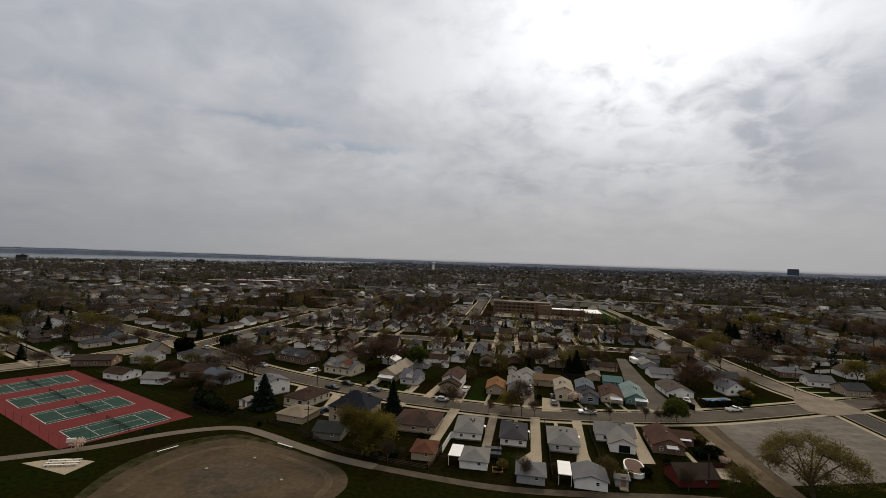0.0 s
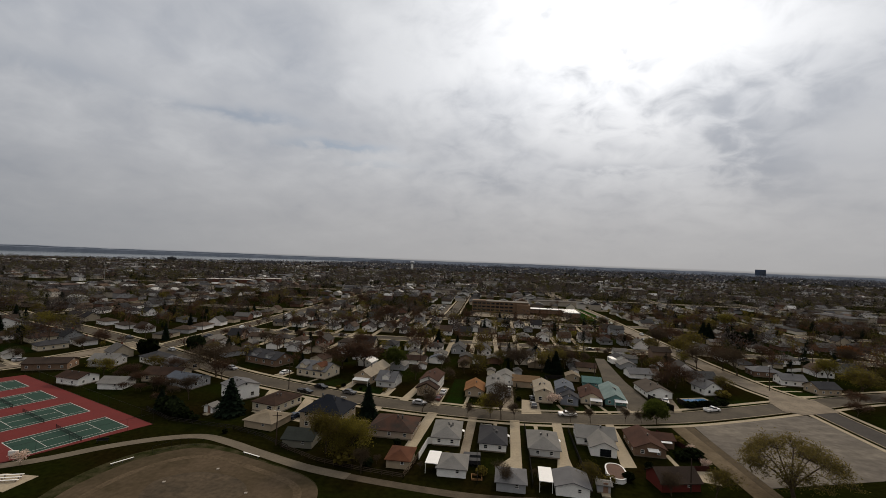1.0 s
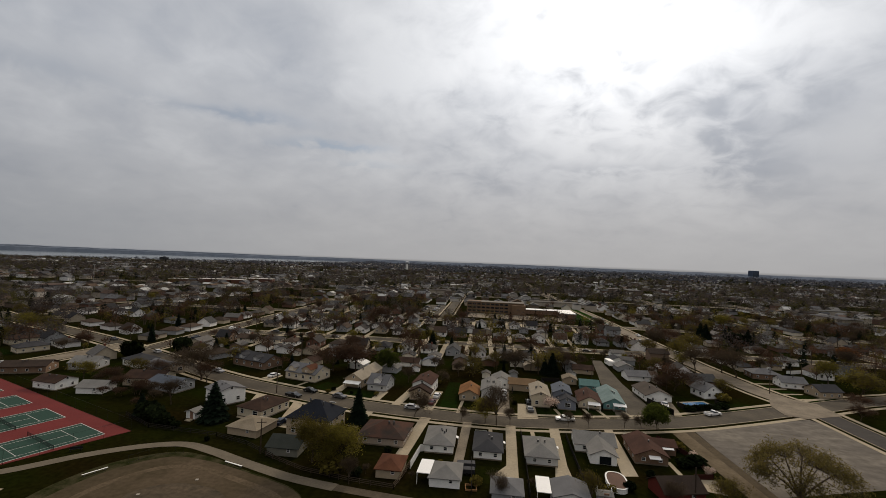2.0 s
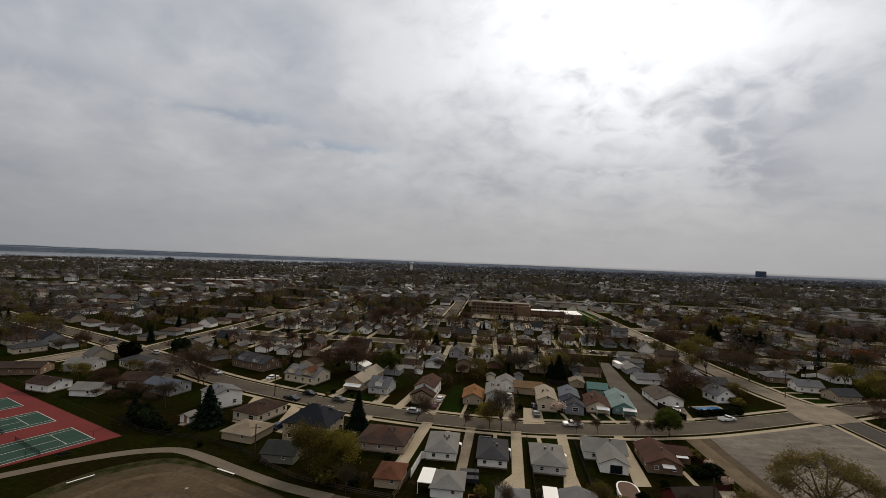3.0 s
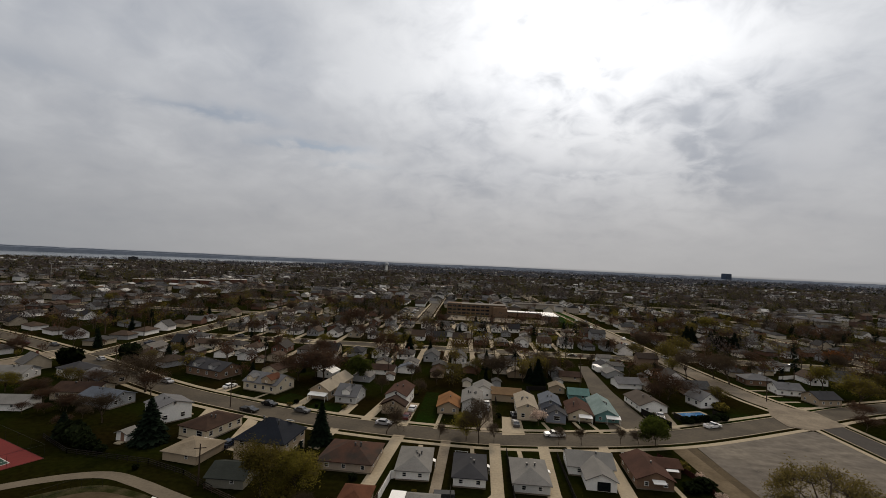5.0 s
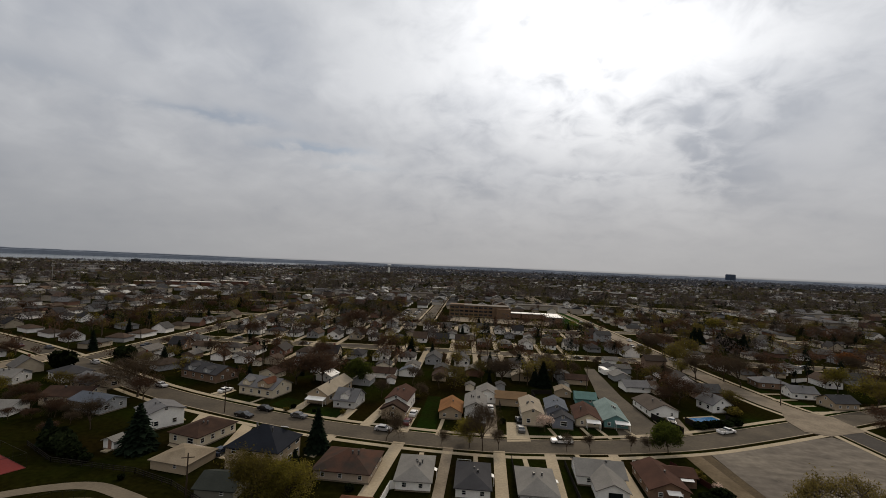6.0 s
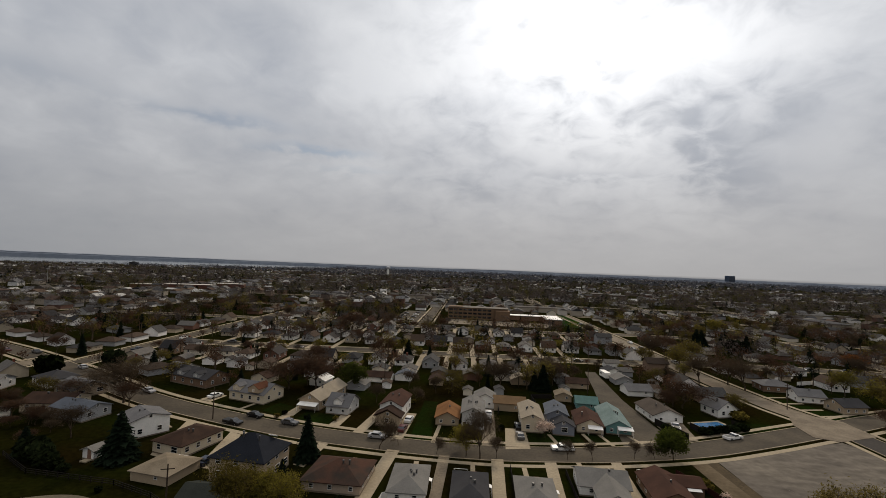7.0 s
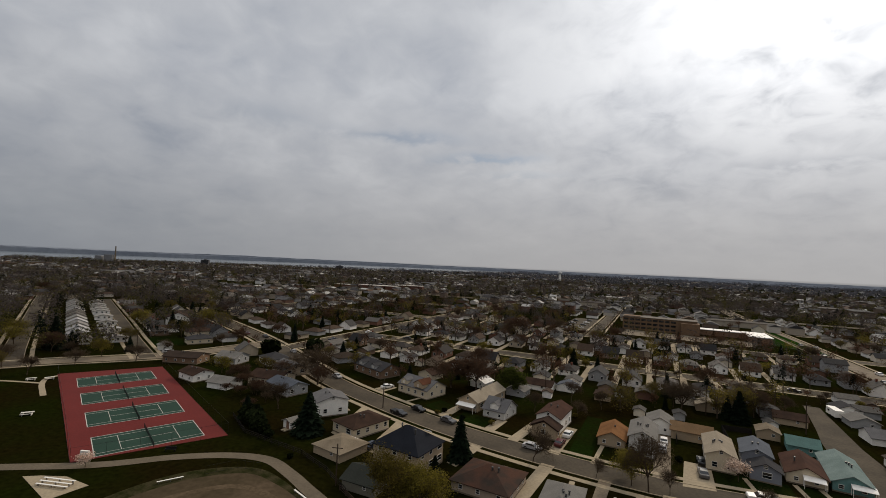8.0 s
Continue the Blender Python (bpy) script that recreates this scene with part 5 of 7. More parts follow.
# ---- far suburb, beyond single houses ----
def far_houses():
    rng = np.random.default_rng(3)
    ms_v, ms_f, ms_m = [], [], []
    n = 0
    y = 60.0
    while y < 3400:
        block = 52 if y < 1500 else 80
        half = y * 1.12 + 60
        x = -max(half, min(2.7 * y, 2600))
        step = 15.5 if y < 1500 else 24
        while x < half:
            px, py = x + rng.uniform(-3, 3), y + rng.uniform(-5, 5)
            x += step * (1 if rng.random() < 0.85 else 2.2)
            if (py < 480 and px > -300) or (py < 300 and px > -430) or (abs(px) < 340 and py < 590 and not free(px, py, 7)):
                continue
            if in_lake(px, py):
                continue
            if abs((px + 33) % 118) < 8 or rng.random() < (0.12 if py < 600 else 0.3 if py < 1500 else 0.5) + (0.22 if px > 0.15 * py and py > 500 else 0.0):
                continue
            if py > 480 and noise.noise((px / 150, py / 240, 0.0)) > 0.12 and rng.random() < 0.75:
                continue
            w, d, h = rng.uniform(7, 12), rng.uniform(8, 12), rng.choice([2.9, 3.0, 5.0])
            if rng.random() < 0.03:
                w, d, h = rng.uniform(20, 60), rng.uniform(14, 30), rng.uniform(4, 8)
            c, s = (1, 0) if rng.random() < 0.6 else (0, 1)
            k = n
            top = h + min(w, 12) / 2 * rng.uniform(0.35, 0.6) if w < 15 else h + 0.3
            for qx, qy, qz in ((-w, -d, 0), (w, -d, 0), (w, d, 0), (-w, d, 0), (-w, -d, h * 2), (w, -d, h * 2), (w, d, h * 2), (-w, d, h * 2)):
                ms_v.append((px + (qx * c - qy * s) / 2, py + (qx * s + qy * c) / 2, qz / 2))
            ms_f += [(k, k + 1, k + 5, k + 4), (k + 1, k + 2, k + 6, k + 5), (k + 2, k + 3, k + 7, k + 6), (k + 3, k, k + 4, k + 7)]
            ms_m += [0] * 4
            k += 8
            for qx, qy, qz in ((-w, -d, h), (w, -d, h), (w, d, h), (-w, d, h), (0, -d, top), (0, d, top)):
                qx, qy = qx * 1.08, qy * 1.06
                ms_v.append((px + (qx * c - qy * s) / 2, py + (qx * s + qy * c) / 2, qz))
            ms_f += [(k, k + 1, k + 4), (k + 1, k + 2, k + 5, k + 4), (k + 2, k + 3, k + 5), (k + 3, k, k + 4, k + 5)]
            ms_m += [1] * 4
            n = k + 6
        y += block * (0.42 if rng.random() < 0.5 else 0.58)
    ms = Mesh()
    ms.v, ms.f, ms.m = ms_v, ms_f, ms_m
    far_w = palette_mat("far_siding", [(0.66, 0.66, 0.66), (0.40, 0.37, 0.32), (0.30, 0.30, 0.31), (0.22, 0.18, 0.15), (0.52, 0.50, 0.47), (0.18, 0.12, 0.10)], 0.85, "g", 0.1)
    far_r = palette_mat("far_shingle", [(0.17, 0.17, 0.175), (0.10, 0.085, 0.07), (0.23, 0.225, 0.22), (0.08, 0.08, 0.085), (0.14, 0.105, 0.08), (0.21, 0.205, 0.20), (0.11, 0.11, 0.11), (0.115, 0.085, 0.07), (0.15, 0.15, 0.155), (0.09, 0.09, 0.095), (0.12, 0.11, 0.10), (0.08, 0.07, 0.065), (0.44, 0.44, 0.43)], 0.92, "g", 0.15)
    structure("distant_houses", ms, [far_w, far_r], "far rows of small houses, too many to count", "houses", kind="stuff")


far_houses()


# ---- trees ----
def leaf_mat(name, c, through_light=0.5):
    """Thin leaves, buds and twigs: light also passes through them."""
    c = tuple(min(1.0, v * 1.3) for v in c)
    m = mat(name, c, 0.9, 0.3, 0.6, 4.0, 0.0, random_shift=0.2, island=0.3, spec=0.0)
    nt = m.node_tree
    b = nt.nodes["Principled BSDF"]
    tr = nt.nodes.new("ShaderNodeBsdfTranslucent")
    mx = nt.nodes.new("ShaderNodeMixShader")
    mx.inputs[0].default_value = through_light
    nt.links.new(b.inputs["Base Color"].links[0].from_socket, tr.inputs[0])
    nt.links.new(b.outputs[0], mx.inputs[1])
    nt.links.new(tr.outputs[0], mx.inputs[2])
    nt.links.new(mx.outputs[0], nt.nodes["Material Output"].inputs[0])
    return m


L_BARE, L_RED = leaf_mat("grey_twigs", (0.088, 0.070, 0.050)), leaf_mat("red_buds", (0.092, 0.060, 0.042))
L_OLIVE, L_GREEN = leaf_mat("olive_buds", (0.142, 0.122, 0.040)), leaf_mat("fresh_leaves", (0.088, 0.106, 0.03), 0.55)
L_ORANGE = leaf_mat("orange_brown_leaves", (0.165, 0.082, 0.036))
L_PINE, L_BLOSSOM = leaf_mat("dark_needles", (0.018, 0.026, 0.018), 0.1), leaf_mat("pale_blossom", (0.55, 0.47, 0.42))
L_YELLOW = leaf_mat("yellow_green_buds", (0.185, 0.165, 0.046), 0.6)
# twigs of far trees, some bluish distance haze mixed into their colour
L_FAR = leaf_mat("haze_tinted_twigs", (0.10, 0.089, 0.086), 0.4)
L_FAROLIVE = leaf_mat("far_buds", (0.085, 0.080, 0.035), 0.35)
L_HEDGE = leaf_mat("dark_hedge", (0.020, 0.026, 0.013), 0.1)


def tree_parts(seed, height, spread, leaf, twigs, levels=4, leaf_size=0.3, slim=0.25, sides=5, fork=0.28, leaf_from=2):
    """Trunk with limbs, and a crown of small loose pieces round the twig ends."""
    girth = 1.0
    for attempt in range(2):
        rng = random.Random(seed)
        wood, ends = Mesh(), []

        def grow(p, d, length, r, level):
            bend = Vector((rng.gauss(0, 1), rng.gauss(0, 1), rng.gauss(0, 0.6))) * 0.16
            mid = p + d * length * 0.5
            d2 = (d + bend).normalized()
            q = mid + d2 * length * 0.5
            wood.tube(p, mid, r, r * 0.85, sides if level < 2 else 3, cap=False)
            wood.tube(mid, q, r * 0.85, r * 0.66, sides if level < 2 else 3, cap=False)
            if level >= leaf_from:
                ends.append((q, length))
            if level >= levels - 1:
                ends.append((mid, length))
            if level == levels:
                return
            n = rng.choice((2, 3, 3)) if level else rng.choice((4, 5))
            a0 = rng.uniform(0, 6.28)
            u = d2.orthogonal().normalized()
            w = d2.cross(u)
            for i in range(n):
                a = a0 + i * 6.283 / n + rng.uniform(-0.4, 0.4)
                side = u * math.cos(a) + w * math.sin(a)
                lean = rng.uniform(0.45, 1.0) * spread
                nd = (d2 + side * lean + Vector((0, 0, 0.12))).normalized()
                grow(q, nd, length * rng.uniform(0.68, 0.9), r * 0.62, level + 1)
            if rng.random() < 0.6:
                grow(q, d2, length * 0.8, r * 0.6, level + 1)

        grow(Vector((0, 0, -0.2)), Vector((rng.uniform(-0.05, 0.05), rng.uniform(-0.05, 0.05), 1)).normalized(), height * fork, height * 0.02 * girth, 0)
        top = max(e[0].z for e in ends)
        k = height / top
        girth = 1 / k
    crown = Mesh()
    for i in range(twigs):
        p, ln = rng.choice(ends)
        c = p.lerp(Vector((0, 0, p.z * 0.6)), rng.random() ** 2 * 0.55) + Vector((rng.gauss(0, 1), rng.gauss(0, 1), rng.gauss(-0.2, 0.9))) * ln * 0.55
        a = Vector((rng.gauss(0, 1), rng.gauss(0, 1), rng.gauss(0.4, 0.8))).normalized()
        b = a.orthogonal().normalized()
        b = (Matrix.Rotation(rng.uniform(0, 6.28), 3, a) @ b) * slim
        s = leaf_size * rng.uniform(0.6, 1.5)
        s /= k
        crown.face([c - a * s, c + b * s, c + a * s, c - b * s])
    for ms in (wood, crown):
        ms.v = [(x * k, y * k, z * k) for x, y, z in ms.v]
    return wood.data("trunk", BARK), crown.data("crown", leaf)


def conifer_parts(seed, height, radius, leaf=None):
    rng = random.Random(seed)
    trunk, crown = Mesh(), Mesh()
    trunk.tube((0, 0, -0.2), (0, 0, height * 0.95), height * 0.02, 0.03, 7)
    n = int(height * 3.2)
    for i in range(n):
        f = i / n
        z = height * (0.06 + 0.92 * f)
        r = radius * (1 - f) ** 0.85 * rng.uniform(0.82, 1.12) + 0.12
        m = max(5, int(14 * (1 - f)) + 4)
        a0 = rng.uniform(0, 6.28)
        for j in range(m):
            a = a0 + j * 6.283 / m + rng.uniform(-0.2, 0.2)
            q = r * rng.uniform(0.72, 1.1)
            dx, dy = math.cos(a), math.sin(a)
            wd = q * 0.26 + 0.12
            for t0, t1, w0, w1 in ((0.05, 0.55, 0.5, 1.0), (0.55, 1.0, 1.0, 0.1)):
                p = [(dx * q * t + s * -dy * wd * w, dy * q * t + s * dx * wd * w, z - q * 0.32 * t * t + rng.uniform(-0.05, 0.05)) for t, w, s in ((t0, w0, -1), (t1, w1, -1), (t1, w1, 1), (t0, w0, 1))]
                crown.face(p)
            for t in (0.45, 0.7, 0.9):
                c = Vector((dx * q * t, dy * q * t, z - q * 0.32 * t * t))
                v = Vector((rng.gauss(0, 1), rng.gauss(0, 1), -0.7)).normalized() * (0.22 + wd * 0.5)
                u = v.orthogonal().normalized() * 0.16
                crown.face([c - u, c + v, c + u])
    return trunk.data("trunk", BARK), crown.data("crown", leaf or L_PINE)


def shrub_parts(seed, leaf, n=260, size=0.22):
    rng = random.Random(seed)
    stem, crown = Mesh(), Mesh()
    for i in range(6):
        a = i * 1.05
        stem.tube((0.1 * math.cos(a), 0.1 * math.sin(a), -0.1), (0.5 * math.cos(a), 0.5 * math.sin(a), 1.1), 0.04, 0.015, 4)
    for i in range(n):
        v = Vector((rng.gauss(0, 1), rng.gauss(0, 1), rng.gauss(0, 1))).normalized() * rng.uniform(0.5, 1.0)
        c = Vector((v.x, v.y, 0.85 + v.z * 0.85 * (0.85 + 0.3 * noise.noise(v * 2.5))))
        a = Vector((rng.gauss(0, 1), rng.gauss(0, 1), rng.gauss(0, 1))).normalized() * size
        b = a.orthogonal() * 0.8
        crown.face([c - a, c + b, c + a, c - b])
    return stem.data("trunk", BARK), crown.data("crown", leaf)


TREES = {}
for i in range(4):
    TREES["bare", i] = tree_parts(20 + i, 10, 0.85, L_BARE, 2600, 5, 0.55, 0.045, fork=0.17)
    TREES["red", i] = tree_parts(40 + i, 9, 0.9, L_RED, 2600, 5, 0.34, 0.12, fork=0.16)
    TREES["olive", i] = tree_parts(60 + i, 9, 0.9, L_OLIVE, 2400, 5, 0.30, 0.17, fork=0.17)
for i in range(2):
    TREES["green", i] = tree_parts(80 + i, 8, 0.9, L_GREEN, 4200, 5, 0.34, 0.4, fork=0.13)
    TREES["yellow", i] = tree_parts(90 + i, 9, 0.85, L_YELLOW, 2600, 5, 0.30, 0.2, fork=0.16)
    TREES["orange", i] = tree_parts(160 + i, 8, 1.0, L_ORANGE, 3600, 5, 0.3, 0.35, fork=0.14)
    TREES["full", i] = tree_parts(170 + i, 9, 0.95, L_YELLOW if i else L_OLIVE, 15000, 5, 0.17, 0.32, fork=0.15)
    TREES["leafy", i] = tree_parts(180 + i, 8, 0.95, L_GREEN, 16000, 5, 0.26, 0.42, fork=0.08, leaf_from=1)
    TREES["spruce", i] = conifer_parts(100 + i, 10, 3.1)
    TREES["pine", i] = conifer_parts(110 + i, 9, 2.2)
    TREES["hedge", i] = shrub_parts(120 + i, L_HEDGE, 420)
    TREES["bush", i] = shrub_parts(130 + i, L_OLIVE, 260, 0.15)
    TREES["blossom", i] = tree_parts(140 + i, 6, 1.0, L_BLOSSOM, 1300, 4, 0.2, 0.6, fork=0.2)
TREE_TEXT = {"bare": ("tree", "bare grey-brown tree in early spring"), "red": ("tree", "tree with a haze of red-brown buds"), "olive": ("tree", "tree with thin olive spring leaves"), "green": ("tree", "round tree in fresh green leaf"), "yellow": ("tree", "tree with yellow-green spring buds"), "orange": ("tree", "broad tree with orange-brown leaves"), "full": ("tree", "tree in thin olive and yellow spring leaf"), "leafy": ("tree", "round street tree in fresh green leaf"), "spruce": ("spruce", "dark green spruce, broad and dense"), "pine": ("pine", "slim dark evergreen tree"), "hedge": ("hedge", "dense dark evergreen shrub"), "bush": ("bush", "loose olive-green garden bush"), "blossom": ("tree", "small tree in pale blossom")}
BASE_H = {"bare": 10, "red": 9, "olive": 9, "green": 8, "orange": 8, "full": 9, "leafy": 8, "yellow": 9, "spruce": 10, "pine": 9, "hedge": 1.7, "bush": 1.7, "blossom": 6}
tree_rng = random.Random(21)


def tree(kind, x, y, height, wide=1.0, label=""):
    i = tree_rng.randrange(4 if kind in ("bare", "red", "olive") else 2)
    name, text = TREE_TEXT[kind]
    t = thing(name, x, y, tree_rng.uniform(0, 360), label or text, "shrub" if kind in ("hedge", "bush") else "tree", "trees")
    s = height / BASE_H[kind]
    t.scale = (s * wide, s * wide, s)
    part("trunk", TREES[kind, i][0], None, t)
    part("crown", TREES[kind, i][1], None, t)
    return t


# the wide bare tree at the edge of the park
def spreading_tree(seed, height, radius, leaf):
    """An old open-grown tree: short trunk, arching limbs and a domed crown of fine twigs with buds."""
    rng = random.Random(seed)
    wood, crown = Mesh(), Mesh()
    fork = Vector((0.5, 0.2, height * 0.2))
    centre = Vector((0.6, 0, height * 0.56))

    def bow(a, b, lift, r0, r1, n, sides):
        """An arched branch; gives the points along it."""
        mid = a.lerp(b, 0.45) + Vector((rng.gauss(0, 0.3), rng.gauss(0, 0.3), lift))
        pts = [a * (1 - q) ** 2 + mid * 2 * q * (1 - q) + b * q * q for q in (k / n for k in range(n + 1))]
        for k in range(n):
            wood.tube(pts[k], pts[k + 1], r0 + (r1 - r0) * k / n, r0 + (r1 - r0) * (k + 1) / n, sides, cap=False)
        return pts

    bow(Vector((0, 0, -0.3)), fork, 0.0, 0.48, 0.36, 4, 9)
    limbs = []
    for i in range(8):
        a = i * 0.785 + rng.uniform(-0.25, 0.25)
        e = rng.uniform(0.15, 0.55) if i % 3 else 1.15
        tip = centre + Vector((math.cos(a) * math.cos(e) * radius * 0.62, math.sin(a) * math.cos(e) * radius * 0.62, math.sin(e) * height * 0.3))
        limbs.append((a, bow(fork, tip, height * 0.07, 0.26, 0.09, 7, 6)))
    for i in range(92):
        a, e = i * 2.39996, math.asin(max(-0.22, 1 - 1.2 * (i + 0.5) / 92))
        swell = 0.9 + 0.16 * noise.noise((math.cos(a) * 1.6, math.sin(a) * 1.6, e * 2))
        tip = centre + Vector((math.cos(a) * math.cos(e) * radius * swell, math.sin(a) * math.cos(e) * radius * swell, math.sin(e) * height * 0.43 * swell))
        limb = min(limbs, key=lambda q: min((p - tip).length for p in q[1][3:]))[1]
        start = min(limb[2:], key=lambda p: (p - tip).length + 0.4 * abs(p.z - tip.z))
        branch = bow(start, tip, 0.25, 0.075, 0.03, 5, 4)
        for k in range(9):
            base = branch[rng.choice((2, 3, 4, 4, 5))]
            out = (base - centre).normalized() + Vector((rng.gauss(0, 0.6), rng.gauss(0, 0.6), rng.gauss(0.15, 0.5)))
            end = base + out.normalized() * radius * rng.uniform(0.09, 0.2)
            bow(base, end, rng.uniform(-0.1, 0.2), 0.028, 0.014, 2, 3)
            for _ in range(11):
                c = base.lerp(end, rng.uniform(0.3, 1.15)) + Vector((rng.gauss(0, 1), rng.gauss(0, 1), rng.gauss(0, 0.8))) * 0.42
                ax = Vector((rng.gauss(0, 1), rng.gauss(0, 1), rng.gauss(0.3, 0.8))).normalized() * rng.uniform(0.16, 0.34)
                b = ax.orthogonal() * 0.3
                crown.face([c - ax, c + b, c + ax, c - b])
    return wood.data("trunk", BARK), crown.data("crown", leaf)


big = thing("tree", 63.2, 101.2, 150, "large spreading bare tree with forked limbs and sparse buds", "tree", "trees")
tw, tcr = spreading_tree(7, 11.6, 9.6, leaf_mat("sparse_buds", (0.15, 0.128, 0.054)))
part("trunk", tw, None, big)
part("crown", tcr, None, big)
for kind, x, y, h, wd in (
        ("full", -37.4, 103.4, 10.5, 1.0), ("full", -31.2, 104.6, 9.0, 1.05), ("bush", -31.5, 99.5, 3.6, 1.5),
        ("spruce", -34.5, 128.7, 10.5, 1.0), ("pine", -35.8, 118.6, 4.6, 1.5), ("bush", -32.5, 114, 3.2, 1.2), ("spruce", -73.4, 122.9, 10.8, 1.4), ("leafy", 50.1, 140.9, 7.2, 1.0), ("hedge", 67.5, 160.4, 2.0, 1.6), ("hedge", 70.5, 161.6, 2.0, 1.6), ("hedge", 73.6, 162.8, 2.1, 1.6), ("hedge", 76.8, 164, 2.0, 1.6), ("hedge", 80, 165.2, 2.2, 1.6), ("hedge", 57.4, 161.5, 2.0, 1.3), ("hedge", 58.4, 158.6, 2.0, 1.3), ("hedge", 59.2, 156.2, 2.0, 1.3),
        ("bare", -100.9, 157.8, 14.0, 1.5), ("red", -97, 155, 8, 1.2), ("pine", -94.5, 122.4, 6.2, 1.7), ("hedge", -91.5, 120.8, 4.6, 1.1), ("hedge", -88.4, 119.4, 4.2, 1.1), ("hedge", -85.6, 118.0, 3.2, 1.2), ("hedge", -82.6, 116.9, 2.4, 1.2), ("hedge", -79.6, 116.0, 1.8, 1.2), ("bare", -93, 132, 8, 1.1),
        ("full", 0.9, 136.2, 7.2, 0.95), ("bare", 4.1, 134.8, 11.5, 0.8), ("bare", -19.7, 136.6, 9.0, 0.8), ("bare", 8, 136, 5, 0.8), ("bare", -6, 136, 4.5, 0.8), ("bare", 24.5, 137.4, 4.6, 0.8), ("bare", 30.5, 138.3, 4.6, 0.8), ("bare", 41, 140.6, 4.4, 0.9), ("bare", 46, 141.6, 4.4, 0.9),
        ("blossom", 21.5, 150.4, 4.4, 1.2), ("red", -60.3, 181, 11.5, 1.5), ("red", -52, 184, 11.5, 1.5), ("red", -56, 187, 10, 1.4), ("green", -39.5, 187, 9.5, 0.9), ("red", 72.4, 184.5, 9.5, 1.6), ("red", 66.5, 182, 6.5, 1.3),
        ("bare", 109.4, 213.0, 13.5, 1.3), ("red", 107.6, 221.5, 12, 1.3), ("bare", 96.0, 221, 12, 1.2), ("olive", 95.6, 237, 12, 1.1), ("olive", 107.4, 252, 13.5, 1.1), ("yellow", 106.8, 262, 9, 1.2), ("bare", 94.2, 266, 13, 1.1), ("red", 107.0, 280, 12, 1.2), ("pine", 138, 309, 13, 1.6), ("pine", 143, 313, 12, 1.7), ("spruce", 151, 306, 11, 1.3), ("pine", 163, 302, 11, 1.6), ("hedge", 157, 303, 8, 1.4), ("orange", 193, 266, 8, 1.5), ("yellow", 184, 374, 13, 1.6), ("bush", 139, 238, 4.5, 1.7), ("olive", 86, 254, 9, 1.1), ("yellow", 93.5, 228, 7, 1.1),
        ("bare", 12.8, 197, 10.0, 1.5), ("olive", -4.8, 191, 7.5, 1.6), ("pine", 28.4, 196.5, 10.0, 1.5), ("pine", 25.4, 197.5, 8.0, 1.2), ("red", 35.3, 208, 8, 1.3), ("red", -69.2, 298, 15, 1.1), ("red", -62.4, 214, 9, 1.3), ("bare", -20, 190, 7, 1.0), ("bare", -10, 186, 6, 1.0),
        ("yellow", -140.1, 150.5, 6.5, 1.3), ("hedge", -149, 182, 7.5, 1.0), ("olive", -126, 157, 7, 1.2), ("red", -118, 158.5, 6, 1.3), ("red", -127, 147, 6.0, 1.2), ("bare", -110, 138, 5, 1.2), ("bare", -103, 137, 5, 1.2),
        ("yellow", -249, 226, 10.0, 1.2), ("bare", -208, 136, 7, 1.1), ("bare", -190, 160, 6, 1.1), ("olive", -200, 108, 7, 1.2), ("bare", -187, 112, 7, 1.2), ("bare", -192, 98, 8, 1.2), 
        ("blossom", -98.0, 86.2, 3.0, 1.1), ("olive", 144, 193, 9, 1.5), ("yellow", 149, 198, 9, 1.6), ("red", 128, 173, 6.0, 1.5), ("red", 137, 168, 6, 1.5), ("red", 121, 163, 5, 1.4),
        ("olive", 90, 186, 5.5, 1.4), ("bush", 85, 175, 3, 1.5), ("hedge", 51.0, 118.5, 2.4, 1.6), ("bush", 50, 127, 2.2, 1.5), ("hedge", 47.6, 117, 2.0, 1.6), ("blossom", 51.2, 112.5, 2.4, 1.0), ("blossom", 51.8, 122, 2.0, 1.0),
        ("bare", -26.5, 95.5, 6.0, 0.7), ("bare", 2.8, 95.4, 6.0, 0.8), ("olive", 21.8, 96.6, 6.0, 0.8), ("bare", 38, 98.2, 5, 1.2), ("olive", 47, 99, 6, 1.2), ("bare", -16, 174, 5.5, 1.0), ("bare", -28, 172, 6, 1.0)):
    tree(kind, x, y, h, wd)
# scrub between the courts and the yards, and along the back fences
for i in range(9):
    x = -96 - i * 5.4 + tree_rng.uniform(-3, 3)
    y = 122 + (i * 5.4) * 0.42 + tree_rng.uniform(4, 16)
    if free(x, y, 1.0):
        tree(tree_rng.choice(("bare", "red", "bare", "red", "bare")), x, y, tree_rng.uniform(2.2, 5.0), 1.3)
for i in range(22):
    x, y = tree_rng.uniform(-30, 46), tree_rng.uniform(98, 104)
    if free(x, y, 0.8) and not any(abs(x - q) < 3.2 for q in (5.5, 17.8, 36, 45)):
        tree(tree_rng.choice(("bush", "hedge", "bare")), x, y, tree_rng.uniform(1.0, 2.2), 1.1)
for i in range(26):
    x, y = tree_rng.uniform(-70, 46), tree_rng.choice((109, 110, 154, 155, 170, 172)) + tree_rng.uniform(-2, 2)
    if free(x, y, 0.6):
        tree(tree_rng.choice(("bush", "hedge")), x, y, tree_rng.uniform(0.8, 1.6), 1.1)
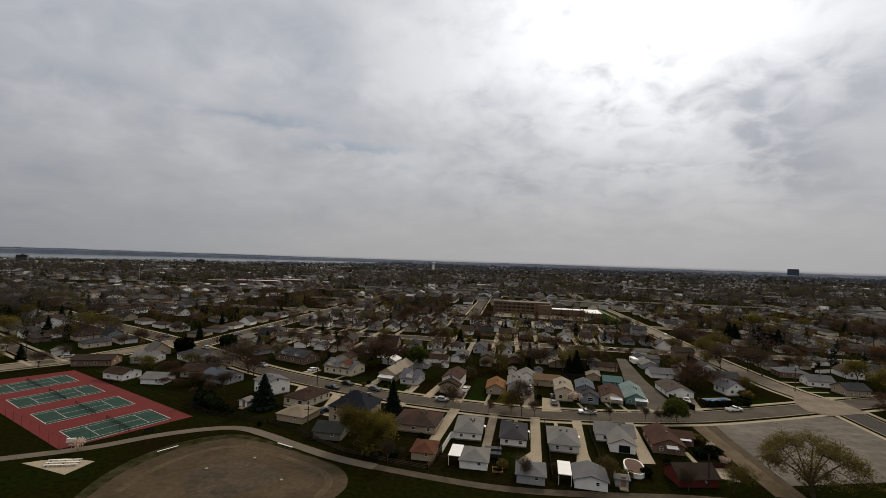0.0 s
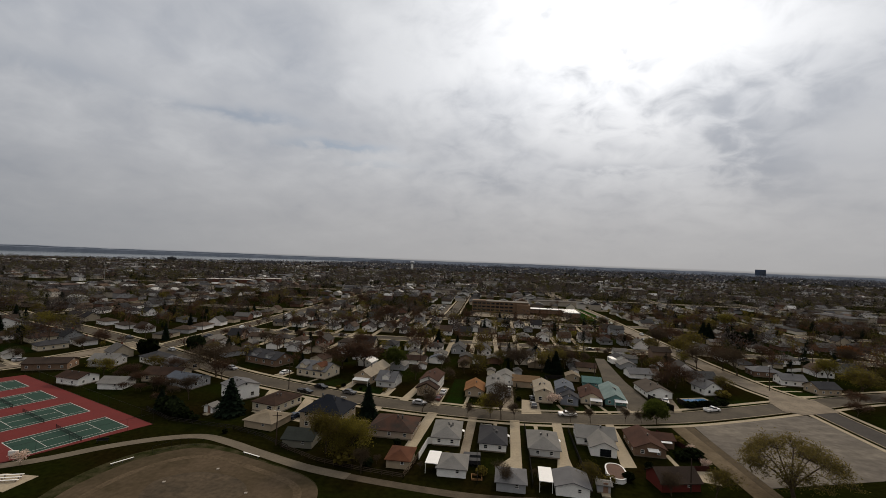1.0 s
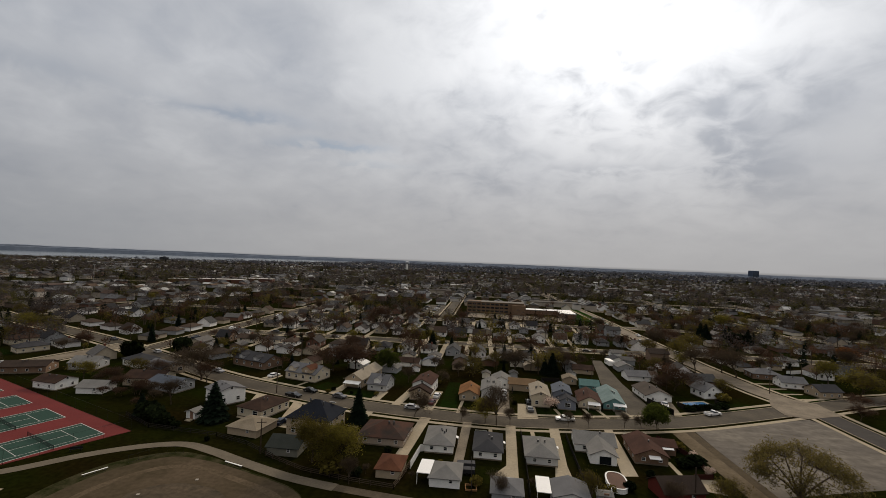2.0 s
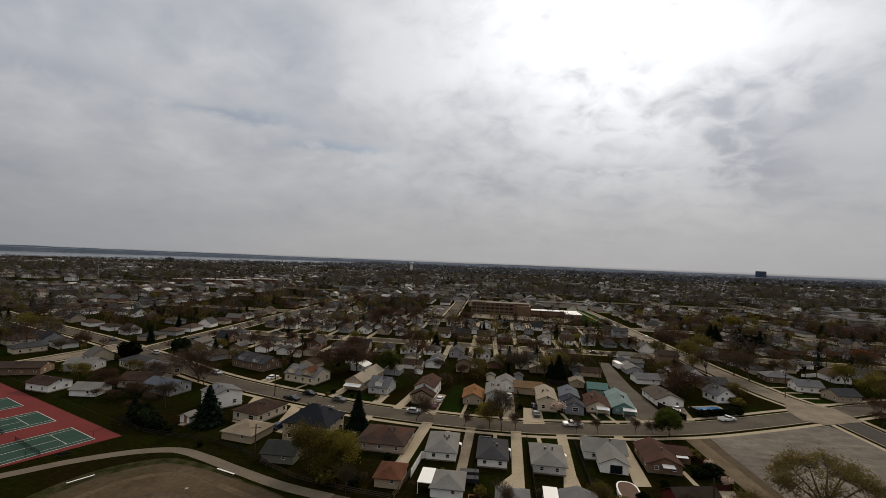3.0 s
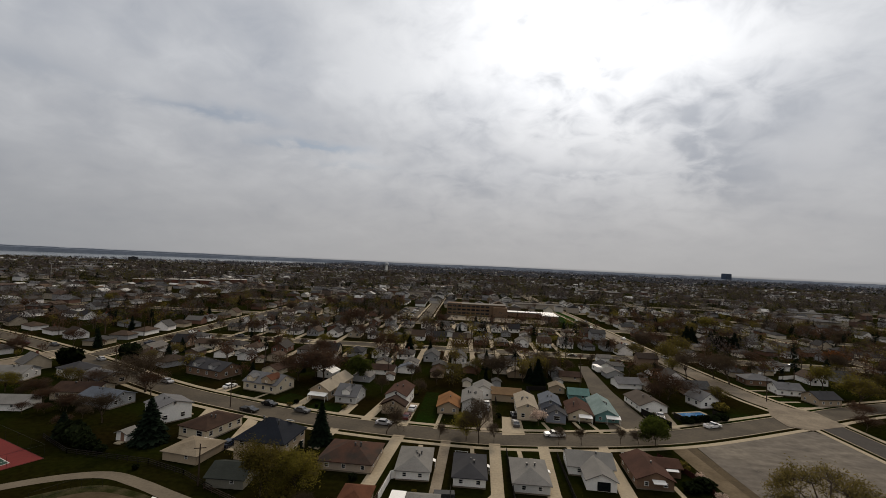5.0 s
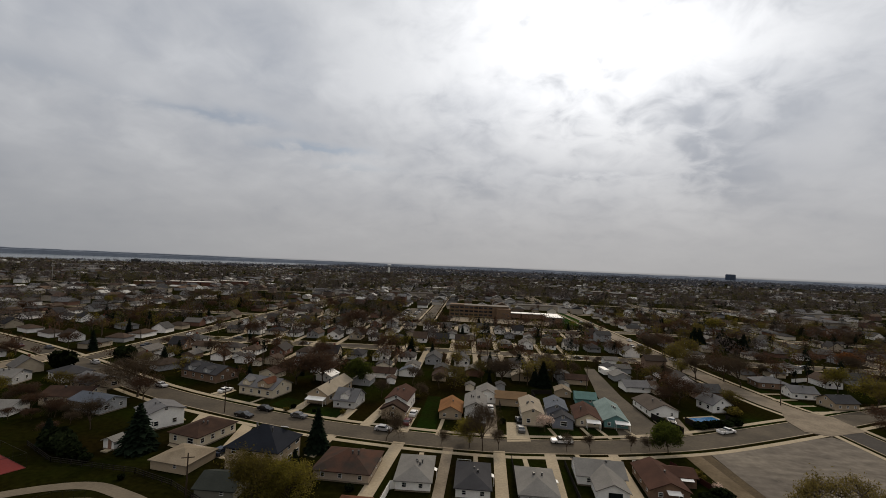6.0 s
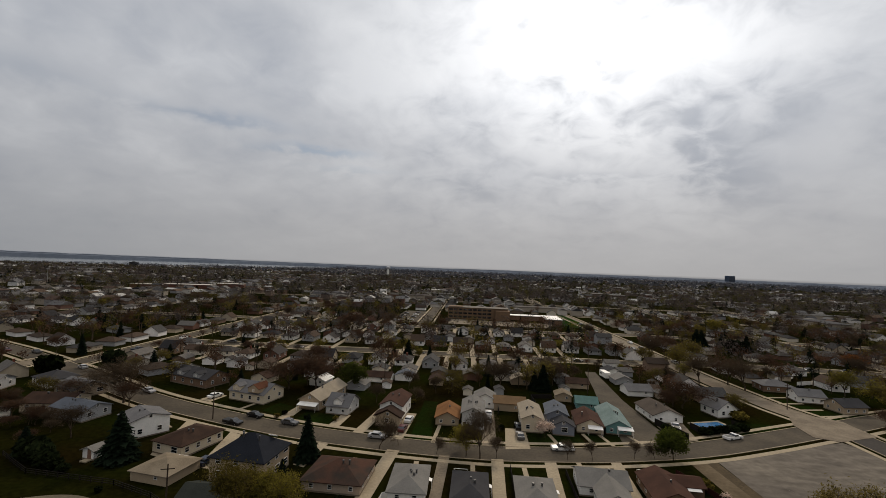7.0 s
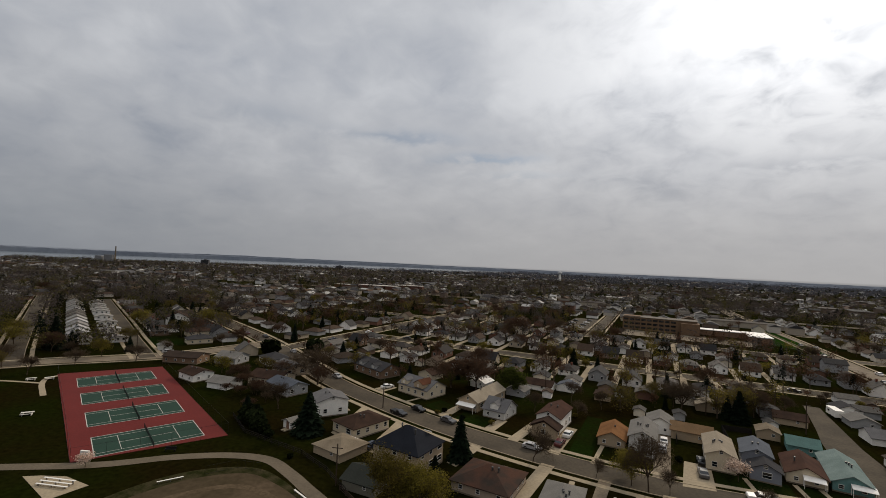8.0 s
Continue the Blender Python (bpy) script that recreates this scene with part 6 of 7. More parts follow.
# the middle ground
count = 0
while count < 215:
    x, y = (tree_rng.uniform(-330, 330), tree_rng.uniform(176, 470)) if count < 180 else (tree_rng.uniform(-130, 90), tree_rng.uniform(178, 250))
    if abs(x) > y * 1.12 or blocked(x, y) or not free(x, y, 1.5) or (abs(x) < 70 and y < 186):
        continue
    kind = tree_rng.choice(("bare", "bare", "bare", "bare", "red", "red", "red", "olive", "olive", "yellow", "pine", "hedge", "pine"))
    tree(kind, x, y, tree_rng.uniform(2, 3.5) if kind == "hedge" else tree_rng.uniform(5, 10.5) * (0.65 if count >= 180 else 1.0), tree_rng.uniform(0.9, 1.3))
    count += 1


# woods and yards west of the courts
for kind, x, y, h, wd in (
        ("spruce", -229.5, 138.2, 14.5, 1.25), ("yellow", -250.8, 132.5, 8.5, 1.5), ("yellow", -266, 137.5, 9.5, 1.4), ("olive", -262, 124, 9.5, 1.5), ("yellow", -243, 119, 8.0, 1.4), ("bare", -191, 127.7, 6.5, 1.3), ("bare", -180.6, 143.5, 6.5, 1.4), ("pine", -249, 203, 10.5, 1.1), ("pine", -276, 219, 11, 1.1), ("pine", -284, 240, 11, 1.1), ("yellow", -265, 196, 10, 1.2), ("yellow", -240, 217, 10.0, 1.3), ("olive", -232, 222, 9.0, 1.3), ("bare", -205, 112, 8.5, 1.4), ("bare", -216, 104, 9.0, 1.5), ("bare", -226, 111, 9.0, 1.4), ("spruce", -200, 100, 7.0, 1.3),
        ("pine", -120, 196, 8, 1.3), ("hedge", -137, 197, 7.0, 1.0)):
    tree(kind, x, y, h, wd)
    TAKEN.append((x, y, 1.5))
count = 0
while count < 34:
    x, y = tree_rng.uniform(-560, -196), tree_rng.uniform(92, 330)
    if x < -2.75 * (y - 40) or x > -1.05 * y or on_road(x, y, 1.0) or not free(x, y, 1.3) or (-350 < x < -225 and 139 < y - (-233.5 - x) * 0.453 < 170):
        continue
    kind = tree_rng.choice(("bare", "bare", "bare", "red", "red", "red", "olive", "yellow", "pine"))
    tree(kind, x, y, tree_rng.uniform(6.5, 11.5), tree_rng.uniform(1.0, 1.4))
    TAKEN.append((x, y, 1.2))
    count += 1
for i in range(10):
    x, y = tree_rng.uniform(-128, -96), tree_rng.uniform(114, 146)
    if free(x, y, 0.4) and y > 116 + (-84 - x) * 0.42 and not on_road(x, y, 2.5):
        tree(tree_rng.choice(("bare", "red", "red")), x, y, tree_rng.uniform(3.0, 6.0), 1.3)


def crown_axes(rng, v, size):
    """Two axes for each piece of a crown, lying along the crown's surface, with some disorder."""
    out = v / np.maximum(np.linalg.norm(v, axis=1, keepdims=True), 1e-6)
    axes = []
    for _ in range(2):
        q = rng.normal(size=v.shape)
        q -= 0.75 * (q * out).sum(axis=1, keepdims=True) * out
        axes.append(q * size)
    return axes


def far_trees():
    """Crowns of loose clumps and dark evergreens out to the horizon."""
    rng = np.random.default_rng(9)
    groups = {"bare": ([], []), "leaf": ([], []), "pine": ([], []), "wood": ([], [])}
    for band, (y0, y1, number, pieces, size) in enumerate(((100, 420, 2000, 120, 0.5), (240, 800, 4200, 110, 0.5), (600, 1500, 17000, 56, 0.85), (1500, 4300, 20000, 26, 1.8))):
        for _ in range(number):
            y = y0 + (y1 - y0) * rng.random() ** 0.8
            x = rng.uniform(min(-2.9 * y, -300), -200) if band == 0 else rng.uniform(-2.6, 1.12) * y if band < 3 else rng.uniform(-1.6, 1.12) * y
            if band == 0 and ((x > -1.0 * y) or on_road(x, y, 1.0) or (-330 < x < -225 and 139 < y - (-233.5 - x) * 0.453 < 170)):
                continue
            if in_lake(x, y):
                continue
            if y < 480 and (blocked(x, y) or not free(x, y, 1.0)):
                continue
            wooded = noise.noise((x / 150, y / 240, 0.0))
            if y > 480 and wooded < -0.08 and rng.random() < 0.7:
                continue
            q = rng.random()
            key = "bare" if q < 0.66 else "leaf" if q < 0.88 else "pine"
            # the last band has its own colour, with blue-grey haze painted in
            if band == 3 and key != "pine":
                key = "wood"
            h = (rng.uniform(7, 14) if band < 3 else rng.uniform(8, 16)) * (1.25 if wooded > 0.12 else 1.0)
            r = h * rng.uniform(0.35, 0.55) * (0.5 if key == "pine" else 1.0) * (1.5 if band == 3 else 1)
            v = rng.normal(size=(pieces, 3))
            v /= np.linalg.norm(v, axis=1, keepdims=True)
            v *= rng.random((pieces, 1)) ** 0.45
            c = np.column_stack((x + v[:, 0] * r, y + v[:, 1] * r, h * 0.58 + v[:, 2] * h * 0.42))
            if key == "pine":
                k = 1 - (c[:, 2] / h)
                c[:, 0], c[:, 1] = x + v[:, 0] * r * (0.25 + 1.6 * k), y + v[:, 1] * r * (0.25 + 1.6 * k)
            a, b = crown_axes(rng, v, size * 0.75)
            vs, fs = groups[key]
            tri = np.stack((c - a, c + b, c + a - b * 0.6), axis=1).reshape(-1, 3)
            vs.extend(tri.tolist())
    for key, material, label in (("bare", L_FAR, "far bare spring trees with a haze tint, too many to count"), ("leaf", L_FAROLIVE, "far olive-green spring trees"), ("pine", L_PINE, "far dark evergreens among the houses"), ("wood", leaf_mat("haze_blue_twigs", (0.112, 0.117, 0.138), 0.3), "distant bare woods below the horizon, coloured with blue haze")):
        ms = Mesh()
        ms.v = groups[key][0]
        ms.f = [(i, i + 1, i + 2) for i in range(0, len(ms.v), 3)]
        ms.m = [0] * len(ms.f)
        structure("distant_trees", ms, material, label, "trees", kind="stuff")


def yard_trees():
    """Bare trees and scrub of the back yards between the rows."""
    rng = np.random.default_rng(21)
    crowns = {"bare": [], "leaf": [], "pine": []}
    stems = Mesh()
    made = 0
    while made < 620:
        x, y = rng.uniform(-240, 330), rng.uniform(180, 480)
        if abs(x) > y * 1.12 or blocked(x, y) or not free(x, y, 1.0) or (abs(x) < 70 and y < 192):
            continue
        made += 1
        q = rng.random()
        key = "bare" if q < 0.60 else "leaf" if q < 0.86 else "pine"
        h = rng.uniform(2.5, 10.5) if rng.random() < 0.6 else rng.uniform(9, 13.5)
        r = h * rng.uniform(0.32, 0.5) * (0.45 if key == "pine" else 1.0)
        n = 190 if h < 9 else 330
        v = rng.normal(size=(n, 3))
        v /= np.linalg.norm(v, axis=1, keepdims=True)
        v *= rng.random((n, 1)) ** 0.4
        knots = rng.normal(size=(6, 3)) * 0.35
        v = v * 0.62 + knots[rng.integers(0, 6, n)]
        c = np.column_stack((x + v[:, 0] * r, y + v[:, 1] * r, h * 0.60 + v[:, 2] * h * 0.34))
        if key == "pine":
            k = np.clip(1 - c[:, 2] / h, 0, 1)
            c[:, 0], c[:, 1] = x + v[:, 0] * r * (0.25 + 1.7 * k), y + v[:, 1] * r * (0.25 + 1.7 * k)
        size = 0.24 if h > 5 else 0.17
        a, b = crown_axes(rng, v, size)
        c[:, 2] = np.maximum(c[:, 2], 0.15)
        crowns[key].extend(np.stack((c - a, c + b, c + a - b * 0.6), axis=1).reshape(-1, 3).tolist())
        stems.tube((x, y, -0.1), (x, y, h * 0.6), h * 0.02, h * 0.01, 4, cap=False)
        if key != "pine":
            for _ in range(5):
                t, e = rng.uniform(0, 6.28), rng.uniform(0.3, 0.8)
                stems.tube((x, y, h * 0.3), (x + math.cos(t) * r * e, y + math.sin(t) * r * e, h * rng.uniform(0.6, 0.85)), h * 0.009, h * 0.004, 3, cap=False)
    structure("yard_tree_stems", stems, BARK, "trunks and limbs of yard trees", "trees", kind="stuff")
    for key, material, label in (("bare", L_RED, "bare budding trees and scrub in the back yards"), ("leaf", L_OLIVE, "olive-green budding trees in the back yards"), ("pine", L_PINE, "dark evergreens in the back yards")):
        ms = Mesh()
        ms.v = crowns[key]
        ms.f = [(i, i + 1, i + 2) for i in range(0, len(ms.v), 3)]
        ms.m = [0] * len(ms.f)
        structure("yard_trees", ms, material, label, "trees", kind="stuff")


yard_trees()
far_trees()


# ---- cars ----
def car(x, y, turn, colour, label, pickup=False):
    c = thing("pickup_truck" if pickup else "car", x, y, turn, label, "truck" if pickup else "car", "vehicles")
    paint = mat("paint_" + colour[0], colour[1], 0.3, 0.05, 1.0, 8.0, 0.0, spec=0.5)
    L, W = (5.5, 1.95) if pickup else (4.7, 1.8)
    prof = [(-L / 2, 0.35), (L / 2, 0.35), (L / 2, 0.75), (L / 2 - 0.15, 0.92), (L * 0.2, 1.0), (-L / 2 + 0.1, 1.05), (-L / 2, 0.9)]
    ms = Mesh()
    n = len(prof)
    ms.solid([(px, -W / 2, pz) for px, pz in prof] + [(px, W / 2, pz) for px, pz in prof], [tuple(range(n)), tuple(range(n, 2 * n))[::-1]] + [(i, n + i, n + (i + 1) % n, (i + 1) % n) for i in range(n)])
    part("body", ms, paint, c)
    x0, x1 = (-0.35, 1.35) if pickup else (-L * 0.36, L * 0.2)
    cab, gl = Mesh(), Mesh()
    for m_, z0, z1, k0, k1, ww in ((gl, 1.0, 1.42, 0.0, 0.35, 0.94), (cab, 1.42, 1.52, 0.35, 0.42, 0.86)):
        pts = []
        for z, k in ((z0, k0), (z1, k1)):
            for sx, sy in ((x0 + k, -1), (x1 - k * 1.5, -1), (x1 - k * 1.5, 1), (x0 + k, 1)):
                pts.append((sx, sy * W / 2 * (ww if z == z0 else ww - 0.06), z))
        m_.solid(pts, [(3, 2, 1, 0), (4, 5, 6, 7), (0, 1, 5, 4), (1, 2, 6, 5), (2, 3, 7, 6), (3, 0, 4, 7)])
    part("cab_glass", gl, GLASS, c, "dark glass all round the cab")
    part("roof", cab, paint, c)
    if pickup:
        bed = Mesh()
        bed.box(-1.55, 0, 1.0, 2.1, 1.6, 0.06)
        part("bed", bed, DARK_METAL, c, "dark open load bed")
    for sx in (-1, 1):
        for sy in (-1, 1):
            t = Mesh()
            t.tube((sx * L * 0.31, sy * (W / 2 - 0.18), 0.36), (sx * L * 0.31, sy * (W / 2 + 0.02), 0.36), 0.34, 0.34, 12)
            wheel = part("wheel", t, TYRE, c)
            r = Mesh()
            r.tube((sx * L * 0.31, sy * (W / 2), 0.36), (sx * L * 0.31, sy * (W / 2 + 0.035), 0.36), 0.2, 0.18, 10)
            part("rim", r, RIM, wheel)


WHITE, BLACK, SILVER = ("white", (0.75, 0.75, 0.75)), ("black", (0.015, 0.015, 0.018)), ("silver", (0.42, 0.42, 0.43))
BLUE, MAROON, GREYP = ("dark_blue", (0.02, 0.03, 0.06)), ("maroon", (0.12, 0.02, 0.02)), ("grey", (0.12, 0.12, 0.125))
for x, y, turn, col, txt, pk in (
        (24.6, 143.0, 184, WHITE, "white pickup truck parked at the kerb", True), (73.5, 158.0, 24, WHITE, "white pickup truck parked at the kerb", True), (14.9, 149.6, 92, GREYP, "dark grey car on a concrete pad", False), (15.2, 156.6, 92, BLACK, "black car on a concrete pad", False),
        (-21.6, 143.4, -7, SILVER, "silver car parked at the kerb", False), (-46.7, 149.0, -16, GREYP, "grey car parked at the kerb", False), (-58.2, 152.9, -18, BLACK, "black car parked at the kerb", False), (-61.5, 147.0, -18, BLACK, "black pickup truck parked at the kerb", True),
        (-101.4, 169.0, -24, SILVER, "silver car parked at the kerb", False), (-78.6, 167.8, 70, WHITE, "white car on a driveway", False), (-16.2, 149.6, 84, MAROON, "maroon car on a driveway", False), (-15.4, 156.8, 84, WHITE, "white car on a driveway", False),
        (61.0, 163.8, 75, WHITE, "white pickup truck beside a dark hedge", True), (7.4, 166.0, 90, WHITE, "white van behind a tall house", False), (7.0, 160.2, 90, SILVER, "silver car on a driveway", False),
        (-52.4, 126.2, 80, BLACK, "black car beside a tan garage", False), (-54.6, 124.0, 80, BLUE, "dark blue car beside a tan garage", False), (104.6, 262, 92, SILVER, "silver car parked on a side street", False), (96.6, 285, 92, BLACK, "black car parked on a side street", False), (103, 320, 92, WHITE, "white car parked on a side street", False), (-152, 262, 90, WHITE, "white car parked on a street", False), (-158, 300, 90, GREYP, "grey car parked on a street", False), (-186, 160, 70, SILVER, "silver car by the courts street", False)):
    car(x, y, turn, col, txt, pk)

# cars along the streets behind
car_rng = random.Random(4)
for line, off in (([(-148, 256), (92, 256)], 2.6), ([(-148, 352), (92, 352)], 2.6), ([(101, 245), (97, 420)], 3.2), ([(-155, 215), (-155, 440)], 2.6), ([(110, 256), (300, 258)], 2.6), (MAIN[:22], 2.8)):
    for _ in range(7):
        i = car_rng.randrange(len(line) - 1)
        a, b = Vector(line[i]), Vector(line[i + 1])
        d = (b - a).normalized()
        s = car_rng.choice((-1, 1))
        p = a.lerp(b, car_rng.random()) + Vector((-d.y, d.x)) * off * s
        if all((p.x - q[0]) ** 2 + (p.y - q[1]) ** 2 > 60 for q in TAKEN[-60:]) and not (-105 < p.x < 90 and p.y < 175):
            TAKEN.append((p.x, p.y, 1.0))
            car(p.x, p.y, math.degrees(math.atan2(d.y, d.x)) + (0 if s < 0 else 180), car_rng.choice((SILVER, WHITE, BLACK, GREYP, MAROON, BLUE)), "small car parked along a far street", car_rng.random() < 0.2)

# ---- school, car park, lawn ----
school = thing("school", 8.5, 420, -1, "long brown brick school with three window bands", "school")
sb = Mesh()
sb.box(0, 0, 0, 51, 14, 9.6)
sb.box(-19, -1, 9.6, 12, 10, 0.8)
sb.box(21, -4, 0, 12, 14, 8.2)
part("wall", sb, mat("school_brick", (0.23, 0.165, 0.115), 0.9, 0.15, 0.3, 3.0, 0.1), school)
sr = Mesh()
sr.box(0, 0, 9.6, 51.6, 14.6, 0.35)
part("roof", sr, mat("flat_gravel_roof", (0.22, 0.20, 0.175), 0.95, 0.15, 0.3, 2.0, 0.1), school)
for row in range(3):
    for i in range(9):
        wn = Mesh()
        wn.box(-23 + i * 4.1, -7.03, 1.2 + row * 3.0, 3.2, 0.1, 1.5)
        part("window", wn, GLASS, school)
hall = thing("school_hall", 57, 420, -1, "low school building with a bright white flat roof", "school")
hb, hr = Mesh(), Mesh()
hb.box(-6, 6, 0, 38, 10, 3.8)
hb.box(14, -4, 0, 13, 30, 3.8)
hr.box(-6, 6, 3.8, 39, 11, 0.4)
hr.box(14, -4, 3.84, 14, 31, 0.4)
part("wall", hb, BRICK, hall)
part("roof", hr, R_WHITE, hall)
lawn = Mesh()
lawn.prism([(76, 398), (100, 372), (97, 430), (93, 500), (78, 470)], -0.2, 0.03)
structure("lawn", lawn, mat("bright_lawn", (0.030, 0.062, 0.016), 1.0, 0.2, 0.1, 1.0, 0.2, spec=0.0), "bright green school lawn", "lawn")
yard = Mesh()
yard.prism([(-18, 378), (60, 376), (72, 402), (-18, 410)], -0.2, 0.03)
structure("school_yard", yard, OLD_CONCRETE, "dull paved yard before the school", "yard")
cp = Mesh()
cp.prism([(-62, 372), (-38, 372), (-38, 462), (-60, 462)], -0.2, 0.04)
structure("parking_lot", cp, ASPHALT, "worn grey car park beside the school", "parking lot")
for i in range(8):
    car(-56 + (i % 2) * 10, 380 + i * 9, 0, (SILVER, WHITE, BLACK, GREYP)[i % 4], "car standing in the school car park")

# ---- far landmarks ----
tower = thing("water_tower", -332, 1830, 0, "white water tower above the far trees", "water tower")
ms = Mesh()
ms.tube((0, 0, 0), (0, 0, 26), 5.2, 4.2, 14)
part("shaft", ms, TRIM, tower)
ms = Mesh()
for a, b, ra, rb in ((25, 28, 4.2, 9), (28, 33, 9, 9), (33, 36, 9, 3)):
    ms.tube((0, 0, a), (0, 0, b), ra, rb, 16)
part("tank", ms, mat("tank_paint", (0.45, 0.47, 0.50), 0.6, 0.08, 0.1, 0.5, 0.0), tower)
office = thing("office_tower", 2060, 3690, 25, "dark glass office tower on the horizon", "building")
ms = Mesh()
ms.box(0, 0, 0, 70, 36, 54)
ms.box(0, 0, 54, 66, 32, 3)
part("wall", ms, mat("dark_curtain_wall", (0.10, 0.13, 0.19), 0.4, 0.1, 0.02, 0.2, 0.0), office)
for i in range(6):
    ms = Mesh()
    ms.box(0, -18.2, 5 + i * 8, 66, 0.3, 3)
    part("window_band", ms, GLASS, office)
plant = thing("power_plant", -1540, 848, 30, "grey power plant with a tall chimney by the lake", "power plant")
ms = Mesh()
ms.box(0, 0, 0, 24, 18, 27)
ms.box(-30, 0, 0, 18, 18, 23)
part("hall", ms, mat("plant_concrete", (0.27, 0.28, 0.30), 0.9, 0.1, 0.05, 0.3, 0.0), plant)
ms = Mesh()
ms.tube((16, 0, 0), (16, 0, 54), 2.2, 1.6, 12)
part("chimney", ms, OLD_CONCRETE, plant)
red = thing("brick_school", -385, 625, 14, "red brick school with flat white roofs far off", "school")
ms, rs = Mesh(), Mesh()
for bx, by, sx, sy, sz in ((0, 0, 60, 18, 6), (52, 6, 34, 16, 8), (-52, 0, 40, 16, 5)):
    ms.box(bx, by, 0, sx, sy, sz)
    rs.box(bx, by, sz, sx + 0.6, sy + 0.6, 0.4)
part("wall", ms, mat("school_red_brick", (0.17, 0.09, 0.068), 0.9, 0.15, 0.2, 2.0, 0.1), red)
part("roof", rs, mat("pale_flat_roof", (0.48, 0.46, 0.43), 0.9, 0.12, 0.1, 1.0, 0.0), red)


# ---- light masts and far blocks ----
MAST_GREY = mat("dull_mast_paint", (0.34, 0.34, 0.33), 0.7, 0.1, 0.5, 3.0, 0.0)
for x, y, h in ((-560, 437, 22), (-548, 578, 21)):
    mast = thing("light_mast", x, y, 25, "tall pale steel mast of a floodlight", "light mast", "light masts")
    ms = Mesh()
    ms.tube((0, 0, -0.3), (0, 0, h), 0.45, 0.28, 8)
    part("post", ms, MAST_GREY, mast)
    ms = Mesh()
    ms.box(0, 0, h, 3.6, 0.5, 0.9)
    part("lamp_bar", ms, MAST_GREY, mast)
for x, y, w, h in ((-1488, 1140, 26, 21), (-1190, 1540, 30, 18)):
    tower = thing("apartment_block", x, y, 40, "dark mid-rise block near the lake shore", "building", "far blocks")
    ms = Mesh()
    ms.box(0, 0, 0, w, 22, h)
    ms.box(0, 0, h, w * 0.3, 8, 3)
    part("wall", ms, mat("far_block_wall", (0.16, 0.165, 0.18), 0.85, 0.1, 0.05, 0.3, 0.0), tower)
    for i in range(5):
        ms = Mesh()
        ms.box(0, -11.2, 3 + i * h / 5.5, w * 0.92, 0.4, 1.8)
        part("window_band", ms, GLASS, tower)
TABLE_WOOD = mat("white_table_paint", (0.62, 0.61, 0.58), 0.8, 0.15, 1.5, 6.0, 0.1)
for x, y, turn in ((-178.5, 109.8, 60), (-141.5, 94.2, 55), (-175.4, 113.4, 70)):
    tb = thing("picnic_table", x, y, turn, "white painted picnic table on the park grass", "picnic table", "picnic tables")
    ms = Mesh()
    ms.box(0, 0, 0.72, 2.6, 0.9, 0.06)
    part("tabletop", ms, TABLE_WOOD, tb)
    for s in (-1, 1):
        ms = Mesh()
        ms.box(0, s * 0.8, 0.44, 2.6, 0.32, 0.05)
        part("seat", ms, TABLE_WOOD, tb)
        ms = Mesh()
        ms.box(s * 0.9, 0, 0, 0.1, 1.5, 0.44)
        part("leg", ms, TABLE_WOOD, tb)
        ms = Mesh()
        ms.box(s * 0.9, 0, 0.44, 0.1, 0.5, 0.28)
        part("brace", ms, TABLE_WOOD, tb)
structure("pavement", ribbon(smooth([(-168, 131), (-176.5, 122), (-178, 115), (-172, 110), (-157, 104)], 5), 1.5, -0.2, 0.035), CONCRETE, "pale concrete footpath beside the tennis courts", "footpath")
structure("footpath", ribbon(smooth([(-172, 110), (-186, 104), (-205, 92)], 5), 1.2, -0.2, 0.033), CONCRETE, "pale concrete footpath across the park grass", "footpath")


# ---- yards: pools, poles, fences, small things ----
def oval(rx, ry, n=28, p=2.6):
    return [(rx * math.copysign(abs(math.cos(a)) ** (2 / p), math.cos(a)), ry * math.copysign(abs(math.sin(a)) ** (2 / p), math.sin(a))) for a in (2 * math.pi * i / n for i in range(n))]


pool = thing("swimming_pool", 28.9, 105.2, -5, "oval above-ground pool with a brown winter cover", "pool")
ms = Mesh()
ms.prism(oval(2.1, 3.9), 0, 1.0)
part("wall", ms, S_WHITE, pool)
rim, o1, o2 = Mesh(), oval(2.22, 4.02), oval(1.9, 3.7)
k = len(o1)
rim.solid([(*p, 1.08) for p in o1] + [(*p, 1.08) for p in o2] + [(*p, 0.98) for p in o1], [(i, (i + 1) % k, k + (i + 1) % k, k + i) for i in range(k)] + [(i, 2 * k + i, 2 * k + (i + 1) % k, (i + 1) % k) for i in range(k)])
part("rim", rim, LINE, pool)
ms = Mesh()
ms.prism(oval(1.95, 3.75), 0.99, 1.03)
part("cover", ms, mat("pool_cover", (0.14, 0.085, 0.06), 0.8, 0.2, 0.6, 3.0, 0.1), pool)
pool = thing("swimming_pool", 72.8, 168.0, 18, "blue in-ground pool with a pale deck", "pool")
ms = Mesh()
ms.box(0, 0, 0, 11, 5.6, 0.35)
part("deck", ms, CONCRETE, pool)
ms = Mesh()
ms.box(0, 0, 0.35, 8.8, 3.6, 0.02)
part("water", ms, mat("pool_water", (0.02, 0.175, 0.36), 0.15, 0.15, 0.5, 3.0, 0.0, spec=0.5), pool)


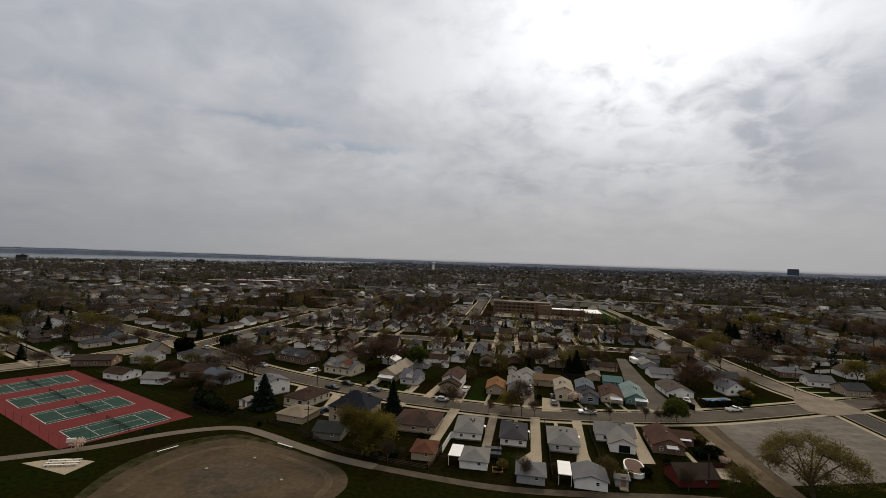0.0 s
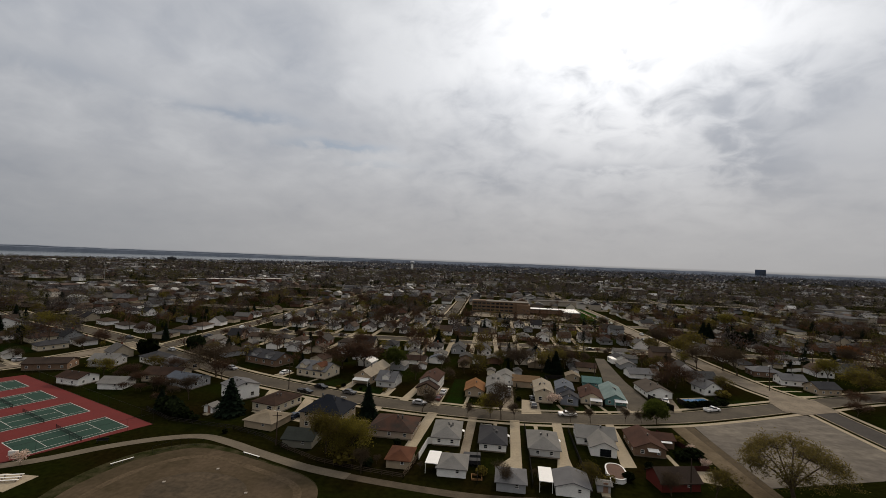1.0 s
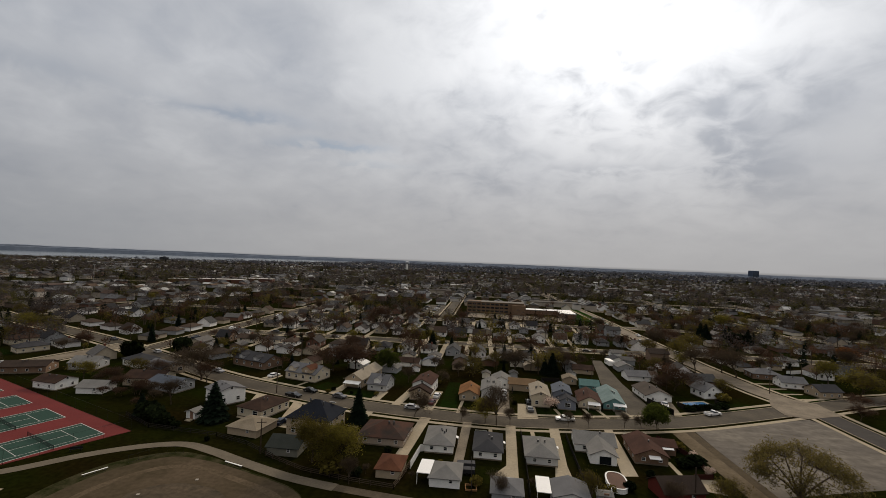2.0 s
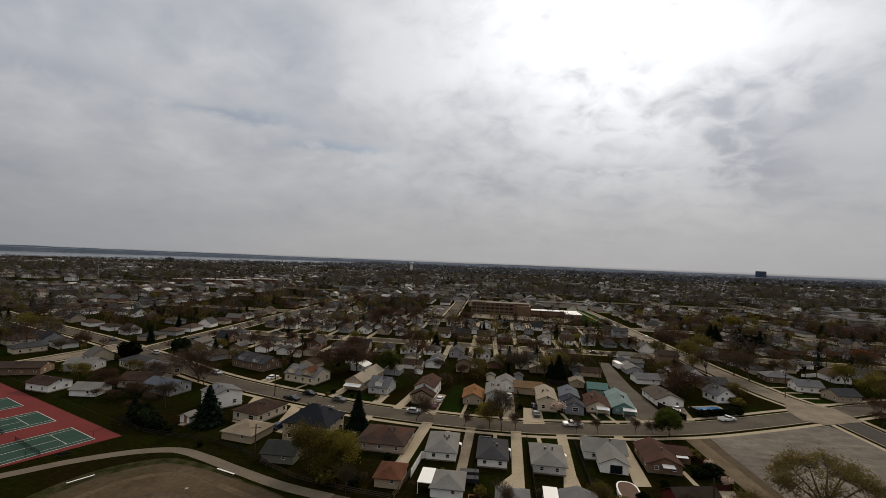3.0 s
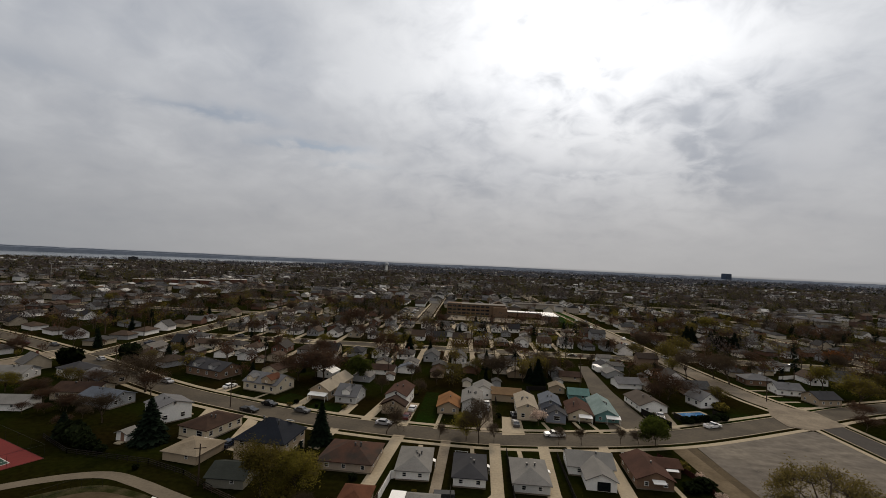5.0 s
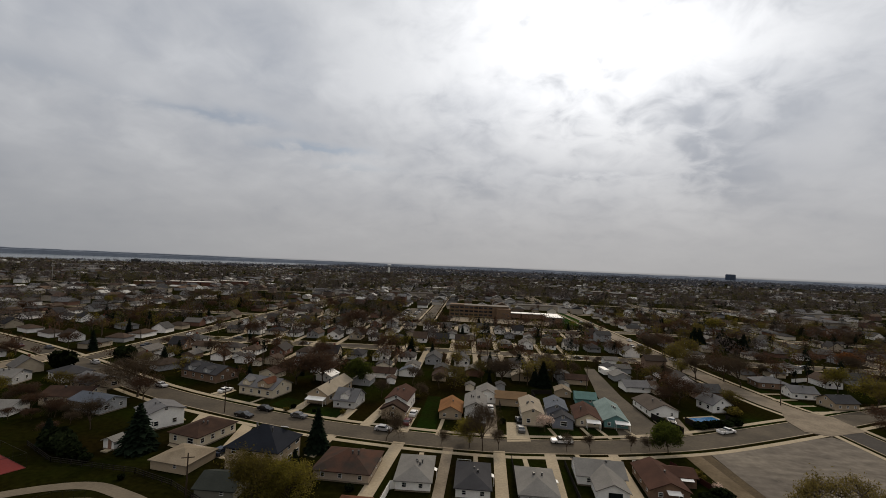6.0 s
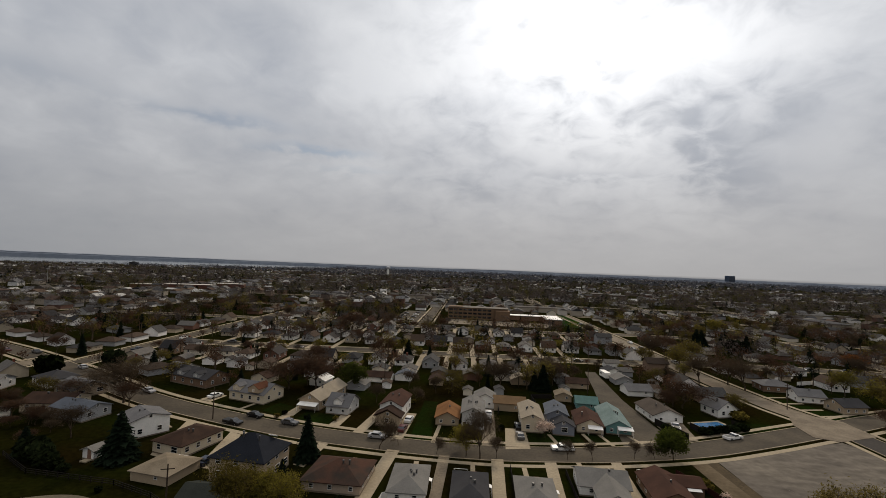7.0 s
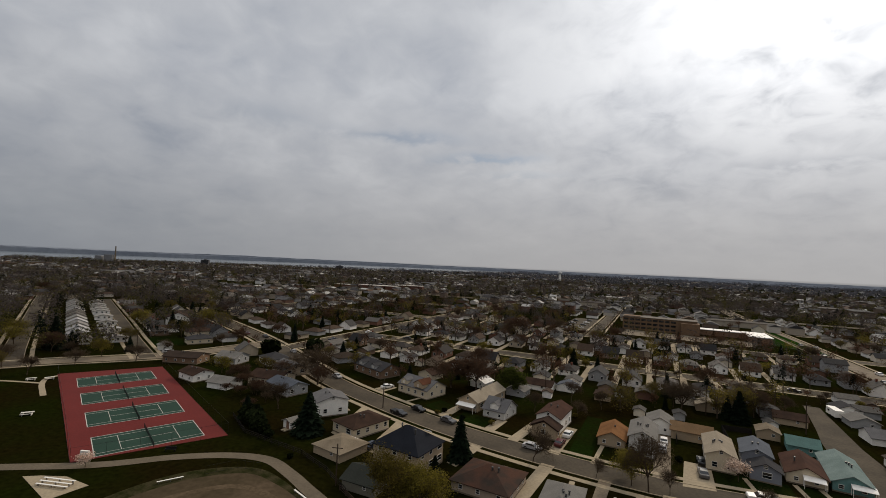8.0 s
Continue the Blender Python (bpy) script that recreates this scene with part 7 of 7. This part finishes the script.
def pole(x, y, h, label="wooden utility pole with a cross arm", arm=True):
    p = thing("utility_pole", x, y, 20, label, "pole", "utility poles")
    ms = Mesh()
    ms.tube((0, 0, -0.3), (0, 0, h), 0.16, 0.11, 8)
    part("post", ms, POLE, p)
    if arm:
        ms = Mesh()
        ms.box(0, 0, h - 0.9, 2.2, 0.12, 0.14)
        part("cross_arm", ms, POLE, p)


pole(42.8, 100.6, 7.0, "plain wooden pole in a back yard", False)
for x, y, h in ((-68.4, 149.3, 8.5), (-50.8, 105.6, 8.0), (44.4, 196, 9), (-80, 196, 9), (-30, 196, 9), (20, 200, 9), (109.5, 190, 9), (104, 270, 9), (-205, 158, 9), (-160, 235, 9)):
    pole(x, y, h)


def slat_fence(points, h, label, material, step=0.0):
    f = thing("fence", 0, 0, 0, label, "fence", "fences")
    for a, b in zip(points, points[1:]):
        a, b = Vector((*a, 0)), Vector((*b, 0))
        d = (b - a)
        n = max(1, round(d.length / 2.4))
        turn = math.atan2(d.y, d.x)
        for i in range(n + 1):
            p = a.lerp(b, i / n)
            ms = Mesh()
            ms.box(p.x, p.y, -0.1, 0.12, 0.12, h + 0.15)
            part("post", ms, material, f)
            if i < n:
                q = a.lerp(b, (i + 0.5) / n)
                ms = Mesh()
                if step:
                    for z in (0.25, 0.6, 0.95):
                        ms.box(q.x, q.y, z * h, d.length / n, 0.05, 0.12, turn)
                else:
                    ms.box(q.x, q.y, 0.08, d.length / n - 0.1, 0.04, h, turn)
                part("panel", ms, material, f)


slat_fence([(-49, 104.5), (-38, 99.2), (-27, 96.6), (-17.2, 95.2)], 1.0, "weathered wooden rail fence along the path", POLE, 1)
slat_fence([(-17.2, 95.2), (-16.2, 101), (-15.6, 107), (-15.0, 112.5)], 1.3, "weathered wooden fence between two yards", WOOD, 1)
slat_fence([(-15.4, 104.5), (-14.6, 113.5), (-13.6, 114)], 1.7, "white vinyl fence panels between two yards", TRIM)
DARK_FENCE = mat("dark_fence", (0.035, 0.03, 0.026), 0.9, 0.2, 0.8, 5.0, 0.1)
slat_fence([(-1.6, 96), (-2.1, 110)], 1.4, "dark wooden fence between yards", DARK_FENCE)
slat_fence([(10.0, 96.5), (10.4, 112), (10.6, 130)], 1.3, "dark wooden fence between yards", DARK_FENCE)
slat_fence([(22.0, 96.4), (22.2, 112), (22.6, 130)], 1.1, "low dark fence between yards", DARK_FENCE)
slat_fence([(47.2, 133), (51.6, 121), (51.4, 111.4), (47, 110.6)], 1.2, "low dark red fence round a yard", mat("red_fence", (0.08, 0.03, 0.025), 0.9, 0.2, 0.8, 5.0, 0.1))
slat_fence([(-47, 103.8), (-56, 109), (-66, 112.5), (-86, 114.5), (-98, 121)], 1.1, "thin grey wire fence along the park", DARK_FENCE, 1)
slat_fence([(56.0, 166), (59.2, 157.2), (60.2, 154.6)], 1.9, "dark stained fence beside a driveway", DARK_FENCE)
slat_fence([(65.4, 164.8), (66.6, 160.6), (80.5, 165.4), (79.6, 169.4)], 1.7, "dark stained fence round the pool", DARK_FENCE)
slat_fence([(138, 226), (150, 231), (166, 236)], 1.6, "white vinyl fence behind a ranch house", TRIM)
slat_fence([(133, 232), (146, 240)], 1.6, "white vinyl fence round a back yard", TRIM)
slat_fence([(10.5, 166.5), (10.3, 178)], 1.7, "dark wooden fence behind a house", DARK_FENCE)
slat_fence([(23.2, 170), (22.6, 186), (30, 187)], 1.5, "dark wooden fence behind a house", DARK_FENCE)
box = thing("scoreboard", -101.6, 87.8, 20, "small white scoreboard box beside the courts", "scoreboard")
ms = Mesh()
ms.box(0, 0, 0.9, 1.8, 0.4, 1.0)
part("panel", ms, LINE, box)
for s in (-0.7, 0.7):
    ms = Mesh()
    ms.box(s, 0, 0, 0.1, 0.1, 0.9)
    part("post", ms, STEEL, box)
# yard clutter: bins, tables, stacked timber
for x, y, c, label, cat in ((-3.2, 104.5, (0.05, 0.05, 0.055), "dark covered trailer in a back yard", "trailer"), (-3.2, 107.5, (0.07, 0.07, 0.075), "dark covered trailer in a back yard", "trailer")):
    b = thing("trailer", x, y, 4, label, cat)
    ms = Mesh()
    ms.box(0, 0, 0.35, 4.2, 1.7, 0.9, taper=0.94)
    part("cover", ms, mat("tarp_%d" % int(y), c, 0.7, 0.2, 1.0, 5.0, 0.1), b)
    for s in (-0.8, 0.8):
        t = Mesh()
        t.tube((0.3, s, 0.3), (0.3, s * 1.15, 0.3), 0.3, 0.3, 10)
        part("wheel", t, TYRE, b)
b = thing("raised_bed", -1.8, 98.4, 4, "square wooden garden bed", "garden bed")
ms = Mesh()
for sx, sy, w_, d_ in ((0, -1.1, 2.4, 0.12), (0, 1.1, 2.4, 0.12), (-1.1, 0, 0.12, 2.2), (1.1, 0, 0.12, 2.2)):
    ms.box(sx, sy, 0, w_, d_, 0.35)
part("frame", ms, mat("new_timber", (0.35, 0.22, 0.12), 0.9, 0.2, 1.0, 6.0, 0.1), b)
